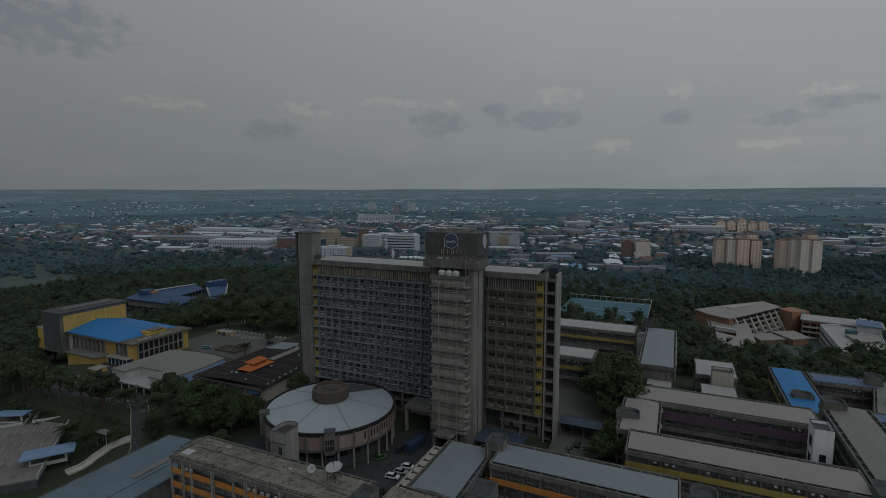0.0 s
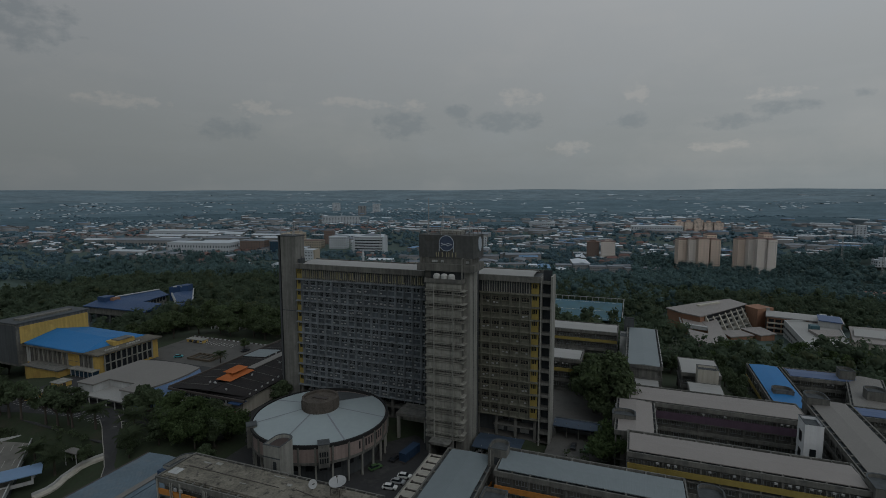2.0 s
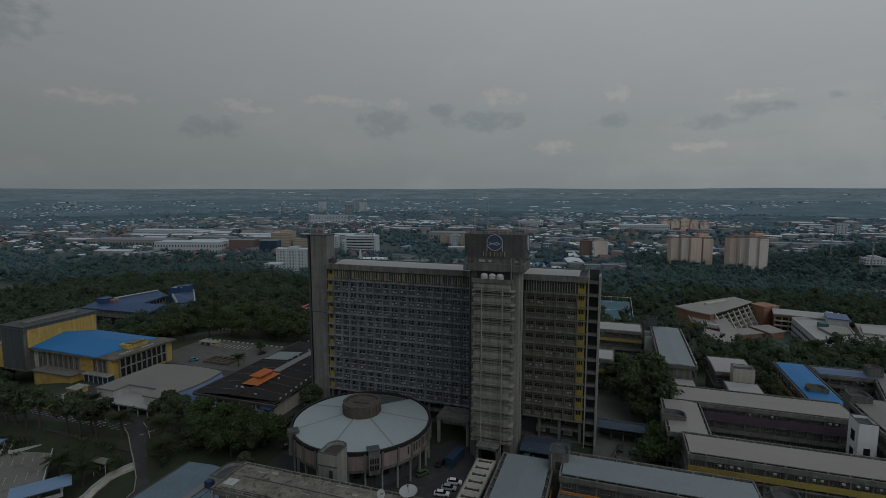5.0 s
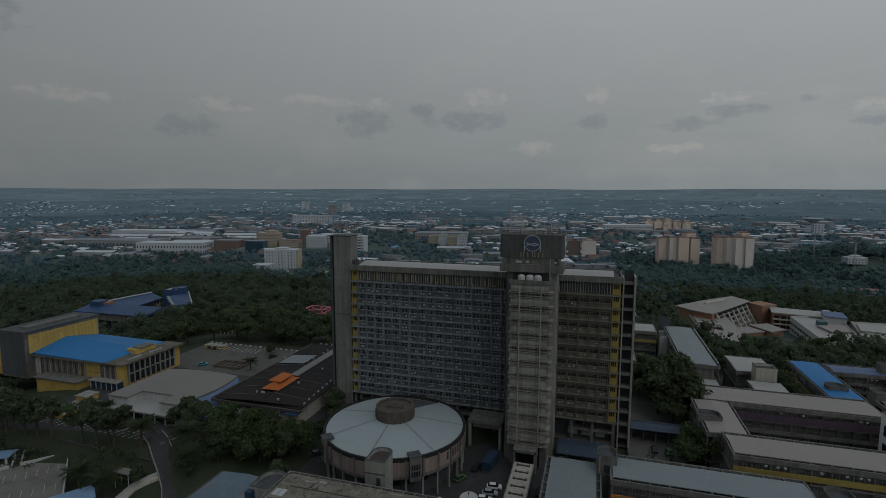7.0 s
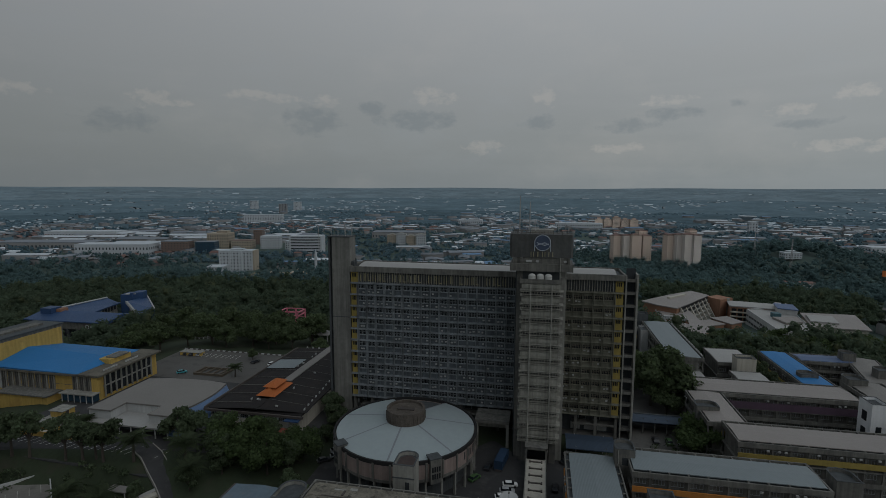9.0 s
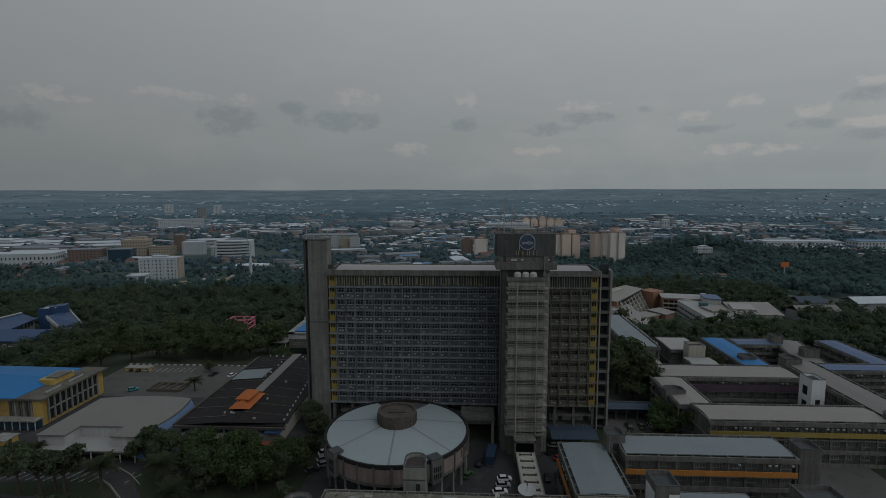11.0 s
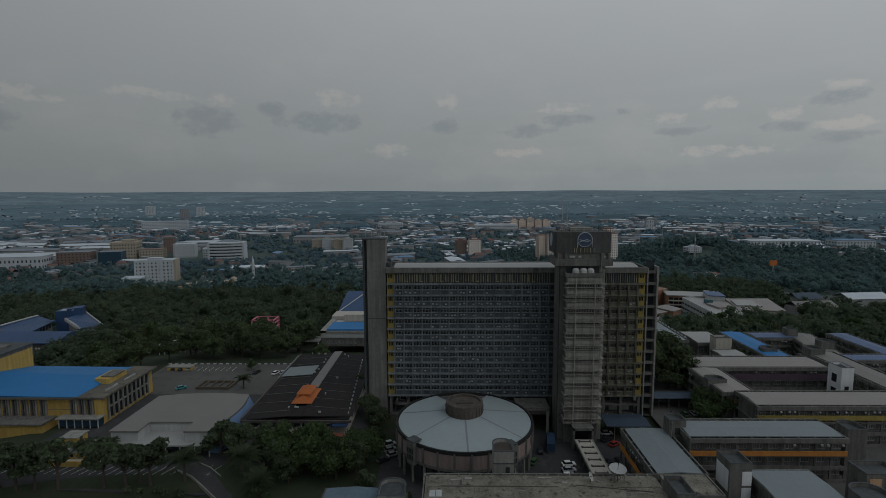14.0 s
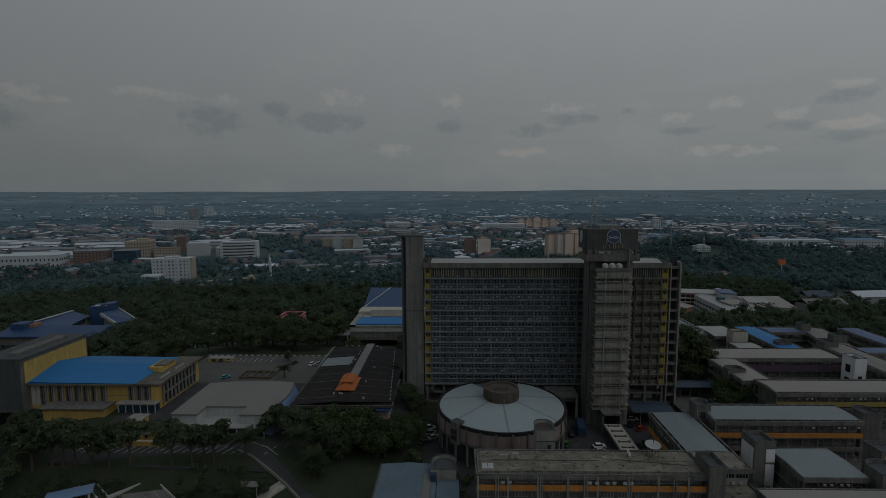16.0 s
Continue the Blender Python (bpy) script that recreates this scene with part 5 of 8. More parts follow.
part("wall", Geo().box(0.8, 31.5, 1.5, 27, 0, 3.4), concrete_dark, cafe)
skirt = Geo()
for (xa, ya), (xb, yb) in zip(arc[:10], arc[1:11]):
    skirt.add([(xa + 0.1, ya, 6.4), (xa + 3.4, ya - 0.6, 0.2), (xb + 3.4, yb - 0.6, 0.2), (xb + 0.1, yb, 6.4), (xa - 0.2, ya, 0.2), (xb - 0.2, yb, 0.2)], [(0, 1, 2, 3), (0, 4, 1), (3, 2, 5)])
part("blue_wall", skirt, surface("blue_cladding", (0.12, 0.19, 0.32), 0.6, 0.2, 0.2, 1.5), cafe, "raked blue clad wall under the curved edge")
part("blue_canopy", Geo().box(34.4, 38.2, -1.0, 6.0, 3.0, 3.3), roof_navy, cafe)
for k in range(8):
    part("post", Geo().box(0.2 + 4.5 * k, 0.5 + 4.5 * k, -2.2, -1.9, 0, 3.2), white_paint, cafe)

# ---- dark roofed canteen with orange lantern roof ----
can = thing("dark_roof_canteen", "sprawling low building with dark brown sheet roof", "building", -110.0, -2.0, 0)
part("wall", Geo().box(0.6, 33, 0.6, 62, 0, 6.2), cream_wall, can)
part("roof", Geo().add([(0, -0.6, 6.4), (14.5, -0.6, 7.6), (14.5, 66, 7.6), (0, 66, 6.4)], [(0, 1, 2, 3)]).add([(18, -0.6, 7.6), (35, 2, 6.4), (29, 66, 6.4), (18, 66, 7.6)], [(0, 1, 2, 3)]).box(0.2, 34, 0.2, 64, 5.9, 6.3), roof_dark, can, "dark brown sheet roof with pale battens")
part("ridge_roof", Geo().box(14.5, 18, 24, 67, 7.6, 7.9), roof_taupe, can, "long pale ridge deck")
part("pale_roof", Geo().add([(-0.8, 38, 6.62), (12, 38, 7.6), (12, 49, 7.6), (-0.8, 49, 6.62)], [(0, 1, 2, 3)]), roof_bluegrey, can)
part("front_roof", Geo().box(14.0, 18.4, -0.6, 7.5, 7.3, 7.7), roof_dark, can)
part("edge_beam", Geo().box(-1.0, -0.5, -0.8, 66, 6.0, 6.9).box(-1, 35, -1.2, -0.6, 5.6, 6.4), metal_dark, can)
part("white_edge", Geo().box(-1.9, -1.0, 38, 66, 6.0, 6.3), roof_bluegrey, can)
orange = part("lantern_roof", Geo().hip(12.4, 19.6, 9.0, 22.6, 7.8, 9.8), roof_orange, can, "orange tiled lantern roof")
part("upper_roof", Geo().box(14.2, 17.8, 12.6, 19.4, 9.0, 9.9).hip(13.4, 18.6, 11.8, 20.2, 9.9, 11.3), roof_orange, orange)
for k in range(8):
    part("roof_batten", Geo().tube((-0.5, 4 + 8 * k, 6.5), (14, 4 + 8 * k, 7.7), 0.08), concrete, can)
pil = Geo().box(-0.2, 0.2, 0, 0.4, 0, 6).mesh("pilaster", white_paint)
for k in range(9):
    w = piece("window", wing_win, can, 2.6 + 3.5 * k, 0.55, 3.4)
    piece("pane", wing_pane, w)
    piece("pilaster", pil, can, 0.9 + 3.5 * k, 0.2)
for x, y in ((12.5, 6.0), (14.6, 6.2), (15.6, 6.0), (22, 18), (23, 34), (12.6, 40), (13.1, 44), (13.1, 52), (12.9, 56), (22, 60), (20, 63), (8, 64), (5, 64), (11, 64), (24, 2.5)):
    piece("cooling_unit", ac_me, can, x, y, 7.5, wing_rnd.choice((0, 90)))
for k in range(16):
    piece("cooling_unit", ac_me, can, 33.4 - 0.085 * (4 + 3.6 * k), 4 + 3.6 * k, 6.45, 90)
    if k % 2:
        part("roof_batten", Geo().tube((19, 4 + 3.6 * k, 7.6), (32.5 - 0.3 * k, 4 + 3.6 * k, 6.55), 0.05), concrete, can)
part("blue_awning", Geo().box(29, 34, -2.5, 1.5, 5.0, 5.3), roof_navy, can)
part("red_awning", Geo().box(28.5, 33, -6.5, -3.0, 2.8, 3.1).tube((28.8, -6, 0), (28.8, -6, 2.8), 0.1).tube((32.6, -6, 0), (32.6, -6, 2.8), 0.1), surface("red_brown_awning", (0.20, 0.06, 0.04), 0.8, 0.2, 0.3, 2.0), can)

# ---- hall behind with blue roof ----
hall = thing("rear_sports_hall", "long hall with pale walls, bright and navy blue roofs", "hall", -112.0, 105.0, -2)
part("wall", Geo().box(0, 40, 0, 100, 0, 7.2), concrete, hall)
part("upper_wall", Geo().box(-0.2, 40.2, -0.4, 26, 4.8, 7.8), white_paint, hall)
part("front_roof", Geo().box(3, 40, 1, 17, 7.8, 9.0), roof_blue, hall, "bright blue roof")
part("parapet", Geo().box(-0.5, 40.5, -0.8, 0.4, 7.6, 8.4).box(-0.5, 3.0, -0.8, 28, 7.6, 8.4), concrete_pale, hall)
part("plant_room", Geo().box(8, 40, 22, 26, 8, 12).box(-0.4, 40, 27, 40, 7.0, 9.8), cream_wall, hall)
part("rear_roof", Geo().gable(0, 60, 42, 104, 8.5, 16, "x"), roof_navy, hall, "navy pitched roof with pale hips")
part("roof_hip", Geo().tube((0, 42, 8.8), (14, 73, 16.2), 0.35).tube((30, 42, 8.8), (36, 73, 16.2), 0.35), white_paint, hall)
for k in range(5):
    w = piece("window", wing_win, hall, 3.4 + 3.6 * k, -0.02, 1.6)
    piece("pane", wing_pane, w)
part("porch", Geo().box(-12, 0, -4, 8, 3.6, 4.2).box(-11.5, -11, -3.5, -3, 0, 3.6).box(-1.0, -0.5, -3.5, -3, 0, 3.6), roof_white, hall)

# ---- blue-roofed faculty on the left ----
fac = thing("blue_roof_faculty", "faculty building round a court with navy pitched roofs and grey walls", "building", -296.0, 112.0, -13)


def fac_solid(name, pts, low, high, material, label=""):
    """A solid of the faculty on a plan in the site's metres, with one top height or one for each corner."""
    top = [h + 13 for h in high] if isinstance(high, (list, tuple)) else high + 13
    return part(name, Geo().prism([(x + 296, y - 112) for x, y in pts], low + 13, top), material, fac, label)


def fac_line(name, p, q, r, material):
    return part(name, Geo().tube((p[0] + 296, p[1] - 112, p[2] + 13), (q[0] + 296, q[1] - 112, q[2] + 13), r), material, fac)


fac_solid("front_wall", [(-315, 106.5), (-259, 108), (-259, 118), (-315, 117)], -6.2, -1.3, concrete)
fac_solid("front_roof", [(-316.5, 105), (-257.5, 106.6), (-258.5, 121), (-317, 119.5)], -1.5, [-0.9, -0.9, 1.9, 1.9], roof_navy, "navy front roof rising to the court")
# A near-black solid stands for the shade under the front wing.
fac_solid("undercroft", [(-312, 112), (-262, 113), (-262, 118), (-312, 117)], -13, -6.2, void_mat)
for k in range(9):
    x = -314 + 6.7 * k
    fac_solid("pier", [(x, 107.2), (x + 0.9, 107.2), (x + 0.9, 108.2), (x, 108.2)], -13.5, -6.2, concrete_dark)
fac_solid("sign_panel", [(-274, 106.7), (-263.5, 107.0), (-263.5, 107.2), (-274, 106.9)], -5.6, -2.2, metal_dark)
ring = Geo()
for i in range(14):
    a0, a1 = 2 * math.pi * i / 14, 2 * math.pi * (i + 1) / 14
    ring.tube((24.8 + 1.2 * math.cos(a0), -5.45, 9.1 + 1.2 * math.sin(a0)), (24.8 + 1.2 * math.cos(a1), -5.45, 9.1 + 1.2 * math.sin(a1)), 0.16, n=5)
part("sign_mark", ring.box(27.0, 29.6, -5.4, -5.2, 8.7, 9.5), white_paint, fac)
fac_solid("roof_house", [(-313, 113.5), (-305, 113.5), (-305, 121), (-313, 121)], -1.5, 4.2, roof_navy)
fac_solid("roof_house", [(-304.9, 117), (-301.5, 117), (-301.5, 122.5), (-304.9, 122.5)], -1.5, 3.2, brick_red)
fac_solid("left_wall", [(-309.5, 121), (-292, 121), (-306.5, 166), (-318, 166)], -13, -3.6, concrete_pale)
fac_solid("left_roof", [(-311, 119.5), (-290, 120.5), (-305.2, 168), (-318.5, 170)], -3.6, [1.8, -2.0, -4.4, -1.2], roof_navy, "navy roof falling to the court")
fac_line("ridge_parapet", (-310.9, 121, 2.2), (-318.2, 169.5, -0.7), 0.55, white_paint)
for k in range(11):
    q0 = 0.06 + 0.084 * k
    x, y = -292 - 14.5 * q0, 121 + 45 * q0
    fac_solid("window", [(x - 0.2, y), (x + 0.25, y), (x - 0.55, y + 2.4), (x - 1.0, y + 2.4)], -7.4, -4.6, glass_mat)
fac_solid("tower_room", [(-306, 169), (-297.5, 171), (-300, 182), (-308, 180)], -13, 2.0, roof_navy)
fac_solid("tower_wall", [(-299.2, 170.5), (-292.5, 175.5), (-295.5, 183), (-301, 181)], -13, 3.2, roof_navy)
fac_solid("tower_cap", [(-303, 170), (-296, 172.4), (-296.8, 175.2), (-303.7, 173.2)], 2.0, 2.6, white_paint)
fac_solid("right_wall", [(-290, 159.5), (-271.5, 146), (-263, 151), (-298, 186)], -14, -3.2, concrete_pale)
fac_solid("right_roof", [(-291, 158.5), (-271.5, 144.5), (-261.5, 151), (-299, 187)], -3.4, [0.0, -3.0, -2.4, -2.4], roof_navy, "navy roof with white stepped edges")
fac_line("hip_edge", (-298.6, 186.6, -2.0), (-261.8, 150.8, -2.0), 0.5, white_paint)
for k in range(9):
    q0 = (k + 0.3) / 9
    x, y, z = -291 + 19.5 * q0, 158.5 - 14 * q0, 0.1 - 3.0 * q0
    fac_solid("edge_block", [(x - 0.7, y - 0.6), (x + 0.7, y - 1.6), (x + 1.3, y - 0.6), (x, y + 0.3)], z - 1.6, z + 0.5, white_paint)
fac_solid("end_block", [(-277, 139), (-261, 141), (-261, 150.5), (-271, 144)], -14, -3.6, roof_navy)
fac_solid("low_roof", [(-290, 121), (-259, 121), (-266, 138.5), (-291, 146)], -14, -8.6, concrete_pale)
fac_solid("court_canopy", [(-294, 140), (-284, 142), (-286, 150), (-296, 148)], -8.6, -7.2, void_mat)

# ---- terracotta faculty on the slope ----
red = thing("terracotta_faculty", "terracotta building with pale flat roofs and raked fins", "building", 80.0, 236.0, -20)


def shrink(pts, k):
    cx, cy = sum(q[0] for q in pts) / len(pts), sum(q[1] for q in pts) / len(pts)
    return [(cx + (x - cx) * k, cy + (y - cy) * k) for x, y in pts]


main = [(-3.5, 25), (5, 13), (17, 4), (29, 20), (54.8, 59), (45.5, 76), (19.7, 51)]
part("wall", Geo().prism(shrink(main, 0.96), 0, 14.4), brick_red, red)
part("roof", Geo().prism(main, 14.4, 15.2), roof_pink, red)
part("roof_vent", Geo().prism([(18, 38), (20, 36.5), (36, 54), (34, 55.5)], 15.2, 16.4), cream_wall, red)
for k in range(8):
    q = k / 7
    x, y = 21 + 33 * q, 9 + 49 * q
    part("raked_fin", Geo().add([(x - 0.35, y - 0.5, 15.0), (x + 0.35, y + 0.5, 15.0), (x + 7.7, y - 4.0, 0), (x + 7.0, y - 5.0, 0), (x - 0.35, y - 0.5, 0), (x + 0.35, y + 0.5, 0)],
                                [(0, 3, 2, 1), (0, 4, 3), (1, 2, 5), (4, 5, 2, 3)]), cream_wall, red)
for k in range(4):
    z, o4 = 2.2 + 3.2 * k, 5.4 - 1.55 * k
    part("terrace", Geo().prism([(21, 9), (21 + o4, 9 - o4 * 0.6), (54 + o4, 58 - o4 * 0.6), (54, 58)], z, z + 0.9), concrete_pale, red)
    part("dark_glazing", Geo().prism([(20.5, 9.3), (21.6 + o4 * 0.5, 9 - o4 * 0.3), (54 + o4 * 0.5, 58 - o4 * 0.3), (53.5, 58.3)], z + 0.9, z + 3.1), glass_mat, red)
part("end_block", Geo().prism([(52, 56), (59, 45), (71, 54), (63, 65)], 0, 14.6), brick_red, red)
part("end_strip", Geo().prism([(65.6, 49.8), (68.2, 51.7), (67.7, 52.5), (65.1, 50.6)], 0, 14.9), concrete_pale, red)
strip_a = [(18, 14), (29, 20), (28, -35), (17, -58), (11, -50), (19, -22), (20, -8)]
part("front_hall", Geo().prism(shrink(strip_a, 0.95), 0, 10.4), brick_red, red)
part("front_roof", Geo().prism(strip_a, 10.4, 11.0), roof_pink, red)
part("front_hall", Geo().prism([(7, 16), (7, -4), (20, -8), (18, 14)], 0, 10.0), brick_red, red)
part("front_roof", Geo().prism([(6.5, 17), (6.5, -4), (20, -8.2), (18, 15)], 10.0, 10.7), roof_pink, red)
part("white_fascia", Geo().prism([(6, -4.5), (6, -7), (20, -11), (20, -8.5)], 9.2, 11.6), white_paint, red)
part("side_lobe", Geo().prism([(8, -14), (8, -30), (12, -48), (19, -22)], 0, 10.2), roof_pink, red)
for k in range(9):
    part("cooling_unit", Geo().box(4.6, 5.6, 14 - 5.2 * k, 15.4 - 5.2 * k, 10.0, 11.0), unit_mat, red)
part("low_hall", Geo().prism([(43.5, 13), (52, -3), (61.5, 5), (56, 20)], 0, 6.6), brick_red, red)
part("low_roof", Geo().prism([(42.5, 13), (51.8, -4), (62.5, 5), (56.3, 21)], 6.6, 7.2), roof_pink, red)
part("low_hall", Geo().prism([(30, 4), (34, -9), (48, 0), (42, 11)], 0, 5.6), brick_red, red)
part("low_roof", Geo().prism([(29, 4), (33.6, -10), (49, 0), (42.2, 12)], 5.6, 6.2), roof_pink, red)
rw = part("rear_wing", Geo().box(0, 42, 0, 18, 0, 12.2), brick_red, red)
rw.matrix_basis = pose(62.7, 32.8, 0, 0, 0, -12)
part("rear_roof", Geo().box(-1, 43, -1, 19, 12.2, 13.0), roof_white, rw)
for z in (1.6, 5.2, 8.6):
    part("gallery_slab", Geo().box(0, 42, -1.1, 0, z - 0.9, z), cream_wall, rw)
    for k in range(10):
        part("window", Geo().box(0.8 + 4.1 * k, 4.0 + 4.1 * k, -0.12, 0.02, z + 0.2, z + 2.2), glass_mat, rw)
part("roof_dish", Geo().box(30, 34, 6, 10, 13, 16).tube((35, 6, 13), (37, 5, 16), 1.2), white_paint, rw)
lab = thing("white_laboratory_block", "white flat-roofed laboratory building with stepped decks", "building", 148.0, 205.0, -20)
lp = [(0, -10), (23, 2), (29, 33), (36, 67), (3, 56)]
part("wall", Geo().prism(lp, 0, 11.4), white_paint, lab)
part("roof", Geo().prism(shrink(lp, 0.97), 11.4, 11.7), roof_white, lab)
part("parapet", Geo().wallring(lp, shrink(lp, 0.96), 11.4, 12.5), white_paint, lab)
part("upper_deck", Geo().prism([(12, 14), (24, 18), (27, 33), (10, 30)], 11.7, 13.2), roof_pink, lab)
part("penthouse", Geo().prism([(20, 46), (31, 42), (35, 60), (24, 63)], 11.7, 15.6), white_paint, lab)
part("penthouse_roof", Geo().prism([(19.5, 45.5), (31.5, 41.3), (35.7, 60.5), (23.7, 63.8)], 15.6, 16.2), roof_slateblue, lab)
part("plant_tank", Geo().box(12, 17, 33, 38, 11.7, 14.8), surface("teal_box", (0.05, 0.11, 0.13), 0.6, 0.2), lab)
part("lower_wing", Geo().prism([(31, 20), (62, 16), (76, 60), (42, 60)], 0, 9.6), cream_wall, lab)
part("lower_roof", Geo().prism([(30, 19), (63, 15), (77, 61), (41, 61)], 9.6, 10.3), roof_pink, lab)
part("lower_roof", Geo().prism([(34, 30), (50, 27), (56, 48), (40, 50)], 10.3, 11.5), roof_white, lab)
for z in (3.4, 7.4):
    for k in range(6):
        q0, q1 = (k + 0.1) / 6, (k + 0.9) / 6
        part("ribbon_window", Geo().add([(23 * q0, -10.06 + 12 * q0, z), (23 * q1, -10.06 + 12 * q1, z), (23 * q1, -10.06 + 12 * q1, z + 1.5), (23 * q0, -10.06 + 12 * q0, z + 1.5)], [(0, 1, 2, 3)]), glass_mat, lab)
    for k in range(12):
        q0, q1 = (k + 0.1) / 12, (k + 0.9) / 12
        part("ribbon_window", Geo().add([(3 * q0 - 0.06, -10 + 66 * q0, z), (3 * q0 - 0.06, -10 + 66 * q0, z + 1.5), (3 * q1 - 0.06, -10 + 66 * q1, z + 1.5), (3 * q1 - 0.06, -10 + 66 * q1, z)], [(0, 1, 2, 3)]), glass_mat, lab)
# sports court
court = thing("sports_court", "blue-green sports court with pale fence", "court", 14.0, 258.0, -10.6)
part("court_floor", Geo().box(-30, 32, -30, 34, 0, 0.4), surface("teal_court", (0.055, 0.125, 0.16), 0.8, 0.25, 0.05, 0.6, stain=(0.06, 0.10, 0.085)), court)
part("court_line", Geo().box(-26, 28, -0.2, 0.2, 0.4, 0.42).box(-26, 28, -26, -25.6, 0.4, 0.42).box(-26, 28, 29.6, 30, 0.4, 0.42), line_mat, court)
part("fence_rail", Geo().tube((-31, 35, 3.4), (33, 35, 3.4), 0.2).tube((33, -31, 3.4), (33, 35, 3.4), 0.2), white_paint, court)
for k in range(14):
    part("fence_post", Geo().tube((-31 + 4.9 * k, 35, 0), (-31 + 4.9 * k, 35, 3.5), 0.14), white_paint, court)
# pink open structure in the woods
pk = thing("pink_frame_tower", "pink painted open concrete frame among trees", "structure", -158.0, 149.0, -11)
pk.scale = (1.8, 1.3, 1.12)
pinkm = surface("pink_paint", (0.50, 0.17, 0.21), 0.8, 0.2, 0.2, 1.5)
for xx in (-5, 0, 5):
    for yy in (-4, 4):
        part("post", Geo().box(xx * 0.7 - 0.3, xx * 0.7 + 0.3, yy - 0.3, yy + 0.3, 0, 12), pinkm, pk)
for z in (7.0, 9.6, 11.6):
    part("ring_beam", Geo().box(-3.9, 3.9, -4.3, -3.8, z, z + 0.4).box(-3.9, 3.9, 3.8, 4.3, z, z + 0.4).box(-3.9, -3.4, -3.8, 3.8, z, z + 0.4).box(3.4, 3.9, -3.8, 3.8, z, z + 0.4), pinkm, pk)


kids = {q.name: [] for q in scene.objects}
for q in scene.objects:
    if q.parent:
        kids[q.parent.name].append(q)


def sink(root, drop=2.5):
    """Carries the feet of a building down to the sunken court."""
    done = set()
    for ob in kids[root.name] + [r for q in kids[root.name] for r in kids[q.name]]:
        if ob.type == "MESH" and ob.data.name not in done and abs(ob.matrix_basis.translation.z) < 0.01:
            done.add(ob.data.name)
            for vert in ob.data.vertices:
                if abs(vert.co.z) < 0.02:
                    vert.co.z = -drop


for root in [tower_block, rotunda, near_block, annex, entrance_porch, shed] + [q for q in scene.objects if q.name.split(".")[0] in ("teaching_wing", "stair_block") and abs(q.matrix_basis.translation.z) < 0.01]:
    sink(root)

# ---- land ----
def smooth(a, b, v):
    t = np.clip((v - a) / (b - a), 0, 1)
    return t * t * (3 - 2 * t)


def land(x, y):
    """Height of the ground: the campus stands on a plateau, the plain lies lower; past 2200 m the land is raised to fit
    the camera's horizon.
    """
    x, y = np.asarray(x, float), np.asarray(y, float)
    dx = np.maximum(np.maximum(-175 - x, x - 98), 0)
    dy = np.maximum(y - 70, 0)
    d = np.hypot(dx, dy)
    z = -11 * smooth(0, 70, d) - 11 * smooth(70, 260, d) - 28 * smooth(230, 640, d)
    z = z + 33 * np.exp(-(((x - 404) / 95) ** 2 + ((y - 760) / 115) ** 2)) + 12 * np.exp(-(((x - 560) / 170) ** 2 + ((y - 860) / 115) ** 2))
    z = z - 2.4 * smooth(-70, -66, x) * smooth(28, 24, x) * smooth(-56, -52, y) * smooth(15, 11, y)
    near_lane = smooth(-122, -110, x)
    z = z - 9.5 * smooth(0, 1, (-30.5 + 9 * near_lane - y) / (5 + 21 * near_lane)) * smooth(-78, -98, x) * smooth(120, -120, -x - 175)
    r = np.hypot(x, y + 100)
    z = z + 5 * np.sin(x / 310 + 1) * np.sin(y / 270) * smooth(700, 1500, r)
    return z + 158 * smooth(2200, 5300, r)


rings = [0, 12, 25, 40, 55, 70, 85, 100, 115, 130, 145, 160, 175, 190, 205, 220, 240, 260, 280, 300, 325, 350, 380, 410, 450, 490, 540, 600, 660, 730, 810, 900, 1000, 1150, 1300] + list(range(1420, 4820, 120))
NS = 144
gv, gf = [(-40.0, -20.0, float(land(-40, -20)))], []
for r in rings[1:]:
    for i in range(NS):
        a = 2 * math.pi * i / NS
        x, y = -40 + r * math.cos(a), -20 + r * math.sin(a)
        gv.append((x, y, float(land(x, y))))
for i in range(NS):
    gf.append((0, 1 + i, 1 + (i + 1) % NS))
for k in range(len(rings) - 2):
    o0 = 1 + k * NS
    for i in range(NS):
        j = (i + 1) % NS
        gf.append((o0 + i, o0 + NS + i, o0 + NS + j, o0 + j))
gg = Geo()
gg.v, gg.f = gv, gf
land_ob = setting("ground", gg, ground_mat, "green and tan ground reaching the horizon, outer rings haze-coloured", True)
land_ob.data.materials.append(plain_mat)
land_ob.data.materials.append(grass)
land_ob.data.materials.append(rise_mat)
land_ob.data.materials.append(rim_mat)
# Past 1500, 2700 and 3600 m the rings take the haze-painted colours.
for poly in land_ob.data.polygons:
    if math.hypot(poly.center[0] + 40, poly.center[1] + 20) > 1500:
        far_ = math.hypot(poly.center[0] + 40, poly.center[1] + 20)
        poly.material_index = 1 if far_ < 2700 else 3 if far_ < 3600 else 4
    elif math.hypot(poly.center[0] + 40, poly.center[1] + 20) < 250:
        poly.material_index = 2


def sheet(name, pts, material, lift, label="", step=None):
    """A flat strip of ground lying on the land; pts anticlockwise."""
    geo = Geo()
    n = len(pts)
    top = [(x, y, float(land(x, y)) + lift) for x, y in pts]
    geo.add(top + [(x, y, z - lift - 0.3) for x, y, z in top], [tuple(range(n))] + [(i, n + i, n + (i + 1) % n, (i + 1) % n) for i in range(n)])
    return setting(name, geo, material, label)


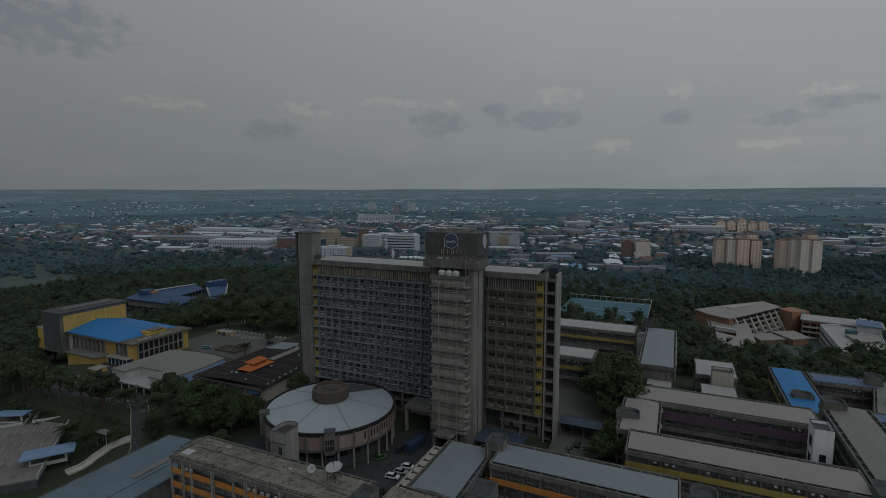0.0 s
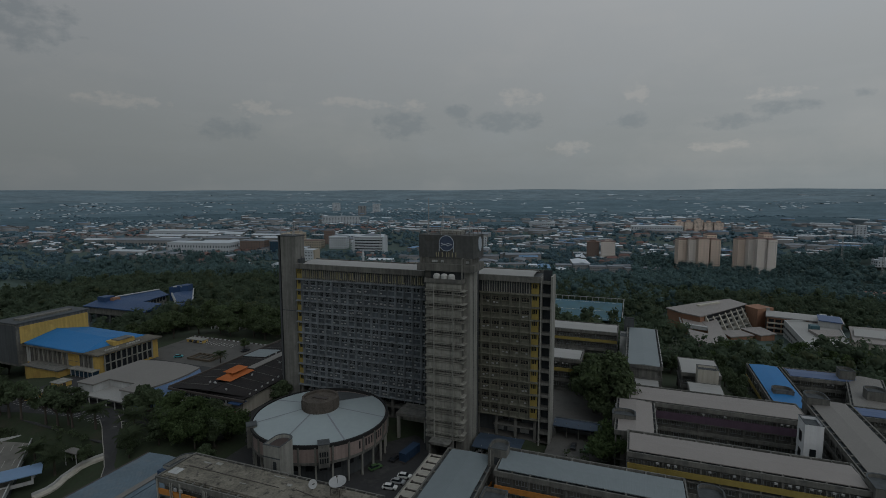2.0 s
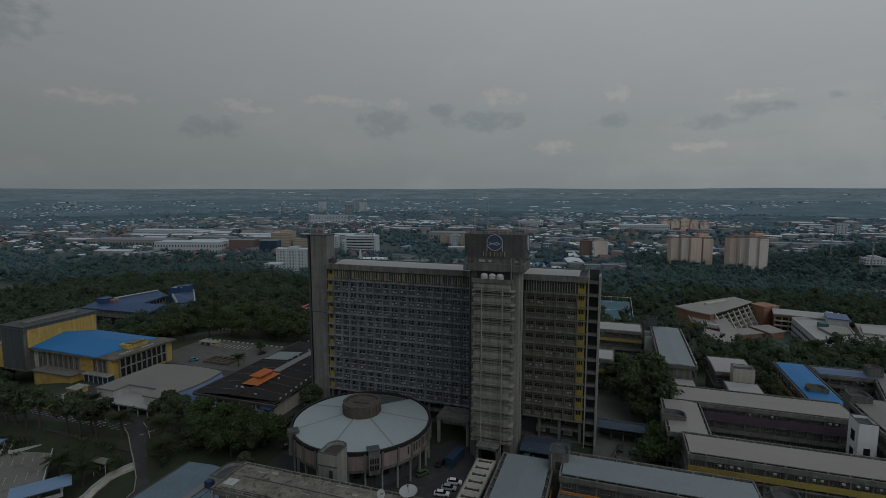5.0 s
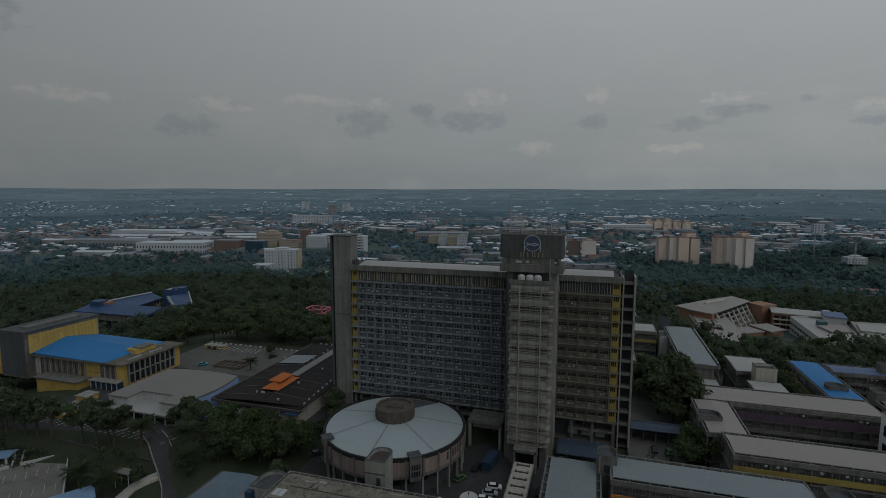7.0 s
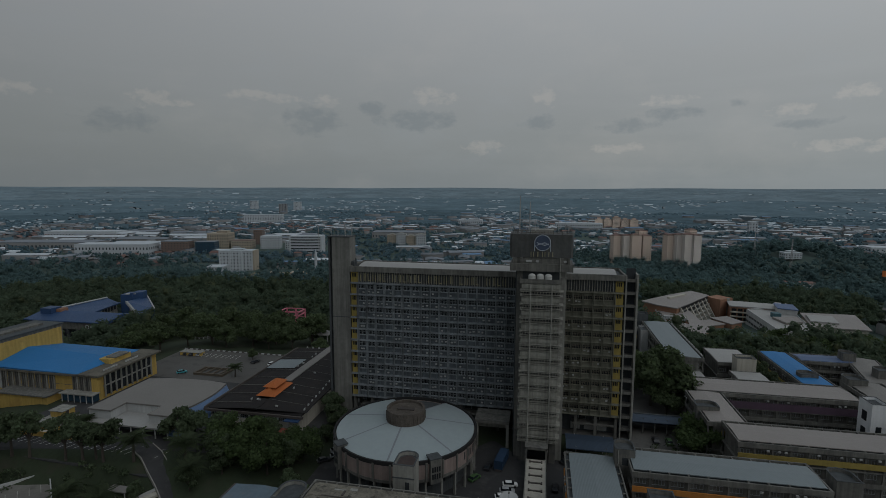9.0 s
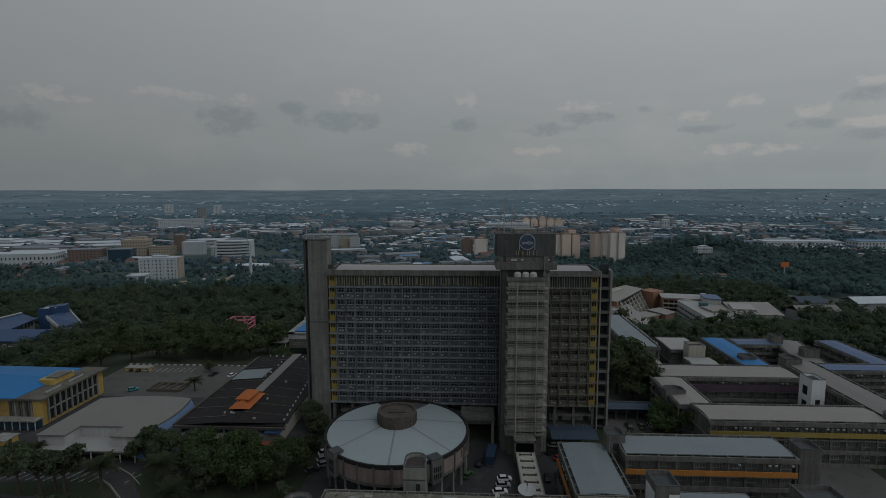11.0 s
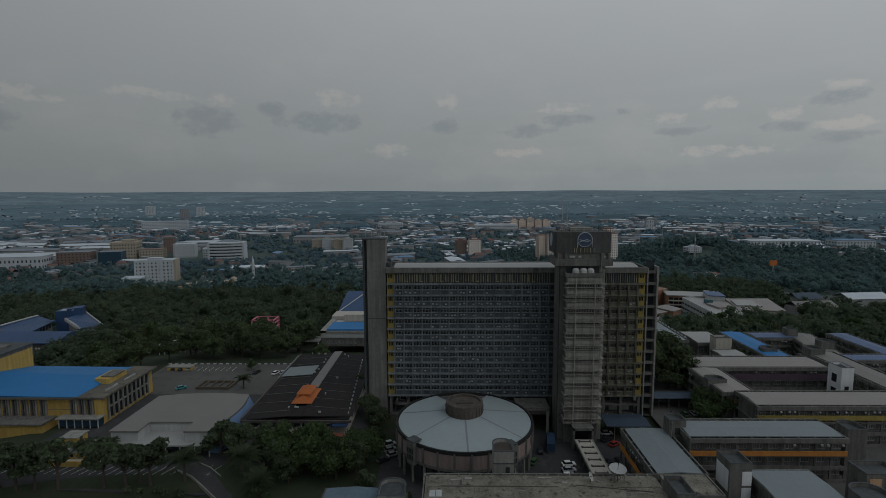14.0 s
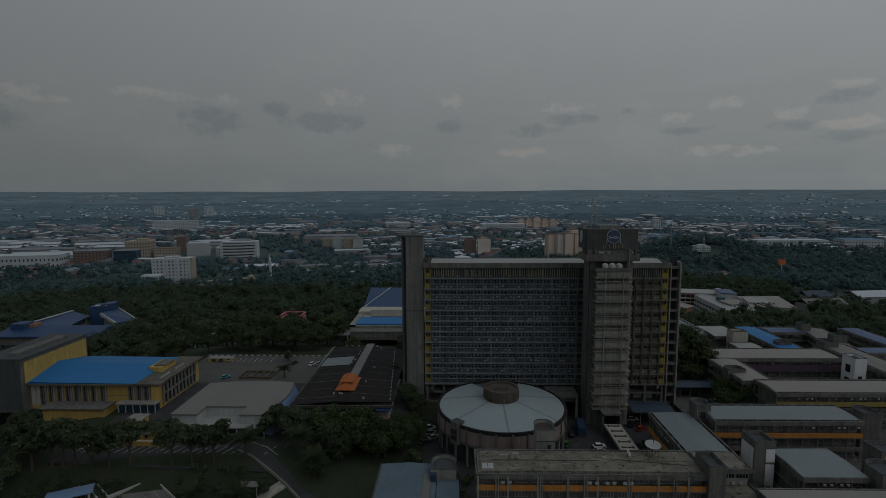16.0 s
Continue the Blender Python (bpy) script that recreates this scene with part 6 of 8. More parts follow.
sheet("pavement_court", [(-64, -51), (22, -51), (22, 10.5), (-64, 10.5)], asphalt, 0.06, "asphalt court between the buildings")
sheet("pavement_rear", [(-73, 16), (52, 16), (52, 62), (-73, 62)], paving, 0.05, "pale paving behind the slab")
sheet("pavement_right", [(29, -60), (98, -60), (98, 60), (29, 60)], paving, 0.04, "pale paving of the courtyards")
sheet("road_front", [(-175, -30.5), (-108, -30.5), (-108, -19), (-175, -19)], asphalt, 0.07, "asphalt parking strip below the hall")
sheet("pavement_lot", [(-175, 34), (-112, 34), (-112, 70), (-175, 70)], paving, 0.05, "pale paved parking lot")
sheet("pavement_left", [(-175, -19), (-71, -19), (-71, 34), (-175, 34)], asphalt, 0.03, "pale paving round the halls")
# lane going down between lawns, with kerbs
lane = [(-120, -20), (-114, -23.5), (-108, -27.8), (-102.3, -31.6), (-96.5, -35.8), (-91.5, -41), (-88, -48), (-86, -60)]


def strip(pts, half, lift, off=0.0):
    geo, left, right = Geo(), [], []
    for i, (x, y) in enumerate(pts):
        ax, ay = pts[max(i - 1, 0)]
        bx, by = pts[min(i + 1, len(pts) - 1)]
        d = math.hypot(bx - ax, by - ay)
        nx, ny = -(by - ay) / d, (bx - ax) / d
        for side_, lst in ((off + half, left), (off - half, right)):
            px, py = x + nx * side_, y + ny * side_
            lst.append((px, py, float(land(x, y)) + lift))
    n = len(pts)
    v = left + right + [(x, y, z - lift - 0.6) for x, y, z in left + right]
    f = []
    for i in range(n - 1):
        f += [(i, n + i, n + i + 1, i + 1), (i, i + 1, 2 * n + i + 1, 2 * n + i), (n + i + 1, n + i, 3 * n + i, 3 * n + i + 1)]
    return geo.add(v, f + [(0, 2 * n, 3 * n, n), (n - 1, 2 * n - 1, 4 * n - 1, 3 * n - 1)])


setting("road_lane", strip(lane, 2.7, 0.4), asphalt, "narrow lane sloping down between lawns")
for off in (-2.82, 2.82):
    setting("kerb", strip(lane, 0.12, 0.55, off), kerb_mat, "pale kerb")
for k in range(24):
    x = -172 + 2.6 * k
    setting("road_line", Geo().add([(x, -24.5, 0.085), (x + 0.14, -24.5, 0.085), (x + 2.2, -19.4, 0.085), (x + 2.06, -19.4, 0.085)], [(0, 1, 2, 3)]), line_mat)
for k in range(12):
    x = -170 + 2.6 * k
    setting("road_line", Geo().box(x, x + 0.14, 61, 66, 0.05, 0.075), line_mat)
for k in range(44):
    x = -175 + 1.5 * k
    if k % 2 == 0:
        setting("kerb", Geo().box(x, x + 1.5, 69.8, 70.3, 0, 0.5), white_paint, "white and dark striped kerb")
    else:
        setting("kerb", Geo().box(x, x + 1.5, 69.8, 70.3, 0, 0.48), metal_dark)
pav = thing("white_pavilion", "low white pavilion with flat roof among the trees", "pavilion", -191.0, 113.0, float(land(-191, 113)))
part("roof", Geo().box(-12, 12, -4, 5, 4.6, 5.4).box(-5, 7, -2, 4, 5.4, 7.0), white_paint, pav)
part("wall", Geo().box(-11, 11, -1, 4.5, 0, 4.6), concrete_pale, pav)
for k in range(9):
    part("post", Geo().box(-11.6 + 2.85 * k, -11.2 + 2.85 * k, -3.8, -3.4, -1, 4.6), white_paint, pav)
yl = thing("yellow_wall", "low yellow painted wall with pale coping beside the lot", "wall", -165.5, 61.6, 0)
part("wall", Geo().box(-5.5, 5.5, -0.5, 3.2, 0, 1.5), yellow_wall, yl)
part("coping", Geo().box(-5.7, 5.7, -0.7, 3.4, 1.5, 1.75), concrete_pale, yl)
planter_wood = surface("weathered_brown_timber", (0.095, 0.078, 0.058), 0.85, 0.25, 0.2, 1.8)
planter = thing("planter_frame", "low rectangular timber and concrete planter in the lot", "planter", -140.0, 43.0, 0)
part("frame_wall", Geo().wallring([(-7, -4), (7, -4), (7, 4), (-7, 4)], [(-6.4, -3.4), (6.4, -3.4), (6.4, 3.4), (-6.4, 3.4)], 0, 1.0), planter_wood, planter)
for k in range(4):
    part("cross_beam", Geo().box(-4.8 + 3.2 * k, -4.3 + 3.2 * k, -3.4, 3.4, 0.5, 0.95), planter_wood, planter)

# ---- parking deck with canopies ----
deck_mat = surface("worn_deck_concrete", (0.155, 0.148, 0.132), 0.92, 0.3, 0.08, 1.2, stain=(0.105, 0.10, 0.09))
deck = thing("parking_deck", "concrete parking deck with worn bays and white parapet", "parking deck", -143.0, -31.0, -5.2, -130.0)
part("slab", Geo().box(0, 58, 0, 46, -0.5, 0).box(12, 58, -12, 0, -0.5, 0), deck_mat, deck)
part("parapet", Geo().box(-0.3, 12, -0.3, 0, -0.6, 1.0).box(-0.3, 0, 0, 46, -0.6, 1.0).box(11.7, 12, -12, -0.3, -0.6, 1.0).box(11.7, 58, -12.3, -12, -0.6, 1.0), white_paint, deck)
part("divider", Geo().box(14, 30, -0.2, 0.2, 0, 0.9).box(13.8, 14.2, -7.0, -0.2, 0, 0.9), white_paint, deck)
part("wall", Geo().box(0, 58, 0.2, 46, -6, -0.5).box(12, 58, -11.8, 0.2, -6, -0.5), concrete_dark, deck)
for k in range(16):
    for yy in (5.0, 17.0, 29.0):
        part("bay_line", Geo().box(2 + 2.6 * k, 2.14 + 2.6 * k, yy, yy + 4.8, 0.0, 0.02), worn_line, deck)
for x, y, t, lab_ in ((-116.2, -52.6, 54.4, "faded blue sheet canopy over the stair head"), (-160.0, -41.6, 28, "faded blue sheet canopy on the deck")):
    c = thing("blue_canopy", lab_, "canopy", x, y, -5.4, t, "canopies of the deck")
    part("canopy_roof", Geo().gable(-7.0, 7.0, -3.7, 3.7, 3.0, 3.2, "x") if x > -120 else Geo().gable(-5.5, 5.5, -2.6, 2.6, 3.0, 3.25, "x"), surface("faded_blue_sheet", (0.15, 0.235, 0.36), 0.5, 0.1, 0.1, 1.0) if x > -120 else bpy.data.materials["faded_blue_sheet"], c)
    for xx in (-4.6, 4.6):
        for yy in (-2.1, 2.1):
            part("post", Geo().box(xx - 0.25, xx + 0.25, yy - 0.25, yy + 0.25, -0.5, 3.0), white_paint, c)
    part("low_wall", Geo().box(-4.6, 4.6, -2.3, -2.0, -0.5, 0.6), white_paint, c)
walkcover = thing("stair_walkway", "white walled walkway climbing the lawn", "walkway", 0, 0, 0)
way = [(-102.5, -34.0), (-105.5, -36.2), (-107.8, -38.6), (-108.2, -41.0), (-108.4, -43.4), (-107.6, -46.0), (-107.2, -49.0), (-107.8, -52.5)]
part("path", strip(way, 1.1, 0.5), cream_wall, walkcover)
part("side_wall", strip(way, 0.14, 1.3, -1.2), white_paint, walkcover)
part("roof", Geo().box(-114.6, -108.4, -39.6, -36.8, -1.6, -1.35), roof_taupe, walkcover)
for px, py in ((-114, -37.2), (-114, -39.2), (-109, -37.2), (-109, -39.2)):
    part("post", Geo().tube((px, py, -7), (px, py, -1.6), 0.13), white_paint, walkcover)

# ---- parked cars ----
def car(label, x, y, turn, colour, z=0.07, van=False):
    c = thing("parked_car", label, "car", x, y, z + float(land(x, y)), turn, "parked cars")
    paint = bpy.data.materials.get("paint_" + colour[0]) or surface("paint_" + colour[0], colour[1], 0.3, 0.06, 0.5, 3.0, bump=0.0, spec=0.5)
    h = 1.75 if van else 1.42
    prof = [(-2.05, 0.32), (2.05, 0.32), (2.1, 0.62), (1.95, 0.82), (1.15, 0.92), (-1.75, 0.95), (-2.08, 0.85)]
    body = Geo()
    n = len(prof)
    body.add([(px, py, pz) for py in (-0.82, 0.82) for px, pz in prof], [tuple(range(n)), tuple(range(2 * n - 1, n - 1, -1))] + [((i + 1) % n, i, n + i, n + (i + 1) % n) for i in range(n)])
    part("body", body, paint, c)
    cab = [(-1.8, 0.93), (1.15, 0.9), (0.45, h), (-1.35, h)]
    part("cabin", Geo().add([(px, s * (0.78 if pz < 1 else 0.64), pz) for s in (-1, 1) for px, pz in cab], [(0, 1, 2, 3), (7, 6, 5, 4), (0, 4, 5, 1), (1, 5, 6, 2), (3, 2, 6, 7), (0, 3, 7, 4)]), car_glass, c)
    part("roof_panel", Geo().box(-1.32, 0.42, -0.62, 0.62, h, h + 0.05), paint, c)
    wheel = bpy.data.meshes.get("wheel") or Geo().tube((0, -0.1, 0), (0, 0.1, 0), 0.31, n=12).mesh("wheel", rubber)
    for px in (-1.3, 1.3):
        for py in (-0.76, 0.76):
            piece("wheel", wheel, c, px, py, 0.31)
    return c


WHITE, SILVER, BLACK, RED, GREEN, TEAL = ("white", (0.7, 0.7, 0.69)), ("silver", (0.34, 0.35, 0.36)), ("black", (0.025, 0.025, 0.028)), ("red", (0.32, 0.03, 0.025)), ("green", (0.06, 0.13, 0.045)), ("teal", (0.04, 0.24, 0.27))
for lab_, x, y, t, c in (("white compact car parked by the covered bridge", -7.2, -14.4, 8, WHITE), ("silver car parked by the covered bridge", -7.8, -17.6, 6, SILVER), ("white car parked by the covered bridge", -8.8, -20.8, 8, WHITE),
                         ("green car near the rotunda", -17.4, -13.0, 60, GREEN), ("black car near the container", -14.2, -6.3, 80, BLACK), ("red car beside the tower foot", 10.5, -2.0, 35, RED), ("black car beside the tower foot", 8.8, 1.2, 35, BLACK), ("black car beside the covered bridge", 5.2, -13.5, 85, BLACK), ("black car beside the covered bridge", 8.3, -12.8, 85, BLACK),
                         ("white car under the blue canopy", 10.2, 5.6, 5, WHITE), ("white van beside the rotunda", -62.5, -2.5, 30, WHITE), ("silver car beside the rotunda", -62.0, -6.0, 30, SILVER), ("silver car beside the rotunda", -60.8, -9.0, 35, SILVER), ("black car under trees", -63.5, -12.5, 40, BLACK),
                         ("dark car in the paved lot", -168.0, 62.5, 80, BLACK), ("dark car in the paved lot", -164.5, 62.0, 80, BLACK), ("pale car in the paved lot", -161.0, 62.5, 80, SILVER), ("teal car by the hall", -153.0, 39.5, 40, TEAL), ("black car in the paved lot", -129.0, 58.0, 70, BLACK),
                         ("white car in the paved lot", -120.0, 57.0, 70, WHITE), ("silver car in the paved lot", -117.0, 57.5, 70, SILVER), ("lime car by the walkway", 41.0, 15.5, 90, GREEN), ("silver car by the walkway", 44.5, 16.0, 90, SILVER), ("dark car by the walkway", 37.0, 15.8, 90, BLACK)):
    car(lab_, x, y, t, c, van="van" in lab_)
lorry = thing("blue_container", "blue steel container parked by the tower", "container", -10.5, -3.5, -2.34, 80)
part("box", Geo().box(-4.0, 4.0, -1.25, 1.25, 0.6, 3.2), blue_paint, lorry)
part("chassis", Geo().box(-4.2, 4.2, -1.0, 1.0, 0, 0.6), metal_dark, lorry)
for k in range(9):
    part("rib", Geo().box(-3.8 + 0.9 * k, -3.6 + 0.9 * k, -1.32, 1.32, 0.7, 3.1), blue_paint, lorry)


# ---- trees ----
def leaf_cloud(rng, centres, radii, count, size, squash=0.8, ruffle=0.5):
    """Leaf clumps as small bent quads on a set of lobes. Returns vertices and faces as arrays."""
    centres, radii = np.asarray(centres, float), np.asarray(radii, float)
    k = rng.choice(len(radii), count, p=radii ** 2 / (radii ** 2).sum())
    d = rng.normal(size=(count, 3))
    d /= np.linalg.norm(d, axis=1)[:, None]
    d[:, 2] = np.where(d[:, 2] < -0.45, -d[:, 2], d[:, 2])
    p = centres[k] + d * (radii[k] * rng.uniform(0.55, 1.14, count))[:, None] * np.array([1, 1, squash])
    nrm = d + rng.normal(scale=ruffle, size=(count, 3))
    nrm /= np.linalg.norm(nrm, axis=1)[:, None]
    t = np.cross(nrm, rng.normal(size=(count, 3)))
    t /= np.linalg.norm(t, axis=1)[:, None]
    b = np.cross(nrm, t)
    s = (size * rng.uniform(0.6, 1.3, count))[:, None]
    v = np.stack([p - t * s, p - b * s * 0.75 - nrm * s * 0.25, p + t * s, p + b * s * 0.75 - nrm * s * 0.2], 1).reshape(-1, 3)
    return v, np.arange(4 * count).reshape(-1, 4)


def icosphere():
    """Unit blobs of 42 points and 80 triangles, and of 12 and 20."""
    out = []
    for level in (1, 2):
        bm = bmesh.new()
        bmesh.ops.create_icosphere(bm, subdivisions=level, radius=1.0)
        bm.verts.index_update()
        out.append((np.array([q.co[:] for q in bm.verts]), np.array([[q.index for q in f.verts] for f in bm.faces])))
        bm.free()
    return out


BLOBS = icosphere()


def blob_cloud(rng, centres, radii, level, squash=0.8, rough=0.22):
    """Irregular leaf masses: one dented blob for each lobe."""
    v0, f0 = BLOBS[level]
    n, k = len(radii), len(v0)
    a = rng.uniform(0, 2 * math.pi, n)
    c, s = np.cos(a)[:, None], np.sin(a)[:, None]
    jit = 1 + rng.normal(scale=rough, size=(n, k)).clip(-0.5, 0.5)
    x, y, z = v0[None, :, 0] * jit, v0[None, :, 1] * jit, v0[None, :, 2] * jit
    p = np.stack([x * c - y * s, x * s + y * c, z * squash], 2) * np.asarray(radii)[:, None, None] + np.asarray(centres)[:, None, :]
    f = (f0[None] + (np.arange(n) * k)[:, None, None]).reshape(-1, 3)
    return p.reshape(-1, 3), f


def joined(*clouds):
    """Quads and triangles of several clouds as one set of triangles."""
    vs, fs, n = [], [], 0
    for v, f in clouds:
        if f.shape[1] == 4:
            f = np.concatenate([f[:, [0, 1, 2]], f[:, [0, 2, 3]]])
        vs.append(v)
        fs.append(f + n)
        n += len(v)
    return np.concatenate(vs), np.concatenate(fs)


def raw_mesh(name, v, f, material, smooth=False):
    me = bpy.data.meshes.new(name)
    me.vertices.add(len(v))
    me.vertices.foreach_set("co", np.asarray(v, np.float32).ravel())
    me.loops.add(f.size)
    me.loops.foreach_set("vertex_index", f.ravel().astype(np.int32))
    me.polygons.add(len(f))
    me.polygons.foreach_set("loop_start", np.arange(0, f.size, f.shape[1], dtype=np.int32))
    me.materials.append(material)
    me.update(calc_edges=True)
    me.validate()
    if smooth:
        me.polygons.foreach_set("use_smooth", np.ones(len(me.polygons), bool))
    return me


def tree_kind(seed, height, spread, leaves, size, material, lobes=14, trunk_h=0.35, core=0.6):
    rng = np.random.default_rng(seed)
    ch = height * (1 - trunk_h)
    cs, rs = [], []
    for k in range(lobes):
        a, q = rng.uniform(0, 2 * math.pi), rng.uniform(0, 1) ** 0.6
        r = spread * 0.62 * q
        z = height * trunk_h + ch * (0.12 + 0.72 * rng.uniform() * (1 - 0.5 * q))
        cs.append((r * math.cos(a), r * math.sin(a), z))
        rs.append(spread * rng.uniform(0.2, 0.4))
    cs, rs = np.array(cs), np.array(rs)
    v, f = joined(leaf_cloud(rng, cs, rs, leaves, size), blob_cloud(rng, cs, rs * core, 1))
    crown = raw_mesh("crown", v, f, material, True)
    tr = Geo().tube((0, 0, -0.4), (0.1, 0, height * trunk_h), 0.028 * height, 0.02 * height, 8).tube((0.1, 0, height * trunk_h), (0, 0.1, height * 0.7), 0.02 * height, 0.008 * height, 7)
    for c in cs[:7]:
        tr.tube((0.1, 0, height * trunk_h * 0.95), tuple(float(q) for q in c), 0.013 * height, 0.004 * height, 5)
    return tr.mesh("trunk", bark), crown


KINDS = {
    "broad": [tree_kind(s, 10.0, 5.2, 3800, 0.30, leaf_mid, lobes=18, trunk_h=0.2) for s in (1, 2, 11)],
    "dark": [tree_kind(s, 10.0, 4.6, 3000, 0.30, leaf_dark, lobes=17, trunk_h=0.18) for s in (3, 4, 5)],
    "fresh": [tree_kind(s, 8.0, 5.4, 4600, 0.25, leaf_light, lobes=20, trunk_h=0.22) for s in (6, 7, 12)],
    "street": [tree_kind(s, 10.0, 3.8, 1800, 0.30, leaf_dark, lobes=14, trunk_h=0.3, core=0.45) for s in (8, 9, 13)],
}
tree_n = [0]


def tree(kind, x, y, scale=1.0, label=""):
    z = float(land(x, y))
    me = KINDS[kind][tree_n[0] % len(KINDS[kind])]
    words = {"broad": "broad-crowned green tree with spreading limbs", "dark": "dark green dense-leaved tree", "fresh": "spreading fresh green rain tree", "street": "slim street tree with bare lower trunk"}
    t = thing("tree", label or words[kind], "tree", x, y, z, (tree_n[0] * 67) % 360, "trees of the campus")
    t.scale = (scale, scale, scale * (0.92 + 0.05 * (tree_n[0] % 4)))
    tree_n[0] += 1
    piece("trunk", me[0], t)
    piece("crown", me[1], t)
    return t


TREES = {
    "street": [(-178, -32.5, 1.45), (-173, -31.2, 1.5), (-169.5, -31.4, 1.55), (-166, -31, 1.45), (-161, -31.2, 1.5), (-156, -31, 1.4), (-150, -30.6, 1.4), (-137.7, -30, 1.3), (-131.8, -29.8, 1.35), (-129, -28.0, 1.25), (-125.6, -29, 1.3)],
    "dark": [(-68, 8, 1.0), (-72, 14, 1.1), (-66, -30, 0.9), (-113, -13, 1.35), (-106, -15, 1.3), (-98, -13, 1.3), (-84, -9, 1.15), (-67, -3, 0.8), (-70, -22, 1.05), (-55, -36, 0.6), (-60, -33, 0.7), (-92, -22, 1.1),
             (-184, -26, 1.6), (-190, -20, 1.7), (-196, -30, 1.6), (-182, -40, 1.4), (-192, -46, 1.5), (-204, -22, 1.7), (-206, -40, 1.6), (-216, -14, 1.6), (-222, -30, 1.7), (-232, -6, 1.7), (-238, 14, 1.6), (-232, 30, 1.5), (-246, 32, 1.6), (-218, -50, 1.6),
             (-108, -37, 0.7), (-88, -27, 0.95), (-94, -33, 0.8), (42, 57, 1.4), (55, 52, 1.3), (60, 140, 1.4), (72, 128, 1.3), (70, 58, 0.8), (86, 118, 1.5), (92, 132, 1.5), (98, 60, 0.8), (91, 70, 1.1), (94, 88, 1.1), (92, 104, 1.2), (104, 120, 1.3), (-66, 26, 0.9), (-78, 36, 1.0), (-72, 52, 1.2), (-78, 68, 1.4), (-70, 80, 1.5), (-66, 96, 1.5), (38, 92, 1.2)],
    "broad": [(-214, 122, 2.0), (-206, 84, 1.9), (-222, 92, 1.8), (-176, 92, 1.5), (-104, 74, 1.0), (47, 46, 2.9), (41, 45, 2.2), (36, 62, 1.5), (38, 76, 1.5), (45, 38, 1.6), (-124, 84, 1.6), (-135, 80, 1.5), (-146, 84, 1.8), (-158, 79, 1.5), (-168, 82, 1.9), (-178, 76, 1.6), (-186, 66, 1.7), (-140, 96, 2.2), (-154, 100, 2.1), (-170, 98, 2.3), (-122, 102, 2.1), (-162, 112, 2.2), (-146, 112, 2.3), (-200, 118, 1.9), (-216, 104, 1.8), (-172, 124, 2.1), (-128, 116, 2.0), (-133, 62, 0.6), (-196, 50, 1.5), (-204, 68, 1.6), (66, 40, 0.85), (-210, 44, 1.6)],
    "fresh": [(-276, 92, 0.7), (-70, -16.5, 1.5), (-82, -20, 1.85), (-92, -17, 1.6), (-75, -25, 1.5), (48.0, 12.0, 1.75), (56.5, 22, 0.8), (-52, 33, 0.9), (150, 160, 1.7), (166, 172, 1.8), (184, 168, 1.8), (204, 182, 1.8), (220, 170, 1.8), (186, 188, 1.8), (126, 150, 1.7), (112, 146, 1.7), (104, 160, 1.7), (96, 148, 1.6), (138, 176, 1.7), (118, 132, 1.5), (-8, 232, 1.1), (4, 236, 1.0), (16, 230, 1.1), (30, 234, 1.1), (42, 240, 1.2)],
}
for kind, rows in TREES.items():
    for x, y, s in rows:
        tree(kind, x, y, s * (1.15 if kind == "street" else 1.0))


def frond_mesh(seed, length):
    rng = np.random.default_rng(seed)
    geo, n = Geo(), 12
    for k in range(n):
        q = k / n
        x, z = length * q, 1.6 * q - 3.0 * q * q
        lw = 0.95 * math.sin(math.pi * min(1, 0.12 + q)) + 0.15
        for s in (-1, 1):
            geo.add([(x, 0, z), (x + 0.16, 0, z), (x + 0.5, s * lw, z - 0.35 - 0.1 * rng.uniform()), (x + 0.28, s * lw, z - 0.4)], [(0, 1, 2, 3)])
    geo.tube((0, 0, 0), (length * 0.5, 0, 0.2), 0.05, 0.03, 4)
    return geo.mesh("frond", leaf_palm)


fronds = [frond_mesh(s, l) for s, l in ((1, 3.6), (2, 3.2))]
palm_trunk = Geo().tube((0, 0, -0.4), (0.1, 0, 4.6), 0.3, 0.22, 8).mesh("trunk", bark)


def palm(x, y, s, label="stout palm with arching dusty fronds"):
    p = thing("palm_tree", label, "palm tree", x, y, float(land(x, y)), (x * 37) % 360, "palms of the campus")
    p.scale = (s, s, s)
    piece("trunk", palm_trunk, p)
    for k in range(22):
        o3 = piece("frond", fronds[k % 2], p)
        o3.matrix_basis = pose(0.1, 0, 4.5, 0, -48 + 68 * ((k * 7) % 22) / 22, k * 137.5)
    return p


for x, y, s in ((-117, -27.0, 1.45), (-113.4, -43.0, 1.45), (-101.0, -25.0, 1.5), (-95.0, -31.6, 1.3), (-126, -41, 1.2), (-147, -13.5, 0.9), (-151, -14.5, 0.9), (-155, -15.0, 0.85), (-127.5, 40, 1.0)):
    palm(x, y, s)


def hedge(label, x0, x1, y0, y1, h, material, seed, count=900):
    rng = np.random.default_rng(seed)
    n = max(4, int((x1 - x0) * (y1 - y0) / 6))
    cs = np.stack([rng.uniform(x0, x1, n), rng.uniform(y0, y1, n), rng.uniform(0.3, 0.6, n) * h], 1)
    cs[:, 2] += land(cs[:, 0], cs[:, 1])
    v, f = leaf_cloud(rng, cs, np.full(n, h * 0.55), count, 0.3)
    tagged(new("shrubs", raw_mesh("shrubs", v, f, material)), label, "shrubs", "", "stuff")


